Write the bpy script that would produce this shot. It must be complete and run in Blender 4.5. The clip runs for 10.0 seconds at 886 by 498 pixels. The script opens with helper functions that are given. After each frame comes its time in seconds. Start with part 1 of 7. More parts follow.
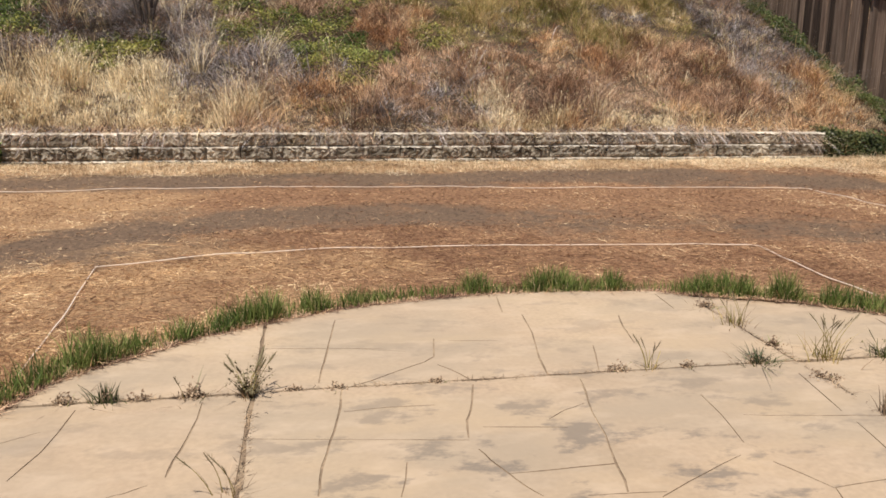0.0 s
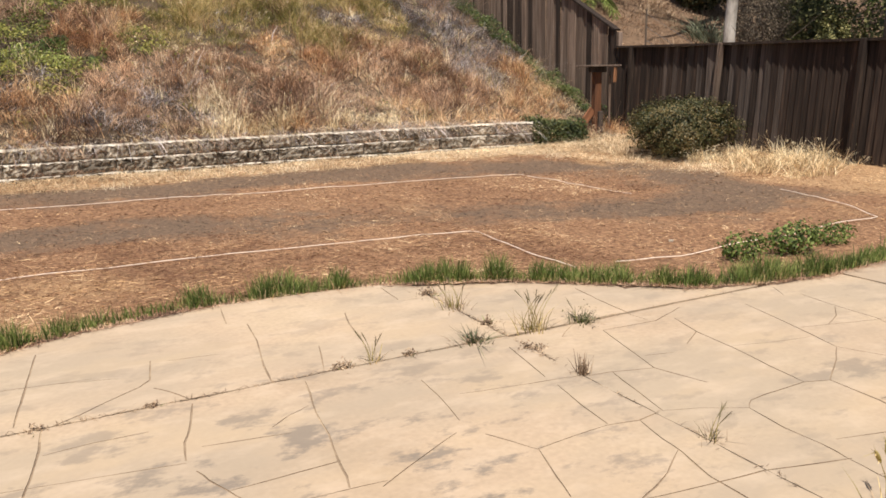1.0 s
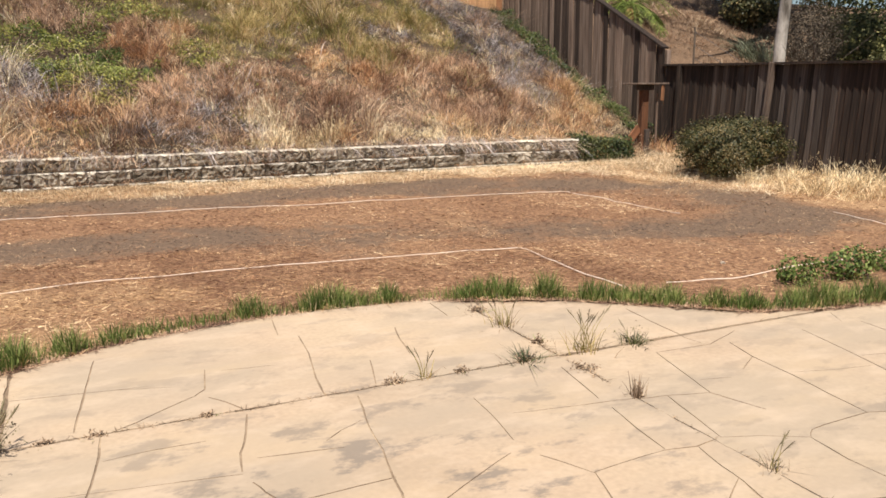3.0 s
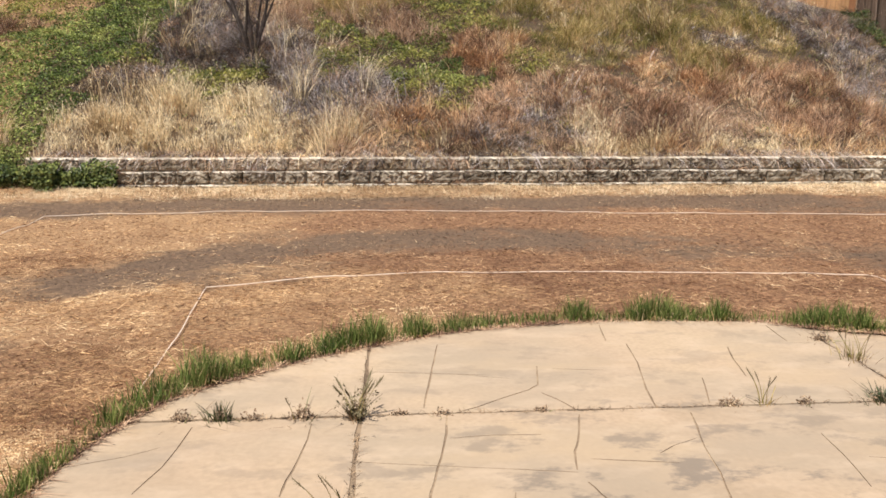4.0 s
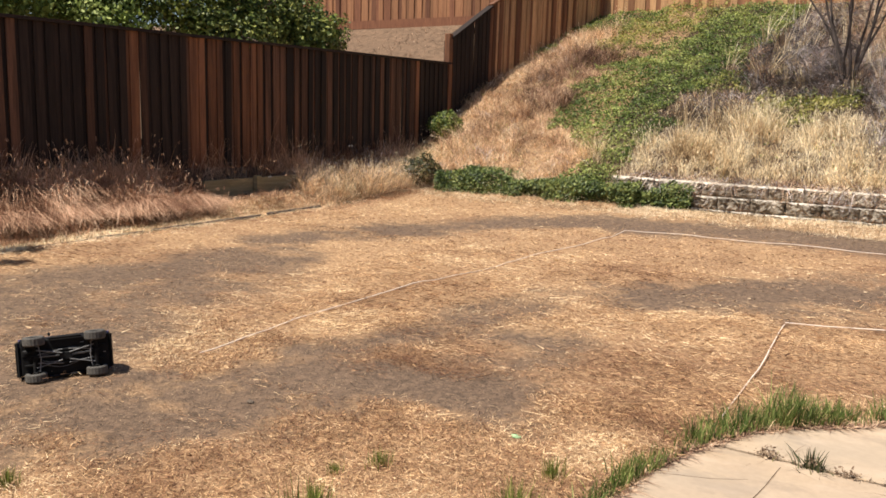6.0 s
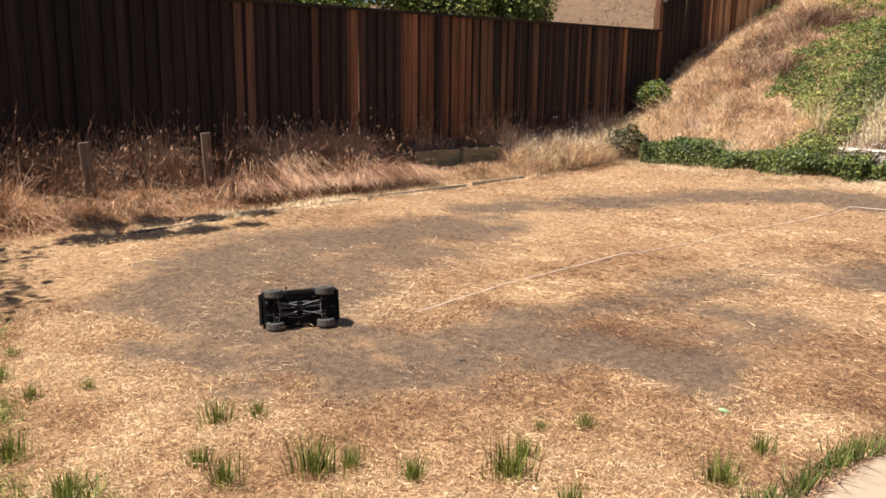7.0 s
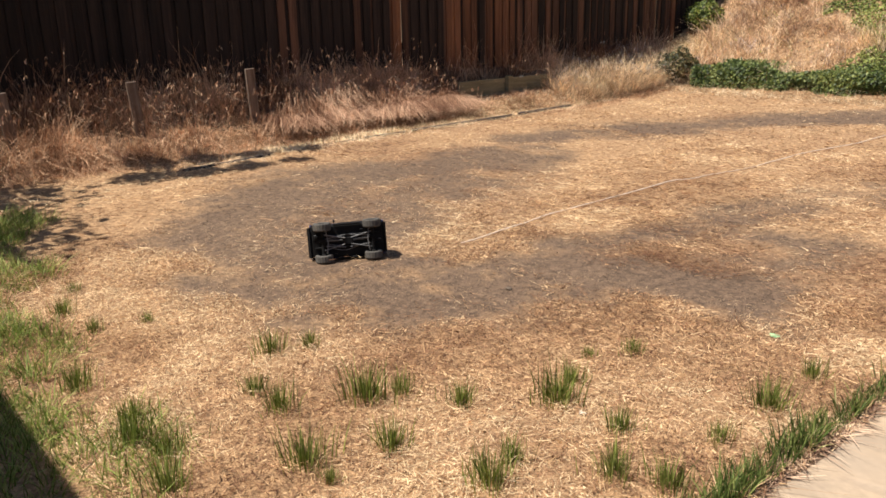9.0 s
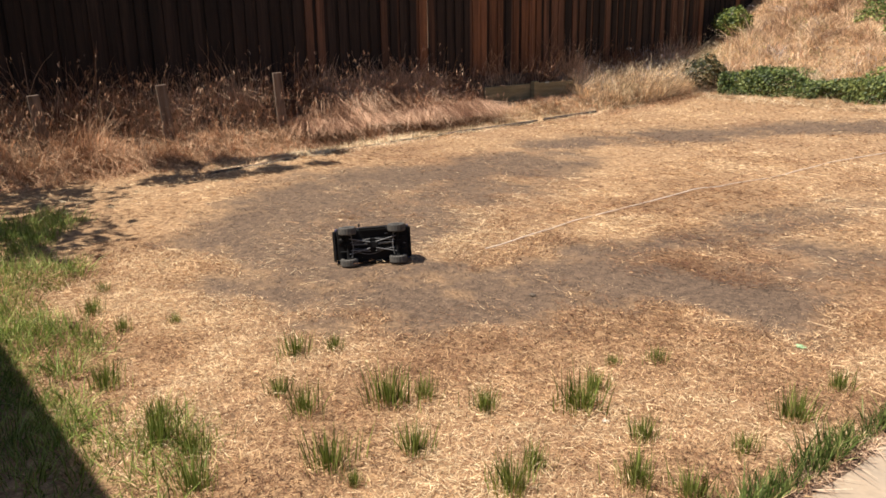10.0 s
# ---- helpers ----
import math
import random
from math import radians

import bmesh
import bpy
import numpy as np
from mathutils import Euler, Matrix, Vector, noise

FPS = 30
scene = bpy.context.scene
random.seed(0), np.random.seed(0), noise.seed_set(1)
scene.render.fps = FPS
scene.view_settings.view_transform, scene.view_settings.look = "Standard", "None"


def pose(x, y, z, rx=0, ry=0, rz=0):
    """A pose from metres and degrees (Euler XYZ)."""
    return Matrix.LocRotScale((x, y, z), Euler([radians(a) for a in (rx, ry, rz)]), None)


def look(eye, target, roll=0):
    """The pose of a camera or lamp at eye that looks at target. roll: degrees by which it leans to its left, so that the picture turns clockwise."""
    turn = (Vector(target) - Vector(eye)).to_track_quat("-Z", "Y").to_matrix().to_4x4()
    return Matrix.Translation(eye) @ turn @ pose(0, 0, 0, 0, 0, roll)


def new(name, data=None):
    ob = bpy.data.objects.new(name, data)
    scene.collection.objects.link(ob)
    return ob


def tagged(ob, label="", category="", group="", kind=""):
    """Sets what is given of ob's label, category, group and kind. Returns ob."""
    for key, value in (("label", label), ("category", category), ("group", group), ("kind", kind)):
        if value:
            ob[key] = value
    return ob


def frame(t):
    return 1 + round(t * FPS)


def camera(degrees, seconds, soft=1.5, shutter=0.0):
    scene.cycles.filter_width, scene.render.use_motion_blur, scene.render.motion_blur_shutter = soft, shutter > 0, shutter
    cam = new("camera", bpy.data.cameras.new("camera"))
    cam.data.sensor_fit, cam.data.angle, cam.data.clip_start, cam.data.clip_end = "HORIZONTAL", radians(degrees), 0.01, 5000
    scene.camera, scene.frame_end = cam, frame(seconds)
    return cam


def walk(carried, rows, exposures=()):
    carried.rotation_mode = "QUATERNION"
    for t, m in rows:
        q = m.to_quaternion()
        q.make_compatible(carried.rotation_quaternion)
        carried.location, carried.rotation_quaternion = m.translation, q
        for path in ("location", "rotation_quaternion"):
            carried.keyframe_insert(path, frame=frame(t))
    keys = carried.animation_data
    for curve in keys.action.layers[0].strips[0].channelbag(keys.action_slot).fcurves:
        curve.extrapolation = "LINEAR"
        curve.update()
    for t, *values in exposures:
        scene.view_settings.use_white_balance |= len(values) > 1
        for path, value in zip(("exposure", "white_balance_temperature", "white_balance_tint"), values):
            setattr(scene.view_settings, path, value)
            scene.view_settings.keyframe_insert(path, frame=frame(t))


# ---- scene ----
cam = camera(57.0, 10.0, soft=1.65)
PATH = [
    (0, (0.189, 0.036, 1.365), (0.559, 1.956, 0.944), 0.7),
    (0.5, (0.288, 0.02, 1.359), (0.985, 1.848, 0.94), 0.7),
    (1, (0.358, 0.001, 1.362), (1.297, 1.716, 0.942), -1.1),
    (1.5, (0.36, -0.004, 1.363), (1.453, 1.614, 0.932), -1.9),
    (2, (0.346, 0.008, 1.37), (1.474, 1.606, 0.952), -1.0),
    (2.2, (0.333, 0.016, 1.371), (1.444, 1.627, 0.961), -0.7),
    (3.3, (0.255, 0.046, 1.381), (0.935, 1.888, 0.999), -0.2),
    (3.5, (0.219, 0.042, 1.39), (0.75, 1.932, 1.009), -0.0),
    (4, (0.107, 0.047, 1.383), (0.264, 2.006, 1.015), 0.2),
    (4.5, (0.013, 0.028, 1.394), (-0.143, 1.991, 1.044), -0.1),
    (5, (-0.098, 0.02, 1.393), (-0.56, 1.937, 1.062), 0.0),
    (5.5, (-0.159, 0.0, 1.39), (-0.944, 1.811, 1.066), 1.0),
    (6, (-0.165, -0.015, 1.382), (-1.234, 1.643, 1.054), 1.7),
    (6.2, (-0.155, -0.024, 1.384), (-1.315, 1.572, 1.055), 1.6),
    (7.3, (-0.123, -0.171, 1.384), (-1.603, 1.099, 0.942), 0.1),
    (7.5, (-0.119, -0.169, 1.381), (-1.611, 1.077, 0.912), -0.4),
    (8, (-0.109, -0.158, 1.38), (-1.584, 1.086, 0.855), -1.4),
    (8.5, (-0.114, -0.147, 1.376), (-1.575, 1.097, 0.813), -1.5),
    (9, (-0.119, -0.148, 1.372), (-1.594, 1.079, 0.808), -1.2),
    (9.5, (-0.117, -0.159, 1.381), (-1.611, 1.05, 0.828), -1.0),
    (10, (-0.115, -0.162, 1.381), (-1.628, 1.024, 0.828), -0.9),
]
walk(cam, [(t, look(eye, target, roll)) for t, eye, target, roll in PATH],
     [(0, 0.13), (0.5, 0.28), (1, 0.36), (1.5, 0.39), (2.1, 0.46), (3.5, 0.39), (4.2, 0.30), (5, 0.32), (5.5, 0.42), (6, 0.50), (7.5, 0.66), (8, 0.58), (8.5, 0.48), (10, 0.50)])

# ---- world, sun, exposure ----
SUN_EL, SUN_X, SUN_Y = radians(64), -0.5, -0.866
world = bpy.data.worlds.new("sky")
scene.world = world
world.use_nodes = True
wn = world.node_tree.nodes
sky = wn.new("ShaderNodeTexSky")
sky.sky_type, sky.sun_disc, sky.sun_elevation = "NISHITA", False, SUN_EL
sky.sun_rotation = math.atan2(SUN_X, SUN_Y)
wn["Background"].inputs[1].default_value = 0.064
world.node_tree.links.new(sky.outputs[0], wn["Background"].inputs[0])
sun = new("sun", bpy.data.lights.new("sun", "SUN"))
sun.data.energy, sun.data.angle, sun.data.color = 4.95, radians(0.55), (1.0, 0.925, 0.81)
sun.matrix_world = look((0, 0, 0), (-SUN_X * math.cos(SUN_EL), -SUN_Y * math.cos(SUN_EL), -math.sin(SUN_EL)))


# ---- materials ----
def surface(name, stops, scale=4.0, rough=0.9, bump=0.3, fine=60.0, vary=0.25, by="object", glow=0.0, metal=0.0,
            stretch=(1, 1, 1), depth=0.01, coat=0.0, grain=0.21):
    """Base colours along a noise, a finer grain over it, a shade of its own for each piece (by object or island)."""
    m = bpy.data.materials.new(name)
    m.use_nodes = True
    n, l = m.node_tree.nodes, m.node_tree.links
    b = n["Principled BSDF"]
    b.inputs["Roughness"].default_value, b.inputs["Metallic"].default_value = rough, metal
    b.inputs["Coat Weight"].default_value = coat
    b.inputs["Specular IOR Level"].default_value = 0.35
    co = n.new("ShaderNodeTexCoord")
    if by == "island":
        rnd = n.new("ShaderNodeNewGeometry").outputs["Random Per Island"]
    else:
        rnd = n.new("ShaderNodeObjectInfo").outputs["Random"]
    shift = n.new("ShaderNodeVectorMath")
    shift.operation = "MULTIPLY_ADD"
    l.new(rnd, shift.inputs[0])
    shift.inputs[1].default_value = (37, 19, 53) if by == "object" else (0, 0, 0)
    l.new(co.outputs["Object"], shift.inputs[2])
    mp = n.new("ShaderNodeMapping")
    mp.inputs["Scale"].default_value = stretch
    l.new(shift.outputs[0], mp.inputs[0])
    big = n.new("ShaderNodeTexNoise")
    big.inputs["Scale"].default_value, big.inputs["Detail"].default_value = scale, 6
    big.inputs["Roughness"].default_value = 0.62
    l.new(mp.outputs[0], big.inputs["Vector"])
    ramp = n.new("ShaderNodeValToRGB")
    e = ramp.color_ramp.elements
    for k in range(len(stops) - 2):
        e.new(0.5)
    for k, c in enumerate(stops):
        e[k].position = 0.3 + 0.4 * k / max(1, len(stops) - 1)
        e[k].color = (*c, 1)
    mixin = big.outputs["Fac"]
    if by == "island":
        add = n.new("ShaderNodeMath")
        add.operation = "MULTIPLY_ADD"
        l.new(rnd, add.inputs[0])
        add.inputs[1].default_value = 0.36
        half = n.new("ShaderNodeMath")
        half.operation = "MULTIPLY_ADD"
        l.new(mixin, half.inputs[0])
        half.inputs[1].default_value, half.inputs[2].default_value = 0.9, -0.13
        l.new(half.outputs[0], add.inputs[2])
        # patches of paler and browner growth
        patch = n.new("ShaderNodeAttribute")
        patch.attribute_name = "patch"
        more = n.new("ShaderNodeMath")
        l.new(add.outputs[0], more.inputs[0])
        l.new(patch.outputs["Fac"], more.inputs[1])
        mixin = more.outputs[0]
    l.new(mixin, ramp.inputs[0])
    small = n.new("ShaderNodeTexNoise")
    small.inputs["Scale"].default_value, small.inputs["Detail"].default_value = fine, 4
    l.new(mp.outputs[0], small.inputs["Vector"])
    val = n.new("ShaderNodeMapRange")
    val.inputs["From Min"].default_value, val.inputs["From Max"].default_value = 0.25, 0.75
    val.inputs["To Min"].default_value, val.inputs["To Max"].default_value = 1 - grain, 1 + grain
    l.new(small.outputs["Fac"], val.inputs[0])
    own = n.new("ShaderNodeMapRange")
    own.inputs["To Min"].default_value, own.inputs["To Max"].default_value = 1 - vary, 1 + vary
    l.new(rnd, own.inputs[0])
    both = n.new("ShaderNodeMath")
    both.operation = "MULTIPLY"
    l.new(val.outputs[0], both.inputs[0])
    l.new(own.outputs[0], both.inputs[1])
    tint = n.new("ShaderNodeMix")
    tint.data_type, tint.blend_type = "RGBA", "MULTIPLY"
    tint.inputs["Factor"].default_value = 1
    l.new(ramp.outputs[0], tint.inputs["A"])
    l.new(both.outputs[0], tint.inputs["B"])
    l.new(tint.outputs["Result"], b.inputs["Base Color"])
    if bump:
        bp = n.new("ShaderNodeBump")
        bp.inputs["Strength"].default_value, bp.inputs["Distance"].default_value = bump, depth
        l.new(small.outputs["Fac"], bp.inputs["Height"])
        l.new(bp.outputs[0], b.inputs["Normal"])
    if glow:
        # light through thin leaves
        tr = n.new("ShaderNodeBsdfTranslucent")
        l.new(tint.outputs["Result"], tr.inputs[0])
        mx = n.new("ShaderNodeMixShader")
        mx.inputs[0].default_value = glow
        l.new(b.outputs[0], mx.inputs[1])
        l.new(tr.outputs[0], mx.inputs[2])
        l.new(mx.outputs[0], n["Material Output"].inputs[0])
    return m


def ground_surface():
    m = surface("dry_ground", [(0.09, 0.048, 0.03), (0.235, 0.125, 0.069), (0.44, 0.27, 0.15)], 26, 0.95, 0.6, 90, 0.0, depth=0.012)
    n, l = m.node_tree.nodes, m.node_tree.links
    b = n["Principled BSDF"]
    old = b.inputs["Base Color"].links[0].from_socket
    mask = n.new("ShaderNodeAttribute")
    mask.attribute_name = "mask"
    sep = n.new("ShaderNodeSeparateColor")
    l.new(mask.outputs["Color"], sep.inputs[0])
    co = n.new("ShaderNodeTexCoord")
    nz = n.new("ShaderNodeTexNoise")
    nz.inputs["Scale"].default_value, nz.inputs["Detail"].default_value, nz.inputs["Roughness"].default_value = 4.0, 10, 0.8
    l.new(co.outputs["Object"], nz.inputs["Vector"])

    def lay(fac, a, colours, scale, spread):
        t = n.new("ShaderNodeTexNoise")
        t.inputs["Scale"].default_value, t.inputs["Detail"].default_value, t.inputs["Roughness"].default_value = scale, 9, 0.72
        l.new(co.outputs["Object"], t.inputs["Vector"])
        r = n.new("ShaderNodeValToRGB")
        r.color_ramp.elements[0].position, r.color_ramp.elements[1].position = 0.3, 0.7
        r.color_ramp.elements[0].color, r.color_ramp.elements[1].color = (*colours[0], 1), (*colours[1], 1)
        l.new(t.outputs["Fac"], r.inputs[0])
        s = n.new("ShaderNodeMath")
        s.operation = "MULTIPLY_ADD"
        l.new(nz.outputs["Fac"], s.inputs[0])
        s.inputs[1].default_value = spread
        l.new(fac, s.inputs[2])
        k = n.new("ShaderNodeMapRange")
        k.inputs["From Min"].default_value, k.inputs["From Max"].default_value = spread * 0.5 + 0.22, spread * 0.5 + 0.78
        l.new(s.outputs[0], k.inputs[0])
        x = n.new("ShaderNodeMix")
        x.data_type = "RGBA"
        l.new(k.outputs[0], x.inputs["Factor"])
        l.new(a, x.inputs["A"])
        l.new(r.outputs[0], x.inputs["B"])
        return x.outputs["Result"]

    tone = n.new("ShaderNodeAttribute")
    tone.attribute_name = "tone"
    c = lay(tone.outputs["Fac"], old, ((0.13, 0.07, 0.038), (0.60, 0.385, 0.21)), 24, 1.5)
    c = lay(sep.outputs["Red"], c, ((0.060, 0.041, 0.029), (0.232, 0.151, 0.10)), 18, 2.4)
    c = lay(sep.outputs["Green"], c, ((0.04, 0.029, 0.02), (0.14, 0.092, 0.057)), 4, 0.5)
    c = lay(sep.outputs["Blue"], c, ((0.085, 0.054, 0.034), (0.235, 0.148, 0.092)), 7, 0.4)
    # grit and crumbs
    grit = n.new("ShaderNodeTexNoise")
    grit.inputs["Scale"].default_value, grit.inputs["Detail"].default_value, grit.inputs["Roughness"].default_value = 130, 3, 0.75
    l.new(co.outputs["Object"], grit.inputs["Vector"])
    speck = n.new("ShaderNodeMapRange")
    speck.inputs["From Min"].default_value, speck.inputs["From Max"].default_value = 0.33, 0.67
    speck.inputs["To Min"].default_value, speck.inputs["To Max"].default_value = 0.62, 1.34
    l.new(grit.outputs["Fac"], speck.inputs[0])
    rough = n.new("ShaderNodeMix")
    rough.data_type, rough.blend_type = "RGBA", "MULTIPLY"
    rough.inputs["Factor"].default_value = 1
    l.new(c, rough.inputs["A"])
    l.new(speck.outputs[0], rough.inputs["B"])
    l.new(rough.outputs["Result"], b.inputs["Base Color"])
    return m


GROUND = ground_surface()
PATIO = surface("stamped_concrete", [(0.385, 0.29, 0.205), (0.45, 0.338, 0.242), (0.465, 0.355, 0.25), (0.51, 0.393, 0.282)], 0.9, 0.8, 0.15, 40, 0.03, depth=0.004, grain=0.09)
GROOVE = surface("joint_dirt", [(0.155, 0.11, 0.076), (0.28, 0.205, 0.14), (0.42, 0.32, 0.22)], 5, 0.95, 0.5, 60, 0.1)


def stain_patio():
    """Grey weathering blotches, thick in some places, and a slow drift from golden to grey."""
    n, l = PATIO.node_tree.nodes, PATIO.node_tree.links
    b = n["Principled BSDF"]
    old = b.inputs["Base Color"].links[0].from_socket
    co = n.new("ShaderNodeTexCoord")

    def noise(scale, detail, rough, at):
        mp = n.new("ShaderNodeMapping")
        mp.inputs["Location"].default_value, mp.inputs["Scale"].default_value, mp.inputs["Rotation"].default_value = at, (1.0, 1.7, 1), (0, 0, 0.4)
        l.new(co.outputs["Object"], mp.inputs[0])
        t = n.new("ShaderNodeTexNoise")
        t.inputs["Scale"].default_value, t.inputs["Detail"].default_value, t.inputs["Roughness"].default_value = scale, detail, rough
        l.new(mp.outputs[0], t.inputs["Vector"])
        return t.outputs["Fac"]

    def spread(fac, lo, hi, top):
        k = n.new("ShaderNodeMapRange")
        k.inputs["From Min"].default_value, k.inputs["From Max"].default_value, k.inputs["To Max"].default_value = lo, hi, top
        l.new(fac, k.inputs[0])
        return k.outputs[0]

    def mix(fac, a, colour):
        x = n.new("ShaderNodeMix")
        x.data_type = "RGBA"
        l.new(fac, x.inputs["Factor"])
        l.new(a, x.inputs["A"])
        x.inputs["B"].default_value = (*colour, 1)
        return x.outputs["Result"]

    c = mix(spread(noise(0.8, 3, 0.5, (3.1, 0.4, 0)), 0.40, 0.60, 0.7), old, (0.365, 0.295, 0.225))
    c = mix(spread(noise(1.3, 5, 0.55, (0.3, 5.2, 0)), 0.52, 0.66, 0.34), c, (0.52, 0.385, 0.25))
    c = mix(spread(noise(3.6, 6, 0.6, (4.0, 1.1, 0)), 0.50, 0.68, 0.45), c, (0.55, 0.43, 0.325))
    both = n.new("ShaderNodeMath")
    both.operation = "MULTIPLY"
    # the blotches gather where water stands on the slabs
    away = n.new("ShaderNodeVectorMath")
    away.operation = "DISTANCE"
    l.new(co.outputs["Object"], away.inputs[0])
    away.inputs[1].default_value = (1.2, 2.2, 0)
    other = n.new("ShaderNodeVectorMath")
    other.operation = "DISTANCE"
    l.new(co.outputs["Object"], other.inputs[0])
    other.inputs[1].default_value = (3.9, 1.9, 0)
    least = n.new("ShaderNodeMath")
    least.operation = "MINIMUM"
    l.new(away.outputs["Value"], least.inputs[0])
    farther = n.new("ShaderNodeMath")
    l.new(other.outputs["Value"], farther.inputs[0])
    farther.inputs[1].default_value = 0.75
    l.new(farther.outputs[0], least.inputs[1])
    near = n.new("ShaderNodeMapRange")
    near.inputs["From Min"].default_value, near.inputs["From Max"].default_value = 0.5, 1.7
    near.inputs["To Min"].default_value, near.inputs["To Max"].default_value = 1.0, 0.30
    l.new(least.outputs[0], near.inputs[0])
    l.new(near.outputs[0], both.inputs[0])
    l.new(spread(noise(2.6, 12, 0.68, (0.2, 2.2, 0)), 0.53, 0.60, 0.74), both.inputs[1])
    c = mix(both.outputs[0], c, (0.18, 0.152, 0.13))
    l.new(c, b.inputs["Base Color"])


stain_patio()
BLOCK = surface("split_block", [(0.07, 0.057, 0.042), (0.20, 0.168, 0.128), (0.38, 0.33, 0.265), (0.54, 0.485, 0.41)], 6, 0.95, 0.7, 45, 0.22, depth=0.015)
# block tops get a paler colour that carries part of their sunlit brightness
LIT_LEDGE = surface("sunlit_block_top", [(0.24, 0.20, 0.16), (0.56, 0.50, 0.42), (0.72, 0.66, 0.575), (0.82, 0.77, 0.69)], 5, 0.95, 0.5, 45, 0.15, depth=0.01)
DARKWOOD = surface("dark_stained_wood", [(0.0125, 0.0082, 0.0069), (0.038, 0.0235, 0.0175)], 5, 0.85, 0.5, 30, 0.35, stretch=(6, 6, 0.5), depth=0.004)
MIDWOOD = surface("faded_dark_stain", [(0.046, 0.024, 0.016), (0.15, 0.074, 0.045)], 4, 0.85, 0.5, 30, 0.4, stretch=(6, 6, 0.5), depth=0.004)
REDWOOD = surface("redwood", [(0.086, 0.037, 0.021), (0.265, 0.115, 0.056)], 3, 0.8, 0.4, 30, 0.35, stretch=(6, 6, 0.5), depth=0.004)
TANWOOD = surface("tan_cedar", [(0.38, 0.20, 0.095), (0.60, 0.36, 0.185)], 5, 0.85, 0.4, 30, 0.22, stretch=(6, 6, 0.5), depth=0.004)
GREYWOOD = surface("weathered_wood", [(0.075, 0.048, 0.036), (0.17, 0.12, 0.092), (0.27, 0.205, 0.165)], 4, 0.9, 0.6, 26, 0.3, stretch=(7, 7, 0.45), depth=0.005)
POSTWOOD = surface("grey_post_wood", [(0.034, 0.025, 0.021), (0.08, 0.06, 0.05), (0.14, 0.11, 0.094)], 4, 0.9, 0.6, 26, 0.3, stretch=(7, 7, 0.45), depth=0.005)
CEDAR = surface("reddish_cedar", [(0.20, 0.088, 0.043), (0.36, 0.175, 0.088)], 5, 0.85, 0.4, 30, 0.25, stretch=(6, 6, 0.5), depth=0.004)
REDCEDAR = surface("dark_red_cedar", [(0.13, 0.05, 0.028), (0.24, 0.105, 0.055)], 5, 0.85, 0.4, 30, 0.25, stretch=(6, 6, 0.5), depth=0.004)
BROWNWOOD = surface("brown_fence_wood", [(0.013, 0.0085, 0.0065), (0.034, 0.022, 0.017), (0.082, 0.054, 0.039)], 4, 0.9, 0.6, 26, 0.3, stretch=(7, 7, 0.45), depth=0.005)
STRAW = surface("straw", [(0.28, 0.145, 0.07), (0.53, 0.325, 0.168), (0.72, 0.49, 0.275), (0.84, 0.65, 0.41)], 1.5, 0.8, 0, 8, 0.25, "island", 0.12)
BROWNSTRAW = surface("brown_straw", [(0.15, 0.072, 0.042), (0.29, 0.155, 0.088), (0.44, 0.275, 0.16)], 1.5, 0.85, 0, 8, 0.25, "island", 0.1)
SPIKY = surface("grey_green_blades", [(0.06, 0.075, 0.045), (0.14, 0.16, 0.10), (0.27, 0.28, 0.19)], 2.0, 0.6, 0, 8, 0.3, "island", 0.15)
CRUMB = surface("soil_crumb", [(0.085, 0.058, 0.042), (0.20, 0.135, 0.09), (0.40, 0.28, 0.175)], 3.0, 0.9, 0, 8, 0.35, "island")
WALLSTRAW = surface("faded_straw", [(0.46, 0.335, 0.205), (0.70, 0.55, 0.365), (0.86, 0.73, 0.53)], 2.0, 0.85, 0, 8, 0.3, "island", 0.12)
OAT = surface("dry_oats", [(0.48, 0.34, 0.185), (0.81, 0.65, 0.41), (0.93, 0.82, 0.60)], 3.0, 0.8, 0, 8, 0.46, "island", 0.2)
RUST = surface("dry_grass", [(0.38, 0.19, 0.095), (0.66, 0.405, 0.22), (0.84, 0.63, 0.39)], 3.0, 0.85, 0, 8, 0.46, "island", 0.15)
REDGRASS = surface("reddish_grass", [(0.20, 0.095, 0.058), (0.46, 0.262, 0.162), (0.76, 0.52, 0.36)], 0.9, 0.85, 0, 8, 0.3, "island", 0.15)
BORDERSTRAW = surface("pinkish_grass", [(0.24, 0.118, 0.066), (0.48, 0.28, 0.165), (0.74, 0.50, 0.325)], 2.0, 0.85, 0, 8, 0.3, "island", 0.15)
PINKSTRAW = surface("bleached_grass", [(0.40, 0.235, 0.14), (0.69, 0.475, 0.30), (0.87, 0.69, 0.48)], 3.0, 0.85, 0, 8, 0.46, "island", 0.15)
RUSTGRASS = surface("rusty_grass", [(0.18, 0.09, 0.054), (0.42, 0.245, 0.145), (0.72, 0.49, 0.325)], 3.0, 0.85, 0, 8, 0.46, "island", 0.15)
OLIVE = surface("olive_grass", [(0.20, 0.19, 0.055), (0.38, 0.31, 0.11), (0.62, 0.48, 0.25)], 3.0, 0.8, 0, 8, 0.3, "island", 0.2)
TWIG = surface("grey_twigs", [(0.105, 0.09, 0.09), (0.285, 0.252, 0.252), (0.56, 0.51, 0.51)], 3.0, 0.9, 0, 8, 0.46, "island")
BROWNTWIG = surface("brown_brush", [(0.125, 0.07, 0.05), (0.33, 0.20, 0.132), (0.60, 0.42, 0.29)], 3.0, 0.9, 0, 8, 0.46, "island")
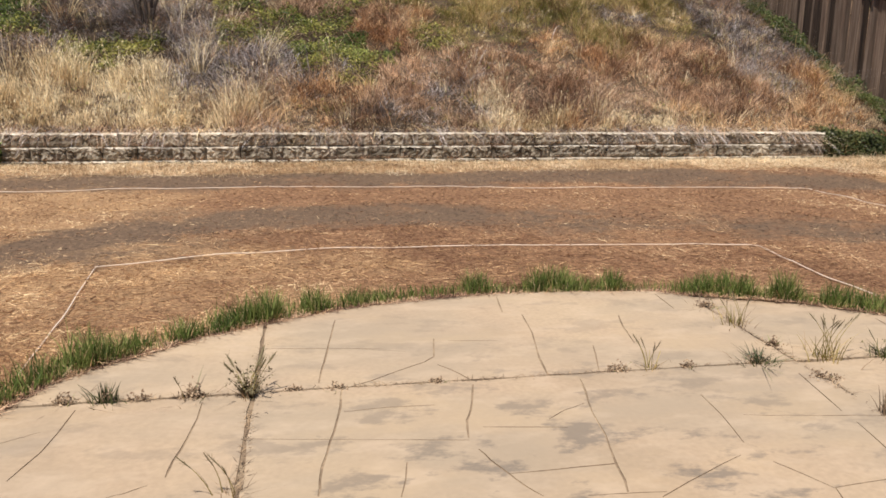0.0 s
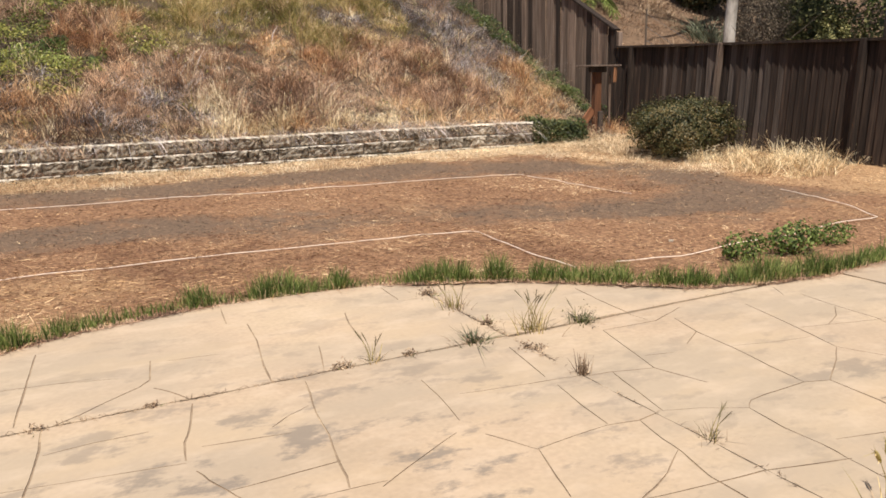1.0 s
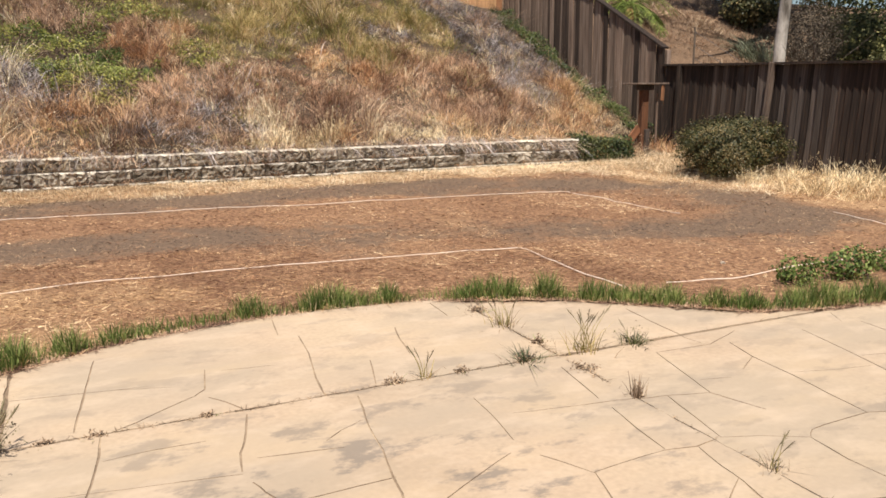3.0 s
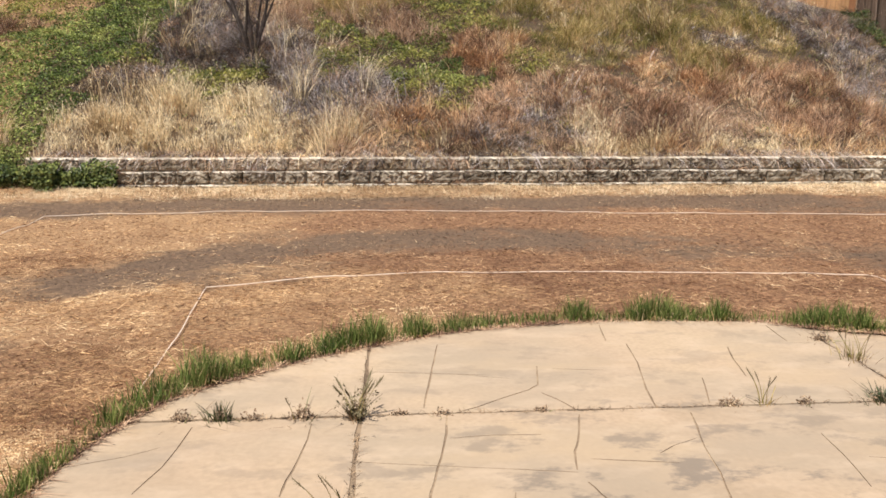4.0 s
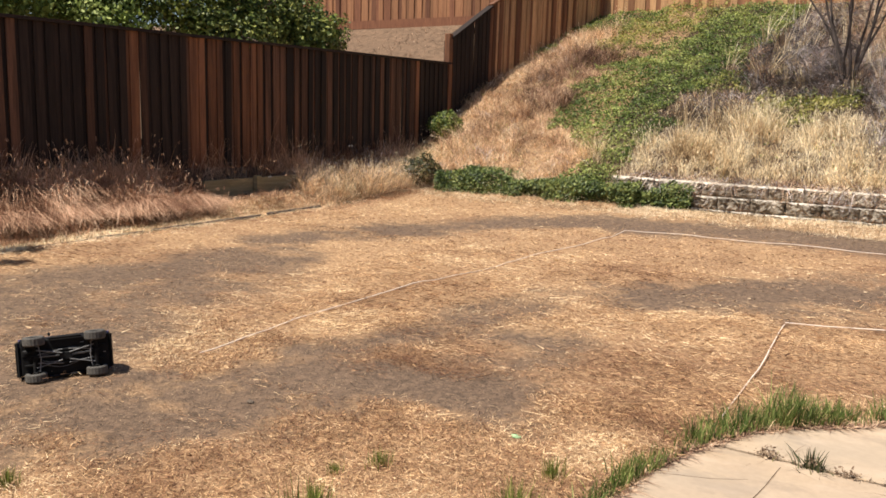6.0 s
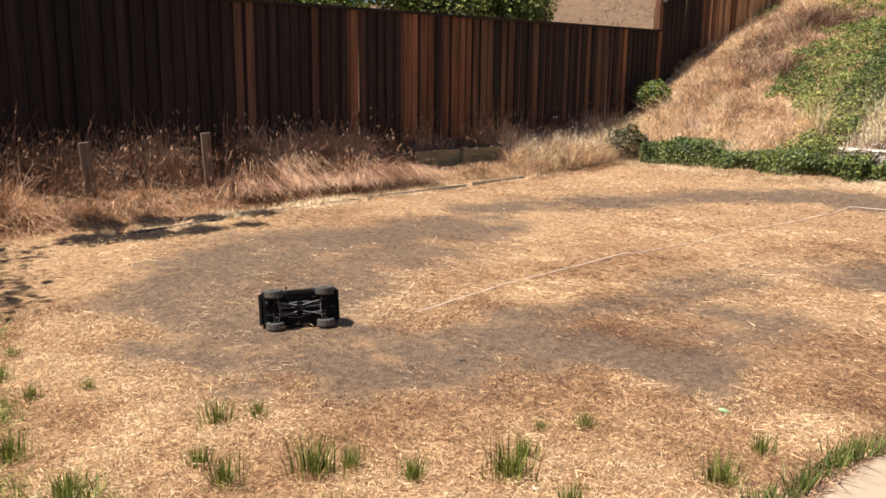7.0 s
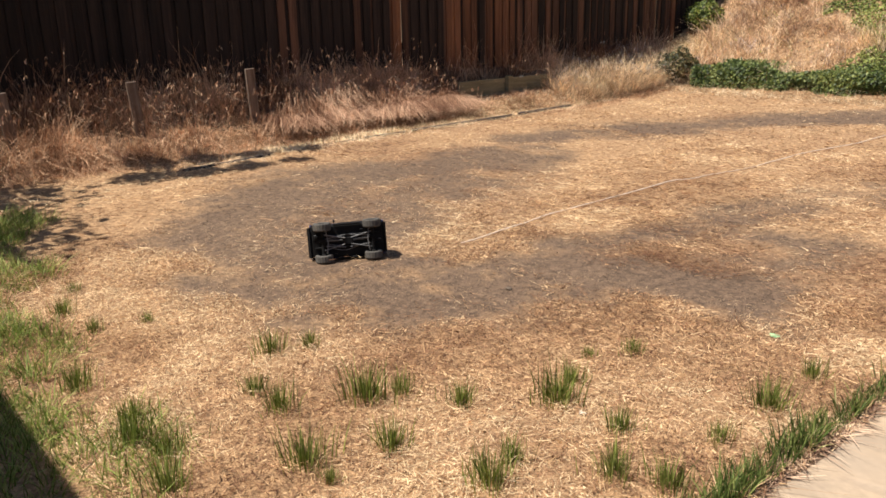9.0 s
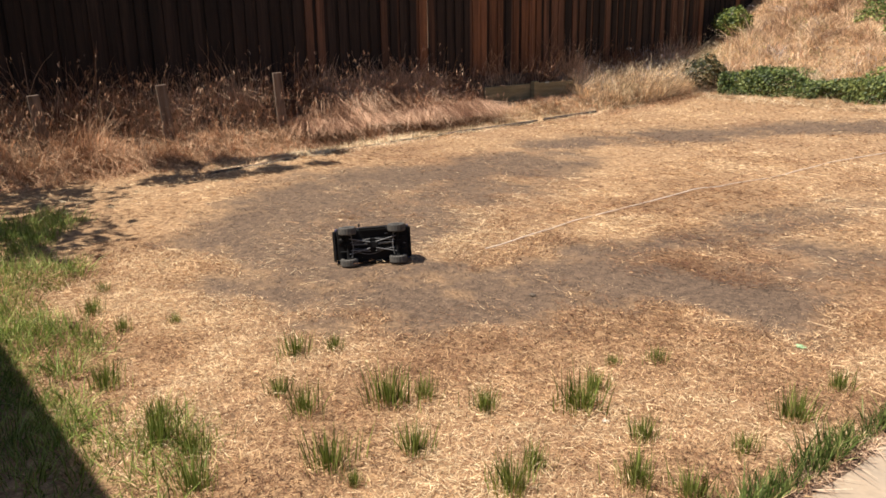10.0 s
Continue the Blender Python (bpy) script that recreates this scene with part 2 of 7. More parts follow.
GRASS = surface("green_grass", [(0.056, 0.092, 0.02), (0.122, 0.176, 0.04), (0.28, 0.32, 0.105)], 2.0, 0.6, 0, 8, 0.3, "island", 0.25)
FRESH = surface("fresh_grass", [(0.11, 0.165, 0.03), (0.23, 0.30, 0.06), (0.40, 0.45, 0.14)], 2.0, 0.6, 0, 8, 0.3, "island", 0.25)
IVY = surface("ivy", [(0.055, 0.095, 0.019), (0.135, 0.178, 0.036), (0.27, 0.28, 0.07)], 2.5, 0.5, 0, 8, 0.46, "island", 0.2)
BANKIVY = surface("bank_ivy", [(0.07, 0.11, 0.024), (0.155, 0.20, 0.045), (0.31, 0.335, 0.098)], 1.4, 0.55, 0, 8, 0.46, "island", 0.25)
LIME = surface("yellow_green_leaves", [(0.07, 0.10, 0.02), (0.185, 0.20, 0.042), (0.36, 0.33, 0.09)], 1.2, 0.55, 0, 8, 0.3, "island", 0.25)
SHRUB = surface("shrub_leaves", [(0.024, 0.032, 0.011), (0.064, 0.066, 0.021), (0.165, 0.122, 0.054)], 3.0, 0.55, 0, 8, 0.35, "island", 0.12)
BRUSHLEAF = surface("brown_brush_leaves", [(0.08, 0.062, 0.046), (0.125, 0.097, 0.07), (0.185, 0.143, 0.102)], 1.0, 0.8, 0, 8, 0.3, "island", 0.1)
DARKLEAF = surface("dark_leaves", [(0.02, 0.042, 0.013), (0.05, 0.085, 0.023), (0.125, 0.15, 0.046)], 1.0, 0.5, 0, 8, 0.35, "island", 0.2)
TUFTGREEN = surface("tuft_grass", [(0.105, 0.145, 0.025), (0.215, 0.27, 0.052), (0.38, 0.42, 0.14)], 2.0, 0.6, 0, 8, 0.3, "island", 0.25)
DEADWEED = surface("dead_weed", [(0.18, 0.122, 0.082), (0.32, 0.226, 0.155), (0.46, 0.35, 0.24)], 3.0, 0.9, 0, 8, 0.3, "island")
SEEDTAN = surface("olive_seed", [(0.10, 0.088, 0.05), (0.20, 0.172, 0.10), (0.34, 0.29, 0.18)], 3.0, 0.85, 0, 8, 0.3, "island", 0.1)
DARKGRASS = surface("dark_grass", [(0.03, 0.046, 0.021), (0.068, 0.09, 0.036), (0.15, 0.165, 0.075)], 2.0, 0.6, 0, 8, 0.3, "island", 0.15)
HEDGE = surface("hedge_leaves", [(0.036, 0.064, 0.016), (0.09, 0.13, 0.03), (0.19, 0.215, 0.062)], 2.0, 0.55, 0, 8, 0.35, "island", 0.2)
DULLIVY = surface("dull_ivy", [(0.03, 0.045, 0.016), (0.07, 0.088, 0.028), (0.145, 0.15, 0.058)], 2.0, 0.55, 0, 8, 0.35, "island", 0.15)
MUTED = surface("muted_leaves", [(0.075, 0.085, 0.028), (0.165, 0.165, 0.055), (0.31, 0.28, 0.12)], 1.2, 0.6, 0, 8, 0.3, "island", 0.2)
BARK = surface("bark", [(0.09, 0.065, 0.05), (0.20, 0.16, 0.125)], 6, 0.95, 0.8, 30, 0.1, stretch=(1, 1, 0.3), depth=0.02)
DARKBARK = surface("dead_bark", [(0.045, 0.034, 0.03), (0.12, 0.095, 0.085)], 6, 0.95, 0.6, 30, 0.1, stretch=(1, 1, 0.3), depth=0.01)
PALEBARK = surface("pale_bark", [(0.10, 0.085, 0.07), (0.42, 0.38, 0.34), (0.60, 0.56, 0.51)], 3, 0.9, 0.6, 25, 0.1, stretch=(1, 1, 0.35), depth=0.02)
ROPE = surface("twine", [(0.78, 0.62, 0.52), (0.90, 0.79, 0.69)], 12, 0.85, 0.4, 200, 0.1, depth=0.003)
STUCCO = surface("stucco", [(0.50, 0.44, 0.36), (0.58, 0.51, 0.42)], 3, 0.9, 0.4, 90, 0.05)
ROOFING = surface("roof_tile", [(0.16, 0.10, 0.07), (0.26, 0.17, 0.12)], 5, 0.9, 0.5, 40, 0.1)
BLUE = surface("blue_car_paint", [(0.012, 0.03, 0.16), (0.018, 0.045, 0.23)], 6, 0.3, 0, 60, 0.0, coat=0.5)
BLACKPL = surface("black_plastic", [(0.004, 0.004, 0.005), (0.011, 0.011, 0.012)], 20, 0.85, 0.2, 120, 0.1, depth=0.002)
RUBBER = surface("dusty_rubber", [(0.07, 0.066, 0.062), (0.125, 0.116, 0.106)], 30, 0.9, 0.3, 120, 0.1, depth=0.002)
LINKGREY = surface("dusty_grey_metal", [(0.16, 0.16, 0.165), (0.30, 0.30, 0.31)], 20, 0.5, 0, 120, 0.2)
STEEL = surface("dull_steel", [(0.22, 0.22, 0.23), (0.36, 0.36, 0.37)], 20, 0.4, 0.1, 120, 0.05, metal=0.8, depth=0.001)
SMOKED = surface("smoked_window", [(0.02, 0.025, 0.04), (0.03, 0.036, 0.055)], 5, 0.12, 0, 60, 0.0, coat=0.6)
PALE = surface("pale_litter", [(0.62, 0.55, 0.44), (0.78, 0.72, 0.62)], 30, 0.8, 0.2, 90, 0.1)
MINT = surface("pale_green_litter", [(0.30, 0.55, 0.28), (0.42, 0.66, 0.38)], 30, 0.7, 0.2, 90, 0.1)
PLYGREY = surface("old_planter_board", [(0.20, 0.17, 0.10), (0.36, 0.31, 0.19)], 4, 0.9, 0.5, 30, 0.2, stretch=(0.4, 0.4, 6), depth=0.004)


# ---- building helpers ----
def raw(name, verts, faces, mats):
    me = bpy.data.meshes.new(name)
    me.from_pydata([tuple(v) for v in verts], [], faces)
    for m in mats if isinstance(mats, (list, tuple)) else [mats]:
        me.materials.append(m)
    me.update()
    return me


def part(name, bm, material, parent, label=""):
    """One mesh object under a thing or a part; parent None makes a thing."""
    if isinstance(bm, bmesh.types.BMesh):
        me = bpy.data.meshes.new(name)
        bm.to_mesh(me)
        bm.free()
        me.materials.append(material)
    else:
        me = bm
    ob = new(name, me)
    if parent:
        ob.parent = parent
    return tagged(ob, label)


def soup(name, verts, quads, mat, sides=4):
    """A mesh out of arrays: all faces have the same number of sides."""
    verts, quads = np.asarray(verts, np.float32), np.asarray(quads, np.int32)
    me = bpy.data.meshes.new(name)
    me.vertices.add(len(verts))
    me.vertices.foreach_set("co", verts.ravel())
    me.loops.add(quads.size)
    me.loops.foreach_set("vertex_index", quads.ravel())
    me.polygons.add(len(quads))
    me.polygons.foreach_set("loop_start", np.arange(len(quads), dtype=np.int32) * sides)
    me.update(calc_edges=True)
    me.materials.append(mat)
    return me


def ribbons(base, grow, bend, width, segs=3, side=None, belly=0.0):
    """Blades: they start at base, go along grow and curl by bend. Returns vertices and quads."""
    n = len(base)
    if side is None:
        a = RNG.uniform(0, 2 * np.pi, n)
        side = np.stack([np.cos(a), np.sin(a), 0 * a], 1)
    s = np.linspace(0, 1, segs + 1)[None, :, None]
    mid = base[:, None] + grow[:, None] * s + bend[:, None] * s * s
    w = np.asarray(width)[:, None, None] * (1 - s ** 1.6 * 0.85 + belly * np.sin(np.pi * s)) * 0.5
    v = np.stack([mid - side[:, None] * w, mid + side[:, None] * w], 2).reshape(-1, 3)
    k = (np.arange(n)[:, None] * (segs + 1) + np.arange(segs)[None]).ravel() * 2
    return v, np.stack([k, k + 1, k + 3, k + 2], 1)


def leaves(pos, normal, size, long=1.5):
    """Folded leaves of two triangles each."""
    n = len(pos)
    normal = normal / np.linalg.norm(normal, axis=1, keepdims=True)
    t = np.cross(normal, RNG.normal(size=(n, 3)))
    t /= np.linalg.norm(t, axis=1, keepdims=True) + 1e-9
    u = np.cross(normal, t)
    sz = np.asarray(size)[:, None]
    tip, left, right = pos + t * sz * long, pos + t * sz * 0.55 * long + u * sz * 0.5 + normal * sz * 0.18, pos + t * sz * 0.55 * long - u * sz * 0.5 + normal * sz * 0.18
    v = np.stack([pos, left, tip, right], 1).reshape(-1, 3)
    k = np.arange(n) * 4
    return v, np.concatenate([np.stack([k, k + 2, k + 1], 1), np.stack([k, k + 3, k + 2], 1)])


RNG = np.random.default_rng(7)


def joined(pieces):
    vs, fs, k = [], [], 0
    for v, f in pieces:
        vs.append(v), fs.append(f + k)
        k += len(v)
    return np.concatenate(vs), np.concatenate(fs)


def sstep(a, b, v):
    t = np.clip((np.asarray(v, float) - a) / (b - a), 0, 1)
    return t * t * (3 - 2 * t)


LATTICE = RNG.uniform(-1, 1, (8, 64, 64))


def wave(x, y, size, layer=0):
    """Smooth value noise from -1 to 1, with bumps about size metres across."""
    x, y = np.asarray(x, float) / size + 100.3, np.asarray(y, float) / size + 100.7
    i, j = np.floor(x).astype(int), np.floor(y).astype(int)
    u, v = x - i, y - j
    u, v = u * u * (3 - 2 * u), v * v * (3 - 2 * v)
    g = LATTICE[layer % 8]
    a, b = g[i % 64, j % 64], g[(i + 1) % 64, j % 64]
    c, d = g[i % 64, (j + 1) % 64], g[(i + 1) % 64, (j + 1) % 64]
    return (a * (1 - u) + b * u) * (1 - v) + (c * (1 - u) + d * u) * v


def tube(points, radius, sides=6, closed_ends=True):
    """A tube along points; radius is a number or one for each point. Returns vertices and quads."""
    p = np.asarray(points, float)
    r = np.broadcast_to(np.asarray(radius, float), (len(p),))
    d = np.gradient(p, axis=0)
    d /= np.linalg.norm(d, axis=1, keepdims=True) + 1e-9
    ref = np.where(np.abs(d[:, 2:3]) > 0.9, [[1.0, 0, 0]], [[0, 0, 1.0]])
    a = np.cross(d, ref)
    a /= np.linalg.norm(a, axis=1, keepdims=True) + 1e-9
    b = np.cross(d, a)
    ang = np.linspace(0, 2 * np.pi, sides, endpoint=False)
    v = p[:, None] + r[:, None, None] * (a[:, None] * np.cos(ang)[None, :, None] + b[:, None] * np.sin(ang)[None, :, None])
    f = []
    for i in range(len(p) - 1):
        for j in range(sides):
            f.append((i * sides + j, i * sides + (j + 1) % sides, (i + 1) * sides + (j + 1) % sides, (i + 1) * sides + j))
    return v.reshape(-1, 3), np.array(f)


def box_bm(size, centre=(0, 0, 0), bevel=0.004, segments=1):
    bm = bmesh.new()
    bmesh.ops.create_cube(bm, size=1)
    bmesh.ops.scale(bm, vec=size, verts=bm.verts)
    if bevel:
        bmesh.ops.bevel(bm, geom=bm.edges[:], offset=bevel, segments=segments, affect="EDGES")
    bmesh.ops.translate(bm, vec=centre, verts=bm.verts)
    return bm


def empty(name, at=(0, 0, 0)):
    ob = new(name)
    ob.location = at
    return ob


# ---- the lie of the land ----
EDGE_X = [-1.14, -1.12, -1.08, -1.03, -0.94, -0.86, -0.70, -0.53, -0.28, 0.03, 0.47, 0.81, 1.37, 1.92, 2.48, 2.7, 3.25, 3.67, 4.13, 4.63, 5.17, 5.86, 6.67, 7.36, 8.0, 10.0]
EDGE_Y = [2.70, 2.92, 3.08, 3.31, 3.52, 3.69, 3.89, 4.01, 4.25, 4.44, 4.67, 4.77, 4.87, 4.85, 4.79, 4.64, 4.40, 4.05, 3.63, 3.47, 3.39, 3.43, 3.64, 3.73, 3.70, 3.80]
WALL_X0, WALL_X1, WALL_Y = -4.9, 8.66, 11.60


def patio_edge(x):
    return np.interp(x, EDGE_X, EDGE_Y)


def on_patio(x, y, margin=0.0):
    return (x > -1.14 - margin) & (x < 9.7) & (y < patio_edge(x) + margin)


def ground_z(x, y):
    x, y = np.asarray(x, float), np.asarray(y, float)
    lawn = 0.12 * sstep(8.8, 11.4, y) + 0.10 * sstep(9.5, 11.0, x)
    lawn = lawn + 0.20 * sstep(-7.95, -8.45, x) + 0.42 * sstep(-8.6, -9.1, x)
    lawn = lawn + 0.012 * wave(x, y, 0.7, 1) + 0.006 * wave(x, y, 0.22, 2)
    s = 0.5 + 0.5 * (y - 11.8) - 0.6 * sstep(7.5, 11.0, x) - 0.12 * sstep(-6.0, -9.0, x) + 0.10 * wave(x, y, 2.3, 3) * sstep(11.9, 13, y)
    s = np.where(s > 4.3, 4.3 + 0.06 * (s - 4.3), s)
    behind = (y > 11.72) | (x < -4.4) | (x > 8.75)
    z = np.where(behind, np.maximum(lawn, s), lawn)
    return np.where(on_patio(x, y, -0.03), -0.014, z)


# stretches of worn turf: centre line, half width, how bare
FAR_LANE = [(-4.6, 9.6), (-3.0, 10.15), (0.0, 10.22), (3.0, 10.18), (5.5, 10.05), (7.3, 9.65), (8.0, 8.9)]
TURN = [(8.0, 8.9), (8.05, 7.4), (7.7, 6.1), (6.8, 5.9), (5.9, 6.15)]
MIDDLE = [(5.9, 6.15), (4.6, 6.75), (3.8, 7.1), (2.9, 7.4), (1.6, 7.66)]
STREAK = [(1.7, 7.7), (0.8, 8.0), (0.0, 7.85), (-0.8, 7.4), (-1.6, 6.9), (-2.2, 6.2)]
NEAR_TURN = [(-2.15, 3.30), (-2.7, 3.25), (-2.88, 2.75), (-3.1, 2.35), (-3.6, 2.0), (-4.2, 1.9), (-4.9, 2.05)]
LEFT_TURN = [(-4.9, 2.05), (-5.45, 2.6), (-5.8, 3.4), (-5.85, 4.4), (-5.7, 5.2)]
LEFT_RUN = [(-6.3, 6.3), (-5.85, 7.6), (-5.3, 9.0), (-4.4, 9.7)]
WORN = [(FAR_LANE, 0.46, 1.0), (TURN, 0.62, 0.9), (MIDDLE, 0.55, 0.72), (STREAK, 0.60, 1.0), (NEAR_TURN, 0.40, 1.0), (LEFT_TURN, 0.55, 0.95), (LEFT_RUN, 0.46, 0.9),
        ([(-4.5, 2.3), (-4.65, 2.8), (-5.25, 4.1)], 0.60, 0.85), ([(-3.15, 3.5), (-3.0, 4.0), (-2.85, 5.1)], 0.30, 0.75), ([(-2.75, 4.35), (-2.15, 4.5)], 0.24, 0.7),
        ([(-6.25, 5.0), (-5.4, 5.45)], 0.32, 0.8), ([(-2.5, 3.7), (-2.1, 4.3)], 0.24, 0.6), ([(-2.8, 5.15), (-2.75, 6.1)], 0.22, 0.5)]


def bare(x, y):
    """How far the turf is worn off along the little race track, 0 to 1."""
    x, y = np.asarray(x, float), np.asarray(y, float)
    worn = np.zeros(x.shape)
    ragged = 1 + 0.38 * wave(x, y, 0.9, 4) + 0.32 * wave(x, y, 0.33, 5) + 0.2 * wave(x, y, 0.13, 2)
    for line, half, much in WORN:
        best = np.full(x.shape, 99.0)
        for (ax, ay), (bx, by) in zip(line[:-1], line[1:]):
            k = np.clip(((x - ax) * (bx - ax) + (y - ay) * (by - ay)) / ((bx - ax) ** 2 + (by - ay) ** 2), 0, 1)
            best = np.minimum(best, np.hypot(x - ax - k * (bx - ax), y - ay - k * (by - ay)))
        worn = np.maximum(worn, much * np.clip(1.30 - 0.72 * best / np.maximum(half * ragged, 0.05), 0, 1))
    # thin straw left lying across the worn ground
    worn = worn * (1 - 0.35 * sstep(0.1, 0.7, wave(x, y * 1.6, 0.8, 6) + 0.5 * wave(x, y * 1.6, 0.28, 3)))
    return worn * sstep(10.85, 10.5, y + 0.1 * wave(x, y, 0.5, 3))


def pale(x, y):
    """Where the turf has bleached to pale straw instead of red-brown, 0 to 1."""
    x, y = np.asarray(x, float), np.asarray(y, float)
    t = np.maximum(0.80 * sstep(2.0, -1.2, x + 0.25 * (y - 6)), 1.3 * sstep(10.35, 10.75, y))
    t = np.maximum(t, 1.3 * sstep(7.4, 8.6, x) * sstep(6.8, 8.6, y))
    t = np.maximum(t, 0.95 * sstep(1.0, 0.3, y - patio_edge(x)) * sstep(1.6, 0.0, x))
    t = np.maximum(t, 1.1 * sstep(8.2, 9.1, x) * sstep(4.7, 5.7, y))
    return np.clip(t + 0.32 * wave(x, y, 1.1, 7) + 0.20 * wave(x, y, 0.35, 1), 0, 1)


def graded(lo, hi, fine_lo, fine_hi, step, coarse, extra=()):
    return np.array(sorted({round(v, 4) for v in (*np.arange(lo, fine_lo, coarse), *np.arange(fine_lo, fine_hi, step), *np.arange(fine_hi, hi + 0.1, coarse), *extra)}))


def build_ground():
    xs = graded(-90, 90, -9.6, 11.6, 0.11, 3.0, (-4.42, -4.38, 8.73, 8.77, -1.16, -1.12))
    ys = graded(-40, 120, -0.4, 19.2, 0.11, 3.0, (11.70, 11.74))
    gx, gy = np.meshgrid(xs, ys, indexing="ij")
    gz = ground_z(gx, gy)
    v = np.stack([gx, gy, gz], 2).reshape(-1, 3)
    ny = len(ys)
    i, j = np.meshgrid(np.arange(len(xs) - 1), np.arange(ny - 1), indexing="ij")
    k = (i * ny + j).ravel()
    me = soup("ground", v, np.stack([k, k + ny, k + ny + 1, k + 1], 1), GROUND)
    col = np.ones((len(v), 4), np.float32)
    x, y = v[:, 0], v[:, 1]
    col[:, 0] = np.maximum(bare(x, y), on_patio(x, y, 0.06) * 0.9)
    slope = (y > 11.72) | (x < -8.3) | ((x < -4.4) & (y > 11.2)) | ((x > 8.75) & (y > 11.6))
    col[:, 1] = slope * (1 - 0.75 * ((x < -5.4) & (y > 11.2)))
    col[:, 2] = ((x < -9.3) | (x > 11.4) | (y > 18.7)) * 1.0
    at = me.attributes.new("mask", "FLOAT_COLOR", "POINT")
    at.data.foreach_set("color", col.ravel())
    me.attributes.new("tone", "FLOAT", "POINT").data.foreach_set("value", pale(x, y).astype(np.float32))
    me.polygons.foreach_set("use_smooth", [True] * len(me.polygons))
    tagged(new("ground", me), "mown dry lawn worn to bare soil, rising to a weedy bank", "ground", kind="structure")


build_ground()

# ---- patio ----
# scored lines on plan, each with its strength
FAR_SCORES = [(1, [(0.43, 4.46), (0.35, 3.88), (0.3, 3.52)]),
              (1, [(0.4, 3.43), (0.55, 3.52), (0.69, 3.63), (0.81, 3.71)]),
              (1, [(0.87, 3.67), (0.92, 3.59), (0.98, 3.46)]),
              (0.7, [(0.92, 4.05), (0.87, 3.78), (0.81, 3.71)]),
              (0.5, [(0.49, 3.96), (0.75, 3.88)]),
              (0.9, [(1.45, 4.79), (1.4, 4.47)]),
              (1.4, [(1.5, 4.4), (1.46, 4.07), (1.38, 3.68), (1.35, 3.47)]),
              (0.5, [(0.99, 4.01), (1.25, 3.97)]),
              (1.1, [(2.05, 4.3), (1.99, 4.09), (1.94, 3.83)]),
              (0.8, [(2.47, 4.71), (2.44, 4.39)]),
              (0.6, [(1.71, 3.82), (1.61, 3.48)]),
              (0.9, [(3.53, 4.04), (3.48, 3.76), (3.44, 3.4), (3.45, 3.29)]),
              (0.5, [(0.04, 4.03), (0.31, 3.99), (0.64, 3.94)])]
LEFT_SCORES = [(1.8, [(0.4, 3.43), (0.38, 3.24), (0.34, 3), (0.3, 2.81), (0.27, 2.62), (0.26, 2.51)]),
               (0.8, [(0.39, 3.18), (0.56, 3.2), (0.77, 3.19)]),
               (1.2, [(0.58, 2.7), (0.56, 2.58), (0.53, 2.46)]),
               (1.2, [(-0.19, 3.38), (-0.19, 3.22), (-0.21, 3.04), (-0.24, 2.85), (-0.25, 2.73)]),
               (0.9, [(-0.69, 3.38), (-0.7, 3.17), (-0.72, 3), (-0.77, 2.79)]),
               (0.9, [(-0.3, 2.68), (-0.37, 2.64), (-0.42, 2.62)]),
               (0.6, [(-1.08, 3.03), (-0.89, 3.1), (-0.77, 3.18)]),
               (0.8, [(-0.01, 2.99), (0.16, 2.96), (0.45, 2.91), (0.84, 2.84)])]
MIDDLE_SCORES = [(1.3, [(0.98, 3.39), (0.91, 3.12), (0.87, 3.02), (0.84, 2.86)]),
                 (1.1, [(0.86, 2.76), (0.88, 2.67), (0.92, 2.56), (0.95, 2.47), (0.99, 2.39)]),
                 (1, [(0.92, 2.56), (1.06, 2.56), (1.3, 2.57), (1.33, 2.57)]),
                 (1.6, [(1.48, 3.38), (1.45, 3.23), (1.4, 3.02), (1.37, 2.8), (1.32, 2.57), (1.3, 2.45), (1.28, 2.37)]),
                 (0.8, [(1.4, 3.11), (1.29, 3.05), (1.2, 2.98)]),
                 (0.8, [(0.92, 2.95), (1.25, 2.89)]),
                 (0.9, [(1.8, 2.56), (1.6, 2.45), (1.43, 2.35), (1.38, 2.32)]),
                 (0.6, [(1.14, 2.37), (1.41, 2.35)])]
INNER_SCORES = [(0.9, [(1.94, 3.12), (1.92, 2.92), (1.87, 2.65)]),
                (0.8, [(2.01, 2.89), (2.2, 2.85), (2.53, 2.8)]),
                (1, [(2.53, 3.29), (2.49, 3.10), (2.44, 2.86)]),
                (1, [(2.43, 2.75), (2.38, 2.53), (2.35, 2.32)]),
                (1, [(1.89, 2.49), (1.94, 2.39), (1.99, 2.27)]),
                (0.9, [(1.99, 2.28), (2.15, 2.3), (2.34, 2.31)]),
                (1.1, [(1.99, 2.28), (1.92, 2.08), (1.88, 1.94)]),
                (0.9, [(2.34, 2.31), (2.48, 2.28), (2.6, 2.3)]),
                (1, [(2.48, 2.28), (2.44, 2.11), (2.42, 1.99), (2.37, 1.81), (2.36, 1.58)]),
                (1, [(2.42, 2.01), (2.26, 1.9), (2.16, 1.85), (2.06, 1.81)]),
                (1, [(2.06, 1.81), (2.33, 1.77), (2.58, 1.74), (2.9, 1.65)])]
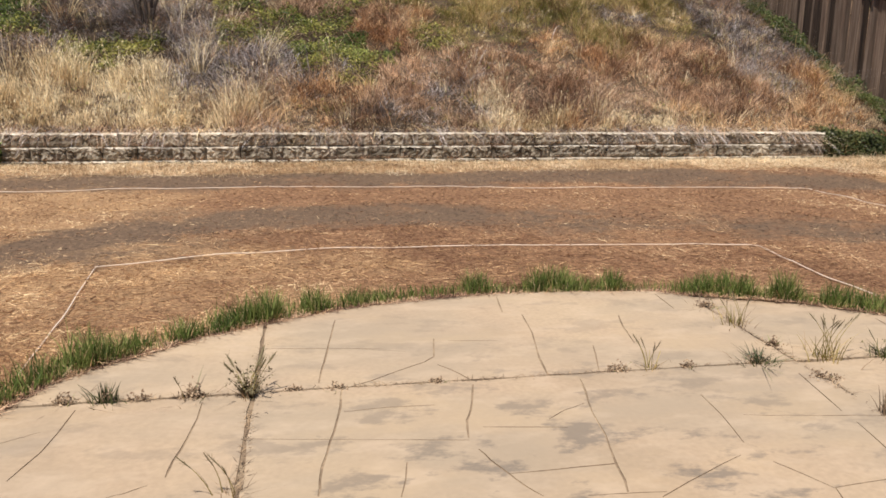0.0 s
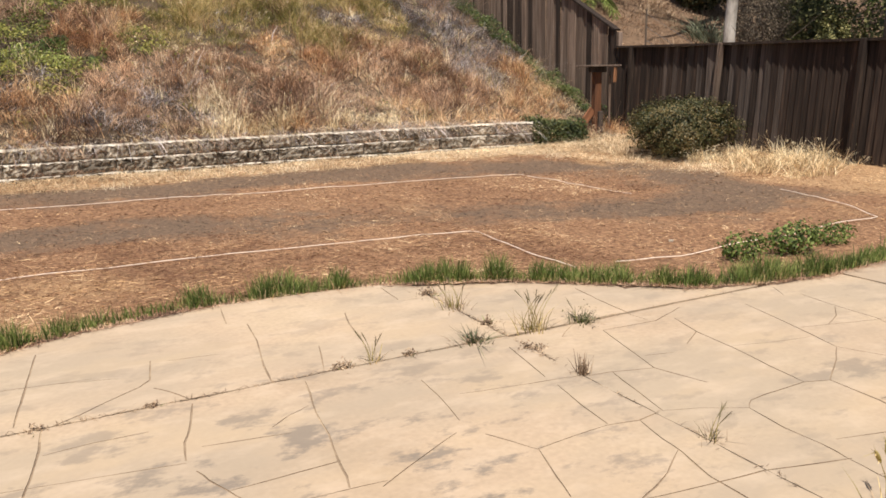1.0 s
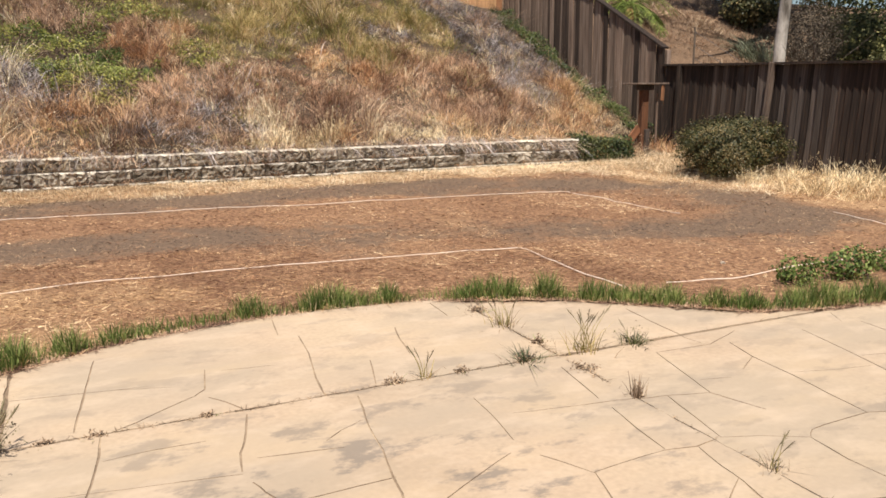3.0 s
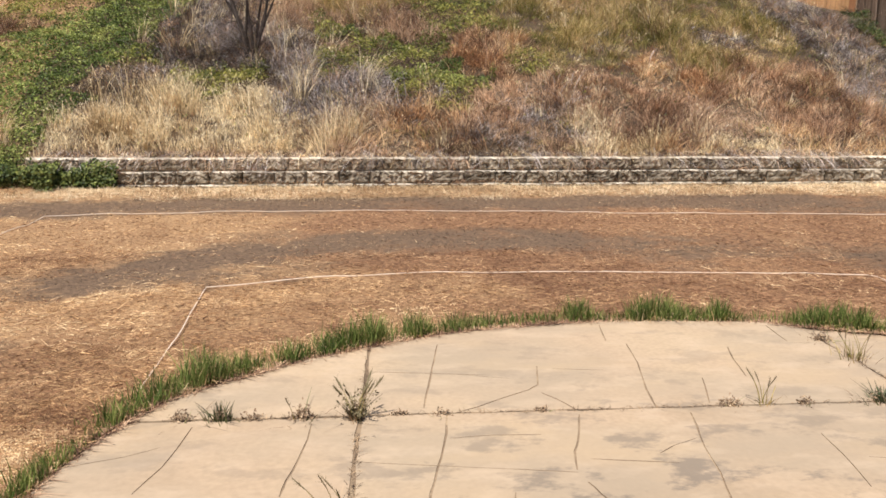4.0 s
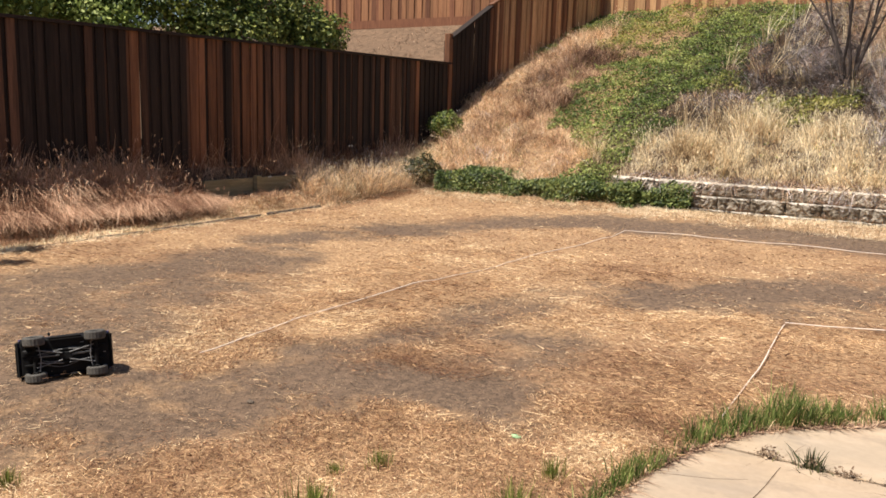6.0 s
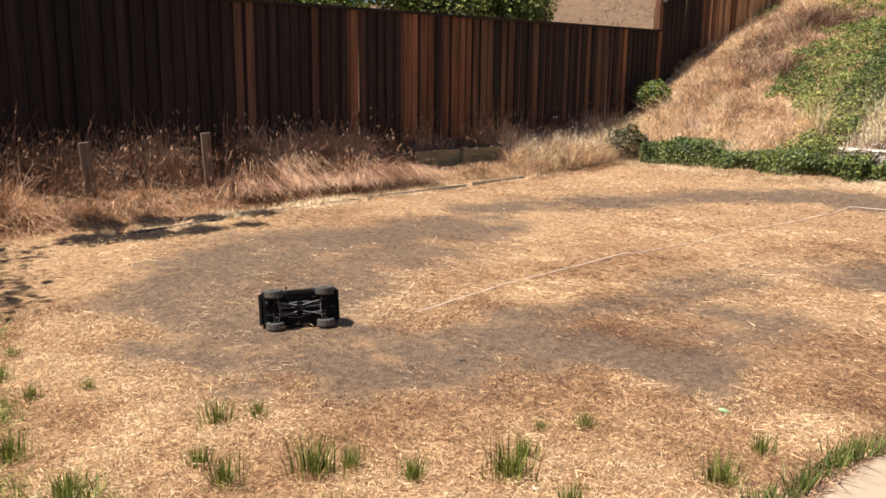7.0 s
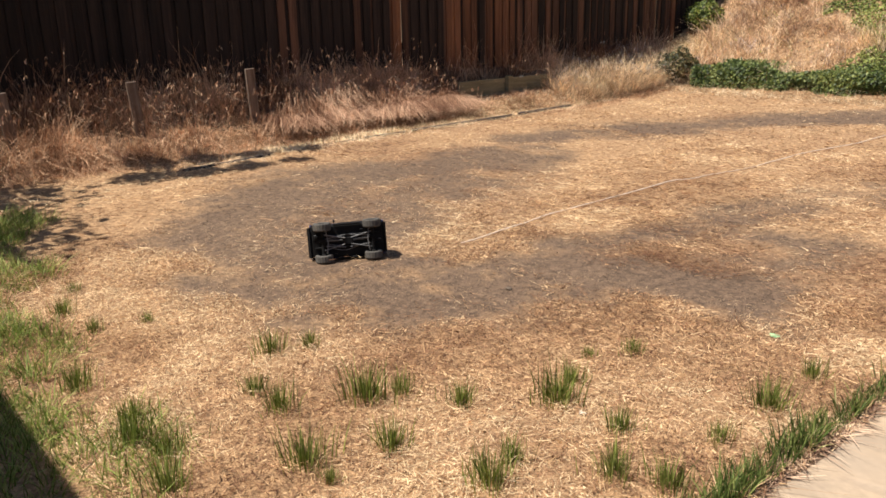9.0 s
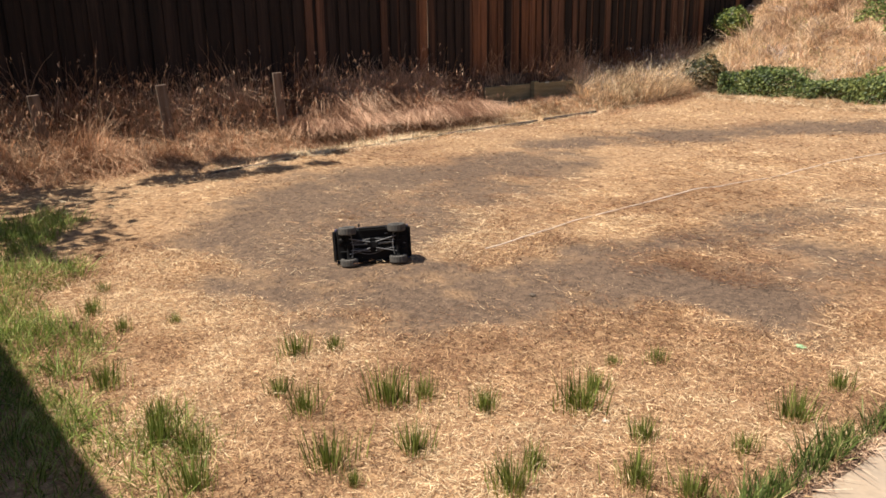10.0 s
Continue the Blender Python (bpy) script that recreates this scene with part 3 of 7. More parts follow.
NEAR_SCORES = [(1, [(3.12, 3.27), (3.04, 3.01), (2.95, 2.7), (3.02, 2.44)]),
               (0.7, [(3.03, 2.85), (3.19, 2.81)]),
               (0.9, [(2.51, 2.8), (2.75, 2.76), (2.95, 2.7)]),
               (0.9, [(2.75, 2.76), (2.69, 2.54), (2.63, 2.31)]),
               (0.9, [(2.63, 2.31), (2.78, 2.25), (2.95, 2.15)]),
               (1, [(2.95, 2.15), (3.02, 2.2), (3.11, 2.21), (3.38, 2.22), (3.5, 2.18)]),
               (1, [(2.95, 2.15), (2.91, 1.95), (2.91, 1.78), (2.89, 1.66), (2.87, 1.53), (2.87, 1.43), (2.95, 1.26)]),
               (1, [(2.87, 1.53), (3.04, 1.49), (3.35, 1.44)])]
RIGHT_SCORES = [(0.8, [(3.12, 3.27), (3.48, 3.25), (3.7, 3.34), (3.79, 3.38)]),
                (1, [(3.6, 3.23), (3.52, 2.99), (3.48, 2.71), (3.42, 2.44), (3.38, 2.22)]),
                (1.1, [(3.52, 2.99), (3.33, 2.87)]),
                (0.7, [(3.5, 2.73), (3.73, 2.66), (3.94, 2.62)]),
                (1.1, [(4.15, 3.22), (4.07, 2.93), (3.98, 2.63), (3.92, 2.45)]),
                (0.9, [(3.92, 2.45), (3.75, 2.33), (3.5, 2.18)]),
                (1.1, [(3.5, 2.18), (3.47, 1.93), (3.4, 1.68), (3.36, 1.5), (3.34, 1.39)]),
                (1, [(2.99, 1.78), (3.25, 1.71), (3.41, 1.69), (3.77, 1.6)]),
                (0.8, [(3.49, 1.93), (3.69, 1.93), (3.94, 1.93)]),
                (0.8, [(3.92, 2.45), (3.98, 2.3), (4.06, 2.12)]),
                (1, [(4.06, 2.12), (3.97, 1.9), (3.92, 1.67)])]
OUTER_SCORES = [(0.9, [(4.06, 2.12), (4.21, 2.14), (4.4, 2.14), (4.52, 2.11)]),
                (0.9, [(4.99, 2.38), (4.74, 2.22), (4.52, 2.11)]),
                (1, [(4.61, 3.19), (4.56, 2.94), (4.53, 2.65), (4.42, 2.34), (4.4, 2.14)]),
                (0.9, [(4.54, 2.91), (4.39, 2.79), (4.21, 2.71)]),
                (0.6, [(4.04, 2.75), (4.49, 2.63), (4.94, 2.58)]),
                (0.9, [(4.52, 2.11), (4.48, 1.96)]),
                (0.8, [(4.6, 3.39), (4.5, 3.23)]),
                (0.9, [(5.06, 2.48), (5.9, 2.3), (6.3, 2.3), (7.4, 2.1)]),
                (0.9, [(6.3, 2.3), (6.2, 1.3)]),
                (0.9, [(5.3, 3), (6, 3.1), (6.2, 2.3)]),
                (0.8, [(6.9, 3.5), (6.95, 2.2)]),
                (0.8, [(5.9, 3.4), (6, 3.1)])]
LINES = [FAR_SCORES, LEFT_SCORES, MIDDLE_SCORES, INNER_SCORES, NEAR_SCORES, RIGHT_SCORES, OUTER_SCORES]
SKEW = 0.028  # the joints run a little aslant


def strip(line, strength, rng, broad=1.0):
    """A scored line as a narrow wandering polygon."""
    line = [(x - SKEW * (y - 3.44), y) for x, y in line]
    pts = [np.array(line[0])]
    for a, b in zip(line[:-1], line[1:]):
        a, b = np.array(a), np.array(b)
        steps = max(2, int(np.linalg.norm(b - a) / 0.09))
        pts += [a + (b - a) * (k / steps) for k in range(1, steps + 1)]
    pts = np.array(pts)
    d = np.gradient(pts, axis=0)
    nrm = np.stack([-d[:, 1], d[:, 0]], 1) / (np.linalg.norm(d, axis=1, keepdims=True) + 1e-9)
    pts = pts + nrm * rng.normal(0, 0.0013, (len(pts), 1))
    w = np.clip(rng.normal(0.0031, 0.0003, (len(pts), 1)) * strength ** 0.8 * broad, 0.0010, 0.0070)
    w *= np.clip(0.92 + np.convolve(rng.normal(0, 0.45, len(w)), np.ones(5) / 5, 'same')[:len(w)], 0.6, 1.2)[:, None]
    w[0], w[-1] = w[0] * 0.6, w[-1] * 0.6
    return [tuple(p) for p in pts - nrm * w] + [tuple(p) for p in (pts + nrm * w)[::-1]]


def slab_mesh(x0, x1, y0, y1, rng):
    from mathutils.geometry import delaunay_2d_cdt
    edge = lambda u: float(patio_edge(u + SKEW * (patio_edge(u) - 3.44)))
    cols = [x for x in np.linspace(x0, x1, 34) if min(y1, edge(x)) > y0 + 0.03]
    if len(cols) < 3:
        return None
    jig = lambda: rng.normal(0, 0.0035)
    top = [(x, min(y1, edge(x)) + (jig() if x not in (cols[0], cols[-1]) else 0)) for x in cols]
    bottom = [(x, y0 + (jig() if x not in (cols[0], cols[-1]) else 0)) for x in cols]
    rows = int((top[-1][1] - y0) / 0.09)
    right = [(cols[-1] + jig(), y0 + (top[-1][1] - y0) * k / rows) for k in range(1, rows)] if rows > 1 else []
    rows = int((top[0][1] - y0) / 0.09)
    left = [(cols[0] + jig(), top[0][1] + (y0 - top[0][1]) * k / rows) for k in range(1, rows)] if rows > 1 else []
    rings = [bottom + right + top[::-1] + left]
    for group in LINES:
        for strength, line in group:
            xs, ys = [p[0] for p in line], [p[1] for p in line]
            if max(xs) > x0 - 0.05 and min(xs) < x1 + 0.05 and max(ys) > y0 - 0.01 and min(ys) < y1 + 0.01:
                rings.append(strip(line, strength, rng, 1.45 if group is FAR_SCORES else 1.0))
    flat, faces = [], []
    for ring in rings:
        faces.append(list(range(len(flat), len(flat) + len(ring))))
        flat += [Vector(p) for p in ring]
    vs, _, tris, _, _, ids = delaunay_2d_cdt(flat, [], faces, 1, 1e-5)
    kind = {}
    used = []
    for f, o in zip(tris, ids):
        if 0 in o:
            used.append((tuple(f), len(o) > 1))
    tilt = rng.normal(0, 0.0012, 2)
    high = lambda p: 0.003 + (p[0] - x0) * tilt[0] + (p[1] - y0) * tilt[1]
    verts, index, out, mats = [], {}, [], []

    def vert(i, level):
        if (i, level) not in index:
            z = {0: high(vs[i]), 1: high(vs[i]) - 0.0035, 2: -0.12}[level]
            index[i, level] = len(verts)
            verts.append((vs[i][0] + SKEW * (vs[i][1] - 3.44), vs[i][1], z))
        return index[i, level]

    for f, g in used:
        for a, b in zip(f, f[1:] + f[:1]):
            kind[a, b] = g
    for f, g in used:
        out.append([vert(i, 1 if g else 0) for i in f])
        mats.append(1 if g else 0)
        for a, b in zip(f, f[1:] + f[:1]):
            other = kind.get((b, a))
            if other is None:
                lv = 1 if g else 0
                out.append([vert(b, lv), vert(a, lv), vert(a, 2), vert(b, 2)])
                mats.append(0)
            elif not g and other:
                out.append([vert(b, 0), vert(a, 0), vert(a, 1), vert(b, 1)])
                mats.append(1)
    me = raw("slab", verts, out, [PATIO, GROOVE])
    me.polygons.foreach_set("material_index", mats)
    return me


def build_patio():
    patio = tagged(empty("patio"), "beige stamped concrete patio with weedy joints and grey stains", "patio", kind="structure")
    rng = np.random.default_rng(3)
    xs, ys, g = [-1.12, 0.02, 2.62, 5.26, 7.9, 9.7], [-2.2, 0.8, 3.448, 5.2], 0.0085
    run = np.linspace(-2.2, 4.40, 60)
    mid = 0.02 + SKEW * (run - 3.44)
    v = [(m + dx, y, z + (0.0015 * math.sin(9 * y) if z > -0.05 else 0)) for m, y in zip(mid, run) for dx, z in ((-0.016, -0.06), (-0.016, -0.0035), (0.016, -0.0035), (0.016, -0.06))]
    f = [(4 * k + j, 4 * k + j + 4, 4 * k + j + 5, 4 * k + j + 1) for k in range(59) for j in range(3)]
    part("joint_sand", raw("joint_sand", v, f, GROOVE), None, patio, "brown sand filling a joint")
    for a, b in zip(xs[:-1], xs[1:]):
        for c, d in zip(ys[:-1], ys[1:]):
            wide = lambda x: 0.010 if abs(x - 0.02) < 0.01 else 0.0055
            me = slab_mesh(a + (wide(a) if a > -1 else 0), b - wide(b), c + g, d - g, rng)
            if me:
                part("slab", me, None, patio)


build_patio()


# ---- retaining wall ----
def block_mesh(seed):
    rng = np.random.default_rng(seed)
    nx, nz, lx, lz, dp = 14, 7, 0.440, 0.175, 0.26
    verts, faces = [], []
    for j in range(nz + 1):
        for i in range(nx + 1):
            u, w = i / nx, (0, 0.14, 0.30, 0.46, 0.62, 0.78, 0.92, 1)[j]
            rim = min(u, 1 - u) * nx < 0.5 or min(w, 1 - w) * nz < 0.5
            out = 0.026 if j == nz else -0.012 if not rim or j == nz - 1 else 0.018
            side = 0.022 * (abs(u - 0.5) * 2) ** 3
            verts.append(((u - 0.5) * lx + (0 if i in (0, nx) else rng.normal(0, 0.006)), out + side + rng.normal(0, 0.005 if j == nz else 0.015 if not rim else 0.009), w * lz + (0 if j == 0 else -abs(rng.normal(0, 0.004)) if j == nz else rng.normal(0, 0.006))))
    for j in range(nz):
        for i in range(nx):
            k = j * (nx + 1) + i
            faces.append((k, k + 1, k + nx + 2, k + nx + 1))
    n = len(verts)
    for i in range(nx + 1):
        verts.append((verts[i][0], dp, 0.0))
    for i in range(nx + 1):
        verts.append((verts[i][0], dp, lz))
    for i in range(nx):
        faces.append((i, n + i, n + i + 1, i + 1))
        t = nz * (nx + 1) + i
        faces.append((t, t + 1, n + nx + 2 + i, n + nx + 1 + i))
    lft = [j * (nx + 1) for j in range(nz + 1)]
    faces.append((*lft, n + nx + 1, n))
    faces.append((*[k + nx for k in lft][::-1], n + nx, n + 2 * nx + 1))
    me = raw("block", verts, faces, [BLOCK, LIT_LEDGE])
    # upward faces near the top take the painted sunlit tone
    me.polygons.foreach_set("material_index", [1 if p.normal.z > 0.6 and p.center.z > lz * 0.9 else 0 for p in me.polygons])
    return me


def build_wall():
    wall = tagged(empty("retaining_wall", (0, WALL_Y, 0)), "low grey split-face concrete block retaining wall, stained", "retaining wall", kind="structure")
    meshes = [block_mesh(s) for s in range(6)]
    rng = np.random.default_rng(5)
    for row in range(4):
        x = WALL_X0 + (0.2 if row % 2 else 0)
        while x < WALL_X1 - 0.15:
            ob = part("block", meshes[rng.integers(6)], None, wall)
            ob.location = (x + 0.22, 0.034 * row - 0.085 + rng.normal(0, 0.010), 0.532 - 0.180 * (4 - row) + rng.normal(0, 0.003))
            ob.rotation_euler = (0, rng.normal(0, 0.005), rng.normal(0, 0.03))
            x += 0.446


build_wall()


# ---- fences ----
def board_mesh(name, width, thick, mat, ear=0.0):
    """A picket one metre high, to be stretched; its top corners may be cut."""
    w, t = width / 2, thick / 2
    e = ear
    ring = [(-w, 0), (w, 0), (w, 1 - e), (w - e * 1.2, 1), (-w + e * 1.2, 1), (-w, 1 - e)] if e else [(-w, 0), (w, 0), (w, 1), (-w, 1)]
    n = len(ring)
    c = 0.003
    v = [(x, -t, z) for x, z in ring] + [(x, t, z) for x, z in ring]
    v += [(x * (1 - c / w), -t - 0.0015, z) for x, z in ring]
    f = [tuple(range(2 * n, 3 * n)), tuple(range(2 * n - 1, n - 1, -1))]
    for i in range(n):
        j = (i + 1) % n
        f.append((j, i, n + i, n + j))
        f.append((i, j, 2 * n + j, 2 * n + i))
    return raw(name, v, f, mat)


def span_mesh(name, a, b, wide, high, mat):
    """A straight bar between two points, wide across and high up."""
    a, b = np.array(a, float), np.array(b, float)
    d = (b - a) / np.linalg.norm(b - a)
    s = np.cross(d, (0, 0, 1.0))
    s /= np.linalg.norm(s)
    u = np.cross(s, d)
    v = [p + s * i * wide / 2 + u * j * high / 2 for p in (a, b) for i, j in ((-1, -1), (1, -1), (1, 1), (-1, 1))]
    f = [(3, 2, 1, 0), (4, 5, 6, 7)] + [(i, (i + 1) % 4, 4 + (i + 1) % 4, 4 + i) for i in range(4)]
    return raw(name, v, f, mat)


def fence(name, label, a, b, base, top, mats, front, seed, twist=0.0, posts=2.4, cap=True, post_front=False, post_at=None, pitch=0.127, pick=None, alternate=True, sink=0.06, gaps=(), wide=0.14, lean=0.0, post_wood=None, post_size=0.09):
    """A picket fence from a to b on plan. base and top give heights at a share of its length; front is the side with the boards (+1: left of a to b)."""
    rng = np.random.default_rng(seed)
    a, b = np.array(a, float), np.array(b, float)
    length = np.linalg.norm(b - a)
    d = (b - a) / length
    nrm = np.array([-d[1], d[0]]) * front
    turn = math.atan2(d[1], d[0]) + (math.pi if front > 0 else 0)
    root = tagged(empty(name, (*a, 0)), label, "fence")
    meshes = [board_mesh("board", wide, 0.017, m) for m in mats]
    count = int(length / pitch)
    for k in range(count):
        s = (k + 0.5) / count
        lo, hi = base(s) - sink, top(s) - 0.017 - abs(rng.normal(0, 0.002))
        m = pick(s * length, rng) if pick else int(rng.integers(len(mats)))
        ob = part("board", meshes[m], None, root)
        off = 0.012 + (0.018 if alternate and k % 2 else 0) + rng.normal(0, 0.0025)
        p = d * s * length + nrm * off
        ob.location = (*p, lo)
        ob.rotation_euler = (rng.normal(0, 0.0012 if wide < 0.12 else 0.006), lean + rng.normal(0, 0.003), turn + twist + rng.normal(0, 0.03))
        narrow = [k for g, k in gaps if abs(s * length - g) < pitch / 2]
        ob.scale = (narrow[0] if narrow else rng.uniform(1.0, 1.08), 1, hi - lo)
    n = max(1, round(length / posts))
    for spot in post_at or [k / n for k in range(n + 1)]:
        s, wood, slant = spot if isinstance(spot, tuple) else (spot, post_wood or mats[0], 0.0)
        side = 0.075 if post_front else -0.05
        p = d * s * length + nrm * side
        hi = top(s) + (0.02 if post_front else -0.04)
        ob = part("post", box_bm((post_size, 0.09, hi - base(s) + 0.3), (0, 0, (hi + base(s) - 0.3) / 2), 0.006), wood, root)
        ob.location = (*p, 0)
        ob.rotation_euler = (0, lean + slant, turn)
    steps = max(1, round(length / posts))
    for k in range(steps):
        s0, s1 = k / steps, (k + 1) / steps
        for up in (0.16, 0.84):
            q0, q1 = d * s0 * length - nrm * 0.025, d * s1 * length - nrm * 0.025
            z0, z1 = base(s0) + up * (top(s0) - base(s0)), base(s1) + up * (top(s1) - base(s1))
            part("rail", span_mesh("rail", (*q0, z0), (*q1, z1), 0.038, 0.085, mats[0]), None, root)
        if cap:
            q0, q1 = d * (s0 * length + 0.002) + nrm * 0.006, d * (s1 * length - 0.002) + nrm * 0.006
            part("cap", span_mesh("cap", (*q0, top(s0)), (*q1, top(s1)), 0.148, 0.036, mats[-1]), None, root)
    return root


gz1 = lambda x, y: float(ground_z(x, y))
LF_X, LF_Y = -9.0, 13.70
# low stretch beside the lawn: mostly dark boards, some new redwood ones


def left_pick(s, rng):
    y = s - 4.0
    if 6.40 < y < 6.62 or 7.40 < y < 7.97 or 8.14 < y < 8.56:
        return 1 if rng.random() < 0.88 else 0
    if 8.56 < y < 12.6:
        return 1 if rng.random() < 0.06 else 2 if rng.random() < 0.62 else 0
    if 4.5 < y < 8.6:
        return 2 if rng.random() < (0.45 if y > 7.2 else 0.14) else 0
    return 1 if rng.random() < 0.02 else 0


fence("picket_fence", "dark-stained wooden board fence with a few newer redwood boards", (LF_X, -4.0), (LF_X, LF_Y),
      lambda s: 0.58 + 0.12 * s, lambda s: 2.19 + 0.155 * s, [DARKWOOD, REDWOOD, MIDWOOD, DARKWOOD], -1, 11, pick=left_pick, gaps=((10.53, 0.28), (15.24, 0.56), (16.1, 0.50)), pitch=0.076, wide=0.098, sink=0.25)
fence("picket_fence", "dark-stained stepped wooden fence panel climbing the bank", (LF_X, LF_Y), (LF_X + 0.02, 15.2),
      lambda s: 1.22 + 0.85 * s, lambda s: 2.82 + 0.78 * s, [DARKWOOD, DARKWOOD], -1, 12, pitch=0.076, wide=0.088, sink=0.2)
fence("picket_fence", "orange cedar board fence climbing the bank", (LF_X + 0.02, 15.2), (-7.9, 18.6),
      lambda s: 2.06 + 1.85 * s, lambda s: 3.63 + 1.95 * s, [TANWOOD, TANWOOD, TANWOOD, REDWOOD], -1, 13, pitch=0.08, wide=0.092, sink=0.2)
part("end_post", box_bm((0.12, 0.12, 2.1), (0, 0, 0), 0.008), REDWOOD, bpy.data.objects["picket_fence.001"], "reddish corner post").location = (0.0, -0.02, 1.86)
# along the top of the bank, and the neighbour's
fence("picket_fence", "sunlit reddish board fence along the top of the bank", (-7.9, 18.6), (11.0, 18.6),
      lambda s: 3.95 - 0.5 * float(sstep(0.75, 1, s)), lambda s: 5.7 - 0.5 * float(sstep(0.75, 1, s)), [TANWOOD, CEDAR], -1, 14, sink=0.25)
fence("picket_fence", "neighbour's sunlit reddish board fence above bare dirt", (-20.0, 18.3), (-9.4, 18.3),
      lambda s: 3.62, lambda s: 5.35, [CEDAR, REDCEDAR, CEDAR], -1, 15, sink=0.2)
part("kick_board", span_mesh("kick_board", (0, -0.08, 3.72), (10.6, -0.08, 3.72), 0.03, 0.22, REDCEDAR), None, bpy.data.objects["picket_fence.004"], "dark red board along the foot")
# right side of the yard
RC = (11.1, 12.5)
# paler boards from 1.4 to 4.4 m imitate a dusty stretch in sunlight
fence("picket_fence", "weathered brown board fence with posts on the yard side", RC, (9.5, -2.0),
      lambda s: 0.20 - 0.30 * s, lambda s: 1.80 - 0.27 * s, [BROWNWOOD, POSTWOOD, BROWNWOOD], -1, 16, pick=lambda s, rng: 1 if 1.4 < s < 4.4 and rng.random() < 0.6 else 0, twist=0.2, posts=2.15, post_front=True, post_size=0.075, post_at=[(0.034, BROWNWOOD, 0.0), (0.191, GREYWOOD, 0.06), (0.382, BROWNWOOD, 0.0), 0.437, 0.60, 0.76, 0.92], post_wood=POSTWOOD, lean=0.05, sink=0.12, alternate=False)
fence("picket_fence", "weathered grey-brown board fence climbing the bank", (11.1, 18.6), RC,
      lambda s: 3.2 - 2.95 * s, lambda s: 5.20 - 3.08 * s, [GREYWOOD, GREYWOOD, BROWNWOOD], -1, 17)

rail = bpy.data.objects["picket_fence.006"]
part("bottom_rail", span_mesh("bottom_rail", (-0.16, -1.9, 2.12), (-0.16, -4.9, 0.92), 0.04, 0.09, GREYWOOD), None, rail, "pale rail loose at the foot of the fence")

# ---- house behind the viewer ----
house = tagged(empty("house", (0, -3, 0)), "single-storey stucco house with a shallow eave", "house")
part("wall", box_bm((26, 0.25, 2.75), (-2, 0.6, 1.3), 0.0), STUCCO, house)
part("wall", box_bm((0.25, 8, 2.75), (-14.9, -3.5, 1.3), 0.0), STUCCO, house)
part("wall", box_bm((0.25, 8, 2.75), (10.9, -3.5, 1.3), 0.0), STUCCO, house)
part("roof", span_mesh("roof", (-2, 2.215, 2.63), (-2, -6.5, 5.21), 27.5, 0.14, ROOFING), None, house)


# ---- vegetation ----
def scatter(n, x0, x1, y0, y1):
    return RNG.uniform(x0, x1, n), RNG.uniform(y0, y1, n)


def standing(x, y, h, lean, width, droop=0.3, segs=3, lift=0.0):
    """Upright blades rooted at x, y."""
    n = len(x)
    base = np.stack([x, y, ground_z(x, y) - 0.01 + lift], 1)
    a = RNG.uniform(0, 2 * np.pi, n)
    out = np.stack([np.cos(a), np.sin(a), 0 * a], 1)
    k = np.abs(RNG.normal(0, lean, n))[:, None]
    h = np.asarray(h)
    grow = np.stack([0 * h, 0 * h, h], 1) + out * k * h[:, None]
    bend = out * (k * 0.9 + 0.12) * h[:, None] - np.stack([0 * h, 0 * h, h * droop * np.clip(k[:, 0] * 2, 0, 1)], 1)
    return ribbons(base, grow, bend, width, segs)


def stuff(name, pieces, mat, label, category, sides=4, patch=0.0):
    """A mass of growth; patch is how far its colour drifts from place to place."""
    v, f = joined(pieces) if isinstance(pieces, list) else pieces
    me = soup(name, v, f, mat, sides)
    if patch:
        x, y = v[:, 0], v[:, 1]
        drift = patch * (0.9 * wave(x, y, 1.1, 4) + 0.9 * wave(x, y, 0.42, 6) + 0.6 * wave(x, y, 0.17, 1))
        me.attributes.new("patch", "FLOAT", "POINT").data.foreach_set("value", drift.astype(np.float32))
    return tagged(new(name, me), label, category, kind="stuff")


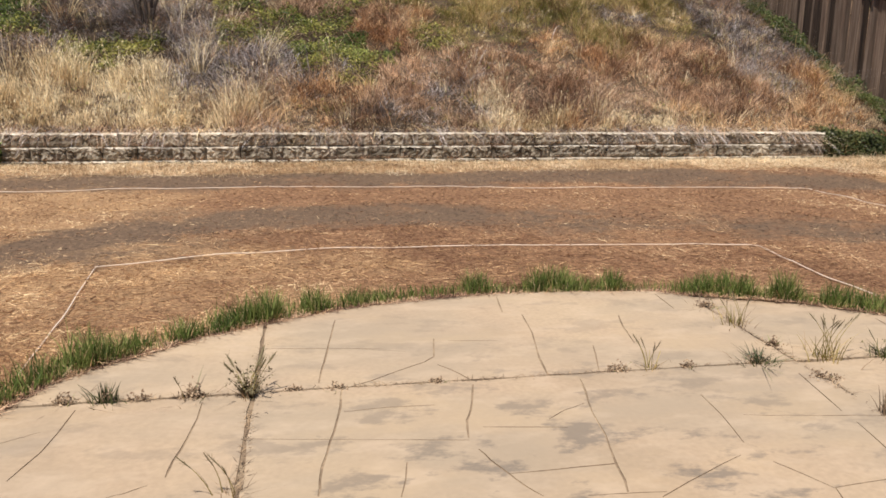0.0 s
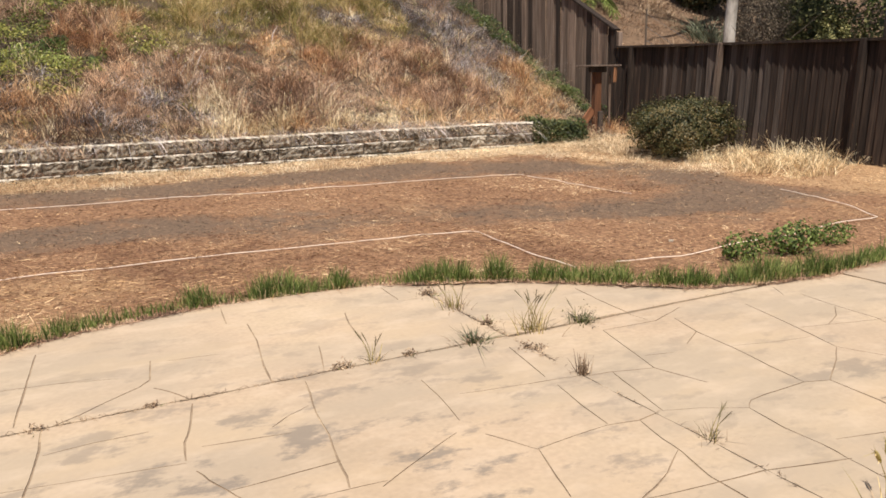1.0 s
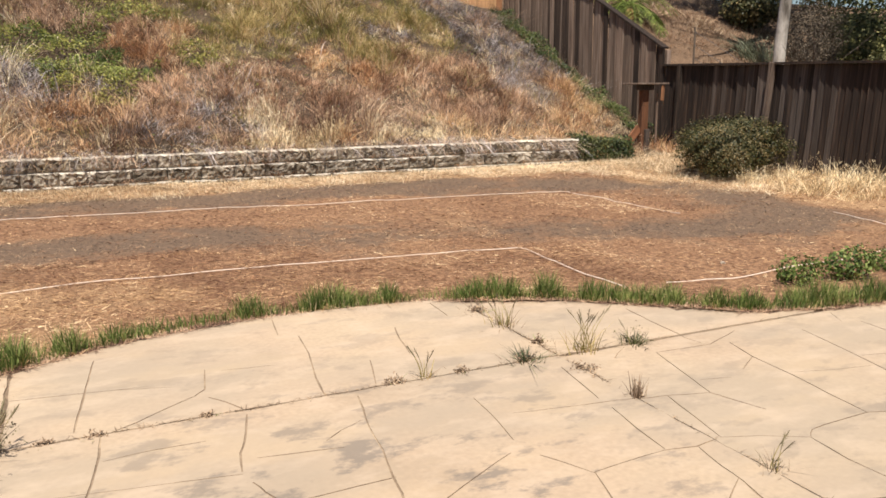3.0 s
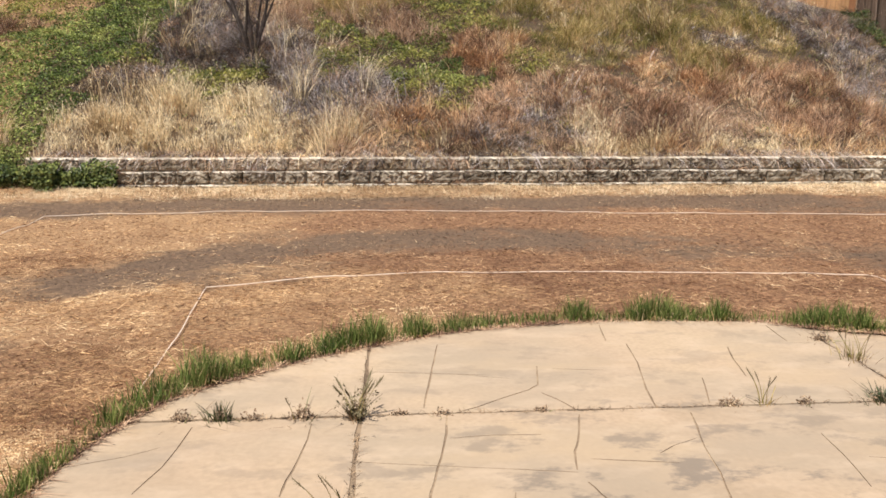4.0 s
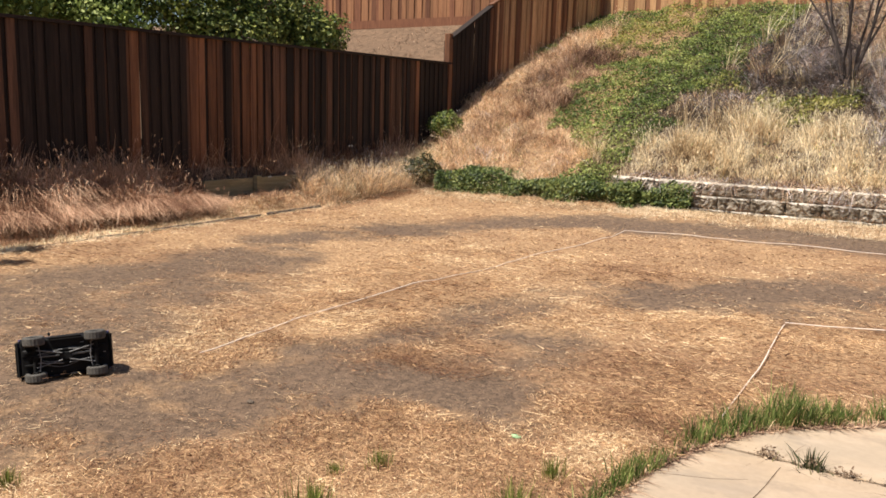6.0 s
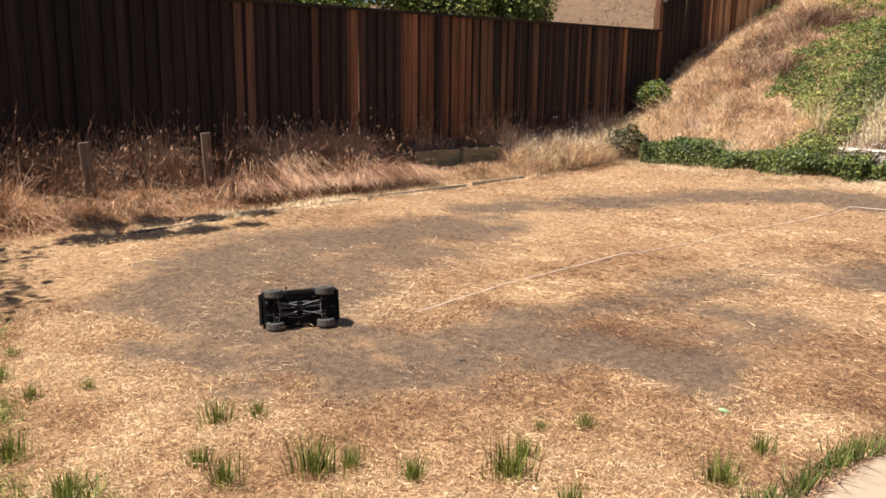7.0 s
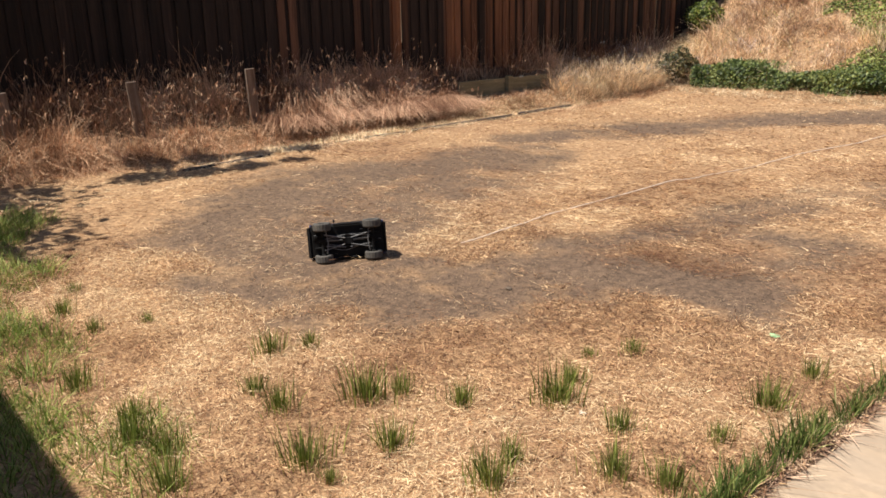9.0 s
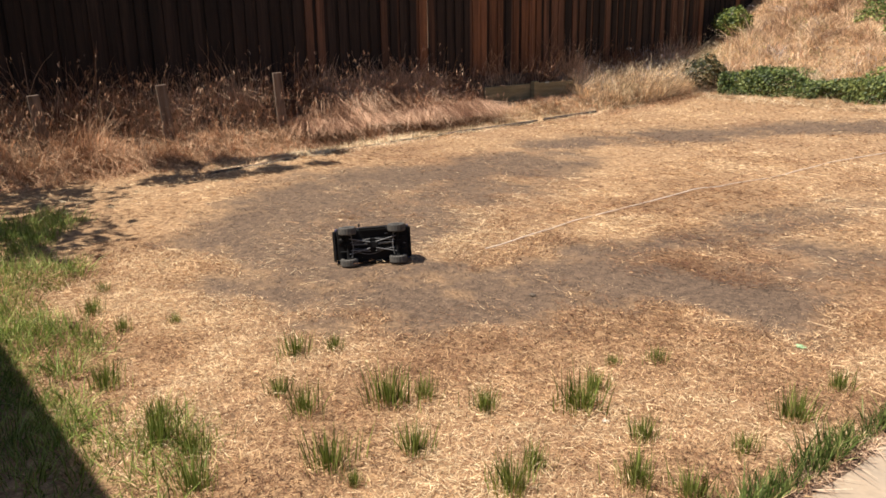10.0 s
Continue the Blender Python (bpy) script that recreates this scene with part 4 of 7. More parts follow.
def cut_straw():
    """Mown straw lying over the lawn, thin where the track is worn."""
    light, dark = [], []
    for n, x0, x1, y0, y1, lo, hi, wd in ((190000, -5.4, -0.9, 0.35, 4.6, 0.012, 0.06, 0.0021), (120000, -8.2, 10.6, 2.5, 7.5, 0.018, 0.06, 0.0043), (110000, -8.3, 11.0, 7.0, 11.5, 0.02, 0.06, 0.0058), (16000, -8.4, -4.5, 0.2, 5, 0.03, 0.12, 0.004), (80000, -4.8, 4.5, 3.2, 7.2, 0.012, 0.045, 0.0038), (30000, -4.8, 4.5, 3.2, 7.2, 0.05, 0.13, 0.0034)):
        x, y = scatter(n, x0, x1, y0, y1)
        worn = np.clip(bare(x, y) * 1.2 + 0.3 * wave(x, y, 0.3, 6), 0, 1)
        keep = (RNG.random(n) > worn ** 0.8 * 0.93 - 0.25 * wave(x, y * 1.8, 0.45, 7)) & ~on_patio(x, y, 0.02 if hi < 0.1 else 0.14)
        x, y = x[keep], y[keep]
        n = len(x)
        a, up = RNG.uniform(0, 2 * np.pi, n), np.abs(RNG.normal(0, 0.42, n))
        ln = RNG.uniform(lo, hi, n) * RNG.uniform(0.6, 1.0, n)
        grow = np.stack([np.cos(a), np.sin(a), up], 1) * ln[:, None]
        bend = np.stack([RNG.normal(0, 0.3, n), RNG.normal(0, 0.3, n), -0.6 * up], 1) * ln[:, None]
        side = np.stack([-np.sin(a), np.cos(a), RNG.normal(0, 0.6, n)], 1)
        base = np.stack([x, y, ground_z(x, y) + RNG.uniform(0.001, 0.022, n) * (1 + wave(x, y, 0.12, 2))], 1)
        w = RNG.uniform(0.6, 1.2, n) * wd
        is_pale = RNG.random(n) < np.clip(0.10 + 0.62 * pale(x, y) + 0.28 * wave(x, y * 1.5, 0.5, 4) + 0.16 * wave(x, y * 1.5, 0.18, 6), 0.02, 0.92) * (1 - 0.65 * worn[keep])
        for mask, out in ((is_pale, light), (~is_pale, dark)):
            out.append(ribbons(base[mask], grow[mask], bend[mask], w[mask], 1, side[mask]))
    # short chips close to the patio
    n = 110000
    x, y = scatter(n, -5.2, -1.1, 0.4, 3.6)
    x, y = x[bare(x, y) < 0.5], y[bare(x, y) < 0.5]
    n = len(x)
    a, ln = RNG.uniform(0, 2 * np.pi, n), RNG.uniform(0.008, 0.026, n)
    grow = np.stack([np.cos(a), np.sin(a), RNG.normal(0.1, 0.5, n)], 1) * ln[:, None]
    side = np.stack([-np.sin(a), np.cos(a), RNG.normal(0, 0.8, n)], 1)
    base = np.stack([x, y, ground_z(x, y) + RNG.uniform(0.004, 0.02, n)], 1)
    is_pale = RNG.random(n) < 0.4
    for mask, out in ((is_pale, light), (~is_pale, dark)):
        out.append(ribbons(base[mask], grow[mask], 0 * grow[mask], RNG.uniform(0.0018, 0.004, mask.sum()), 1, side[mask]))
    # crumbs and broken stalks trodden into the bare soil
    crumbs = []
    for n, x0, x1, y0, y1, lo, hi, wd in ((90000, -6.6, -1.6, 1.2, 5.6, 0.005, 0.020, 0.0030), (50000, -7.0, 8.8, 5.4, 10.8, 0.010, 0.035, 0.0060)):
        x, y = scatter(n, x0, x1, y0, y1)
        x, y = x[bare(x, y) > 0.25], y[bare(x, y) > 0.25]
        n = len(x)
        a, ln = RNG.uniform(0, 2 * np.pi, n), RNG.uniform(lo, hi, n)
        grow = np.stack([np.cos(a), np.sin(a), RNG.normal(0.0, 0.25, n)], 1) * ln[:, None]
        side = np.stack([-np.sin(a), np.cos(a), RNG.normal(0, 0.6, n)], 1)
        base = np.stack([x, y, ground_z(x, y) + RNG.uniform(0.002, 0.008, n)], 1)
        crumbs.append(ribbons(base, grow, 0 * grow, RNG.uniform(0.4, 1.1, n) * wd, 1, side))
    stuff("soil_crumbs", crumbs, CRUMB, "brown crumbs and broken stalks over the bare soil", "litter", patch=0.2)
    # longer straw at the foot of the wall
    x, y = scatter(74000, -8, 9.6, 10.25, 11.62)
    keep = RNG.random(len(x)) < (0.5 + 0.5 * sstep(10.9, 11.4, y)) * sstep(10.35, 10.75, y + 0.12 * wave(x, y, 0.6, 2))
    long = [standing(x[keep], y[keep], RNG.uniform(0.03, 0.11, keep.sum()), 1.4, RNG.uniform(0.006, 0.011, keep.sum()), 0.5, 1)]
    x, y = scatter(16000, 6.8, 10.6, 7.6, 11.6)
    keep = RNG.random(len(x)) < sstep(0.0, 1.2, np.minimum(x - 7.6 + 0.5 * (y - 9), 3) + 0.6 * wave(x, y, 0.6, 3)) * (1 - bare(x, y))
    long.append(standing(x[keep], y[keep], RNG.uniform(0.03, 0.11, keep.sum()), 1.5, RNG.uniform(0.006, 0.011, keep.sum()), 0.5, 1))
    stuff("long_straw", long, WALLSTRAW, "pale flattened straw along the wall's foot and corner", "dry grass", patch=0.24)
    stuff("straw", light, STRAW, "loose pale mown straw lying over the lawn", "dry grass", patch=0.2)
    stuff("brown_straw", dark, BROWNSTRAW, "loose red-brown mown grass lying over the lawn", "dry grass", patch=0.24)


cut_straw()

STRAW_SPOTS = [(5.0, 14.6), (4.4, 11.9), (5.3, 11.9), (0.7, 12.9), (0.3, 12.6), (1.1, 12.7), (0.7, 12.0), (2.1, 15.3), (2.6, 15.6), (1.7, 15.1), (5.1, 14.5), (5.1, 13.9), (6.7, 12.1), (7.1, 11.9), (6.3, 11.9), (0.6, 12.3), (1.8, 14.6), (4.8, 14.3), (6.6, 12.5), (8.3, 12.1), (9.2, 12.3), (7.8, 11.8), (8.7, 12.1), (9.0, 12.9), (6.3, 12.3), (9.6, 12.6), (10.0, 13.3), (9.9, 14.2), (9.4, 13.2), (9.9, 12.2),
               (-7.6, 13.7), (-7.5, 12.9), (-7.0, 13.2), (-6.3, 12.3), (-6.8, 12.2), (-5.9, 12.5), (-8.0, 13.3), (-8.2, 15.5), (-8.1, 16.0), (-8.2, 14.7), (-7.7, 17.0), (-8.6, 14.2), (-8.3, 12.4)]
OAT_SPOTS = [(-1.3, 12.8), (-1.0, 12.2), (-4.3, 12.7), (-3.1, 13.0), (-4.0, 12.1), (-3.3, 12.4), (-2.7, 12.6), (-2.0, 13.1), (-1.8, 12.1), (-1.1, 12.1), (-2.8, 11.8), (-0.5, 12.0), (-4.3, 12.0), (-1.5, 12.7), (-2.1, 12.8), (-1.7, 13.4), (-3.4, 11.9), (-2.2, 12.0), (3.2, 11.8), (4.1, 11.8), (5.0, 11.9), (5.7, 12.0), (5.9, 11.8), (3.3, 12.5), (3.7, 11.8), (4.5, 11.8)]
IVY_SPOTS = [(-6.0, 15.6), (-4.8, 15.6), (-4.4, 16.2), (-6.2, 14.6), (-5.4, 13.9), (-4.6, 14.3), (-4.9, 12.7), (-4.7, 13.3), (-4.9, 11.8), (-8.3, 17.7), (-8.4, 16.8), (-7.2, 17.9), (-5.5, 16.5), (-5.0, 17.0), (-4.6, 16.8), (-4.9, 15.2), (-5.5, 14.4), (-5.8, 13.6), (-5.3, 12.9), (-4.8, 12.4), (11.0, 16.7), (10.8, 15.5), (10.9, 14.8), (10.8, 13.8), (10.5, 12.9), (1.5, 13.9), (0.9, 14.1), (1.1, 14.4), (1.2, 13.9)]
GRAY_SPOTS = [(-1.0, 13.7), (-0.3, 13.9), (2.8, 13.1), (6.5, 15.7), (-3.6, 15.5), (-3.1, 16.4), (-4.1, 13.7), (-2.9, 14.9), (-3.5, 14.6), (-3.7, 13.8), (-3.2, 14.8), (-2.6, 15.7), (-1.4, 15.2), (-0.9, 14.4), (-3.3, 14.1), (-0.1, 13.6), (9.4, 16.3), (9.0, 16.5), (0.3, 13.8), (2.2, 12.0), (-4.0, 13.5), (-2.7, 14.9), (-2.0, 14.5), (-1.2, 12.9), (-0.7, 13.3), (2.1, 12.2), (0.5, 13.2), (8.5, 14.9), (9.1, 13.8), (8.7, 14.3), (2.8, 12.5), (8.6, 15.6), (9.8, 15.6)]
BROWN_SPOTS = [(0.0, 12.9), (-0.6, 12.9), (2.5, 12.3), (3.2, 12.7), (4.1, 12.8), (4.7, 12.4), (1.7, 12.3), (1.2, 11.9), (3.8, 12.2), (5.7, 12.6), (-0.8, 12.4), (-0.2, 11.8), (1.3, 12.4), (5.4, 12.3), (7.0, 12.4), (-6.8, 15.5), (-7.2, 15.1), (-7.0, 14.4), (-6.6, 16.0), (-0.4, 15.2), (0.4, 15.9), (-0.9, 16.6)]
RUST_SPOTS = [(1.8, 15.4), (2.2, 13.1), (2.1, 12.8), (2.8, 13.2), (3.3, 13.6), (4.2, 13.6), (5.6, 13.5), (6.3, 14.1), (6.6, 13.3), (7.6, 14.3), (3.6, 13.1), (4.4, 13.2), (6.2, 13.8), (7.0, 13.1), (3.9, 13.9), (4.8, 13.3), (7.7, 13.3), (2.4, 13.8), (8.0, 13.0)]
OLIVE_SPOTS = [(3.2, 15.3), (3.7, 15.8), (4.4, 15.4), (5.3, 15.9), (6.5, 15.2), (7.5, 15.7), (7.3, 16.5), (3.4, 14.5), (2.9, 14.9), (4.1, 14.9), (4.7, 15.2), (6.3, 16.6), (3.0, 16.6), (5.9, 15.1), (4.6, 17.2), (-0.2, 17.2), (1.0, 17.4)]
LIME_SPOTS = [(-0.1, 15.0), (-0.4, 15.3), (1.7, 16.3), (-2.7, 13.55), (-0.1, 14.7), (0.6, 15.1), (1.3, 13.7), (1.7, 13.8), (2.9, 14.35), (-2.9, 13.3), (-1.9, 14.2), (0.8, 14.5), (0.9, 13.9), (1.4, 13.5), (-0.5, 14.4), (0.4, 14.6), (-3.9, 14.5), (-6.6, 17.0), (-5.9, 17.4), (-6.4, 16.5), (1.3, 16.6)]
ZONES = {"straw": STRAW_SPOTS, "oat": OAT_SPOTS, "ivy": IVY_SPOTS, "gray": GRAY_SPOTS, "brown": BROWN_SPOTS, "olive": OLIVE_SPOTS, "rust": RUST_SPOTS, "lime": LIME_SPOTS}
KINDS = list(ZONES)
SPOTS = np.array([p for k in KINDS for p in ZONES[k]])
SPOT_KIND = np.array([i for i, k in enumerate(KINDS) for _ in ZONES[k]])


def zone(x, y):
    """Which growth holds a place of the bank."""
    wx, wy = x + 0.34 * wave(x, y, 0.7, 2) + 0.24 * wave(x, y, 0.25, 3), y + 0.34 * wave(x, y, 0.7, 5) + 0.24 * wave(x, y, 0.25, 6)
    out = np.empty(len(x), int)
    for k in range(0, len(x), 20000):
        d = (wx[k:k + 20000, None] - SPOTS[:, 0]) ** 2 + (wy[k:k + 20000, None] - SPOTS[:, 1]) ** 2
        out[k:k + 20000] = SPOT_KIND[np.argmin(d, 1)]
    return out


def heads(tip, size, n_each=3):
    """Drooping seed heads at the tips of stalks."""
    t = np.repeat(tip, n_each, 0) + RNG.normal(0, 0.012, (len(tip) * n_each, 3))
    n = len(t)
    a = RNG.uniform(0, 2 * np.pi, n)
    g = np.stack([np.cos(a) * 0.5, np.sin(a) * 0.5, -np.ones(n)], 1) * np.asarray(size) * RNG.uniform(0.6, 1.3, (n, 1))
    return ribbons(t, g, g * 0.1, np.full(n, 0.20) * np.asarray(size) * RNG.uniform(0.7, 1.2, n), 2, belly=0.45)


def tips(piece, segs):
    return piece[0].reshape(-1, segs + 1, 2, 3)[:, -1].mean(1)


def clumps(x, y, each, spread, h, lean, width, droop, segs=3, sway=(0.0, 0.0)):
    """Stalks fanning out of clumps rooted at x, y; every clump has its own height and tilt."""
    n = len(x)
    tall = h * RNG.uniform(0.55, 1.25, n)
    tilt = RNG.normal(0, lean * 0.6, (n, 2))
    k = np.repeat(np.arange(n), each)
    off = RNG.normal(0, spread, (len(k), 2))
    px, py = x[k] + off[:, 0], y[k] + off[:, 1]
    base = np.stack([px, py, ground_z(px, py) - 0.01], 1)
    out = np.concatenate([off / spread * lean * 0.5 + tilt[k] + np.array(sway) + RNG.normal(0, lean * 0.4, (len(k), 2)), np.zeros((len(k), 1))], 1)
    hh = tall[k] * RNG.uniform(0.45, 1.1, len(k))
    grow = np.stack([0 * hh, 0 * hh, hh], 1) + out * hh[:, None] * 0.6
    bend = out * hh[:, None] * 0.6 - np.stack([0 * hh, 0 * hh, hh * droop * np.clip(np.linalg.norm(out, axis=1), 0, 1)], 1)
    return ribbons(base, grow, bend, RNG.uniform(0.6, 1.3, len(k)) * width, segs)


def bank_growth():
    def on_bank(n):
        x, y = scatter(n, -8.9, 11.0, 11.3, 18.5)
        keep = ~((x > -4.6) & (x < 8.75) & (y < 11.86)) & ((ground_z(x, y) > 0.2) | ((x > 8.75) & (y > 11.9)))
        return x[keep], y[keep]

    def of(kind, n, stray=0.04):
        x, y = on_bank(n)
        z = zone(x, y)
        green = (z == KINDS.index("ivy")) | (z == KINDS.index("lime"))
        keep = (z == KINDS.index(kind)) | (RNG.random(len(x)) < stray * np.where(green, np.where(x < -3.2, 0.0, 0.15), 1.0))
        if kind not in ("ivy", "lime"):
            keep &= RNG.random(len(x)) < 0.86 + 0.5 * (x < -5.6) + 0.5 * wave(x, y, 0.5, 7) + 0.3 * wave(x, y, 0.2, 1)
        return x[keep], y[keep]

    def lumpy(x, y, h):
        return h * np.clip(0.88 + 0.8 * wave(x, y, 0.85, 2) + 0.6 * wave(x, y, 0.3, 5), 0.25, 2.1)

    # tall oats
    x, y = of("oat", 17000, 0.03)
    s = clumps(x, y, 18, 0.045, lumpy(x, y, 0.34 + 0.32 * sstep(1.0, -0.4, x) - 0.42 * sstep(-5.0, -5.6, x)), 0.36, 0.0075, 0.45)
    t = tips(s, 3)
    stuff("oat_grass", [s, heads(t[RNG.random(len(t)) < 0.6], 0.030)], OAT, "tall pale dry oat grass with drooping seed heads", "dry grass", patch=0.13)
    # shorter bent dry grass
    x, y = of("straw", 15000, 0.05)
    s = clumps(x, y, 16, 0.045, lumpy(x, y, 0.28), 0.8, 0.008, 0.6)
    far = np.repeat(x < -5.6, 16)
    fan = s[0].reshape(-1, 8, 3)
    quads = lambda n: (np.arange(n)[:, None, None] * 8 + np.array([[0, 1, 3, 2], [2, 3, 5, 4], [4, 5, 7, 6]])).reshape(-1, 4)
    stuff("bank_grass", (fan[~far].reshape(-1, 3), quads((~far).sum())), RUST, "orange-tan dry grass lying over the bank", "dry grass", patch=0.2)
    stuff("bank_grass", (fan[far].reshape(-1, 3), quads(far.sum())), PINKSTRAW, "bleached pinkish dry grass beside the fence", "dry grass", patch=0.2)
    # rusty weeds across the middle of the bank
    x, y = of("rust", 16000, 0.06)
    s = clumps(x, y, 18, 0.05, lumpy(x, y, 0.28), 0.7, 0.007, 0.4)
    t = tips(s, 3)
    stuff("bank_grass", [s, heads(t[RNG.random(len(t)) < 0.25], 0.022, 2)], RUSTGRASS, "rusty reddish-brown dry weeds on the bank", "dry grass", patch=0.22)
    # olive grass high on the bank
    x, y = of("olive", 14000, 0.02)
    s = clumps(x, y, 16, 0.06, lumpy(x, y, 0.32), 0.7, 0.009, 0.5)
    stuff("bank_grass", [s], OLIVE, "olive and tan half-dry grass high on the bank", "dry grass", patch=0.22)
    # ivy and other low green cover
    x, y = of("ivy", 400000, 0.004)
    by_fence = x > 9.4
    slim = ~by_fence | (x > 10.5 + 0.25 * wave(x, y, 0.6, 3))
    x, y, by_fence = x[slim], y[slim], by_fence[slim]
    lx, ly = of("lime", 280000, 0.004)
    for mx, my, mat, tall, label in ((x[~by_fence], y[~by_fence], BANKIVY, 0.075, "low green ivy creeping over the bank"), (lx, ly, LIME, 0.20, "yellow-green leafy creeper over the bank"), (x[by_fence], y[by_fence], DARKLEAF, 0.14, "dark green ivy along the foot of the fence")):
        n = len(mx)
        lump = tall * (1 + 1.0 * wave(mx, my, 0.38, 2) + 0.6 * wave(mx, my, 0.15, 3))
        q = np.stack([mx, my, ground_z(mx, my) + np.maximum(lump, 0.02) * (0.25 + 0.75 * RNG.random(n) ** 0.5)], 1)
        nrm = RNG.normal(0, 0.6, q.shape) + np.array([0, -0.35, 0.9])
        stuff("ivy", leaves(q, nrm, RNG.uniform(0.016, 0.036, n)), mat, label, "ground cover", 3, patch=0.16)
    # dead grey brush
    x, y = of("gray", 13000, 0.06)
    s = clumps(x, y, 18, 0.09, lumpy(x, y, 0.36), 1.5, 0.008, 0.7)
    stuff("dead_brush", [s], TWIG, "tangled grey dead brush on the bank", "dead brush", patch=0.18)
    # brown brush with dry seed
    x, y = of("brown", 15000, 0.09)
    s = clumps(x, y, 18, 0.06, lumpy(x, y, 0.34), 0.7, 0.007, 0.3)
    t = tips(s, 3)
    stuff("brown_brush", [s, heads(t[RNG.random(len(t)) < 0.3], 0.024, 2)], BROWNTWIG, "brown dried weeds standing on the bank", "dead brush", patch=0.26)


bank_growth()


def wall_growth():
    """Dry stalks hanging over the wall and standing at its foot."""
    def hang(n, mat, label, reach, drop):
        x = RNG.uniform(-4.5, 8.6, n)
        x = x[RNG.random(n) < 0.5 + 0.6 * wave(x, 0 * x, 0.6, 4)]
        c = clumps(x, np.full(len(x), 11.90) + RNG.normal(0, 0.03, len(x)), 9, 0.05, 0.26, 0.9, 0.009, 0.5)
        v = c[0].reshape(-1, 4, 2, 3)
        far = np.repeat(RNG.uniform(0.4, 1.2, len(x)), 9)[:, None, None]
        v[:, :, :, 1] -= (np.linspace(0, 1, 4) ** 1.5)[None, :, None] * reach * far
        v[:, :, :, 2] -= (np.linspace(0, 1, 4) ** 2.2)[None, :, None] * drop * far
        stuff("wall_weeds", [(v.reshape(-1, 3), c[1])], mat, label, "dead brush", patch=0.15)

    hang(760, BROWNTWIG, "brown dry stalks hanging over the block wall", 0.34, 0.20)
    hang(560, TWIG, "grey dead stems hanging over the block wall", 0.36, 0.26)
    hang(420, OAT, "pale dry grass hanging over the block wall", 0.30, 0.14)
    low = []
    for row in range(4):
        x = RNG.uniform(-4.8, 8.8, 320)
        x = x[RNG.random(320) < 0.45 + 0.6 * wave(x, 0 * x, 0.5, row)]
        c = clumps(x, 11.50 + 0.034 * row + RNG.normal(0, 0.01, len(x)), 8, 0.05, 0.13, 0.9, 0.006, 0.4, 2)
        c[0][:, 2] += 0.532 - 0.180 * (4 - row) - ground_z(0.0, 11.5)
        low.append(c)
    stuff("wall_weeds", low, BROWNTWIG, "dry stalks and litter on the block wall's ledges", "dead brush", patch=0.15)


wall_growth()


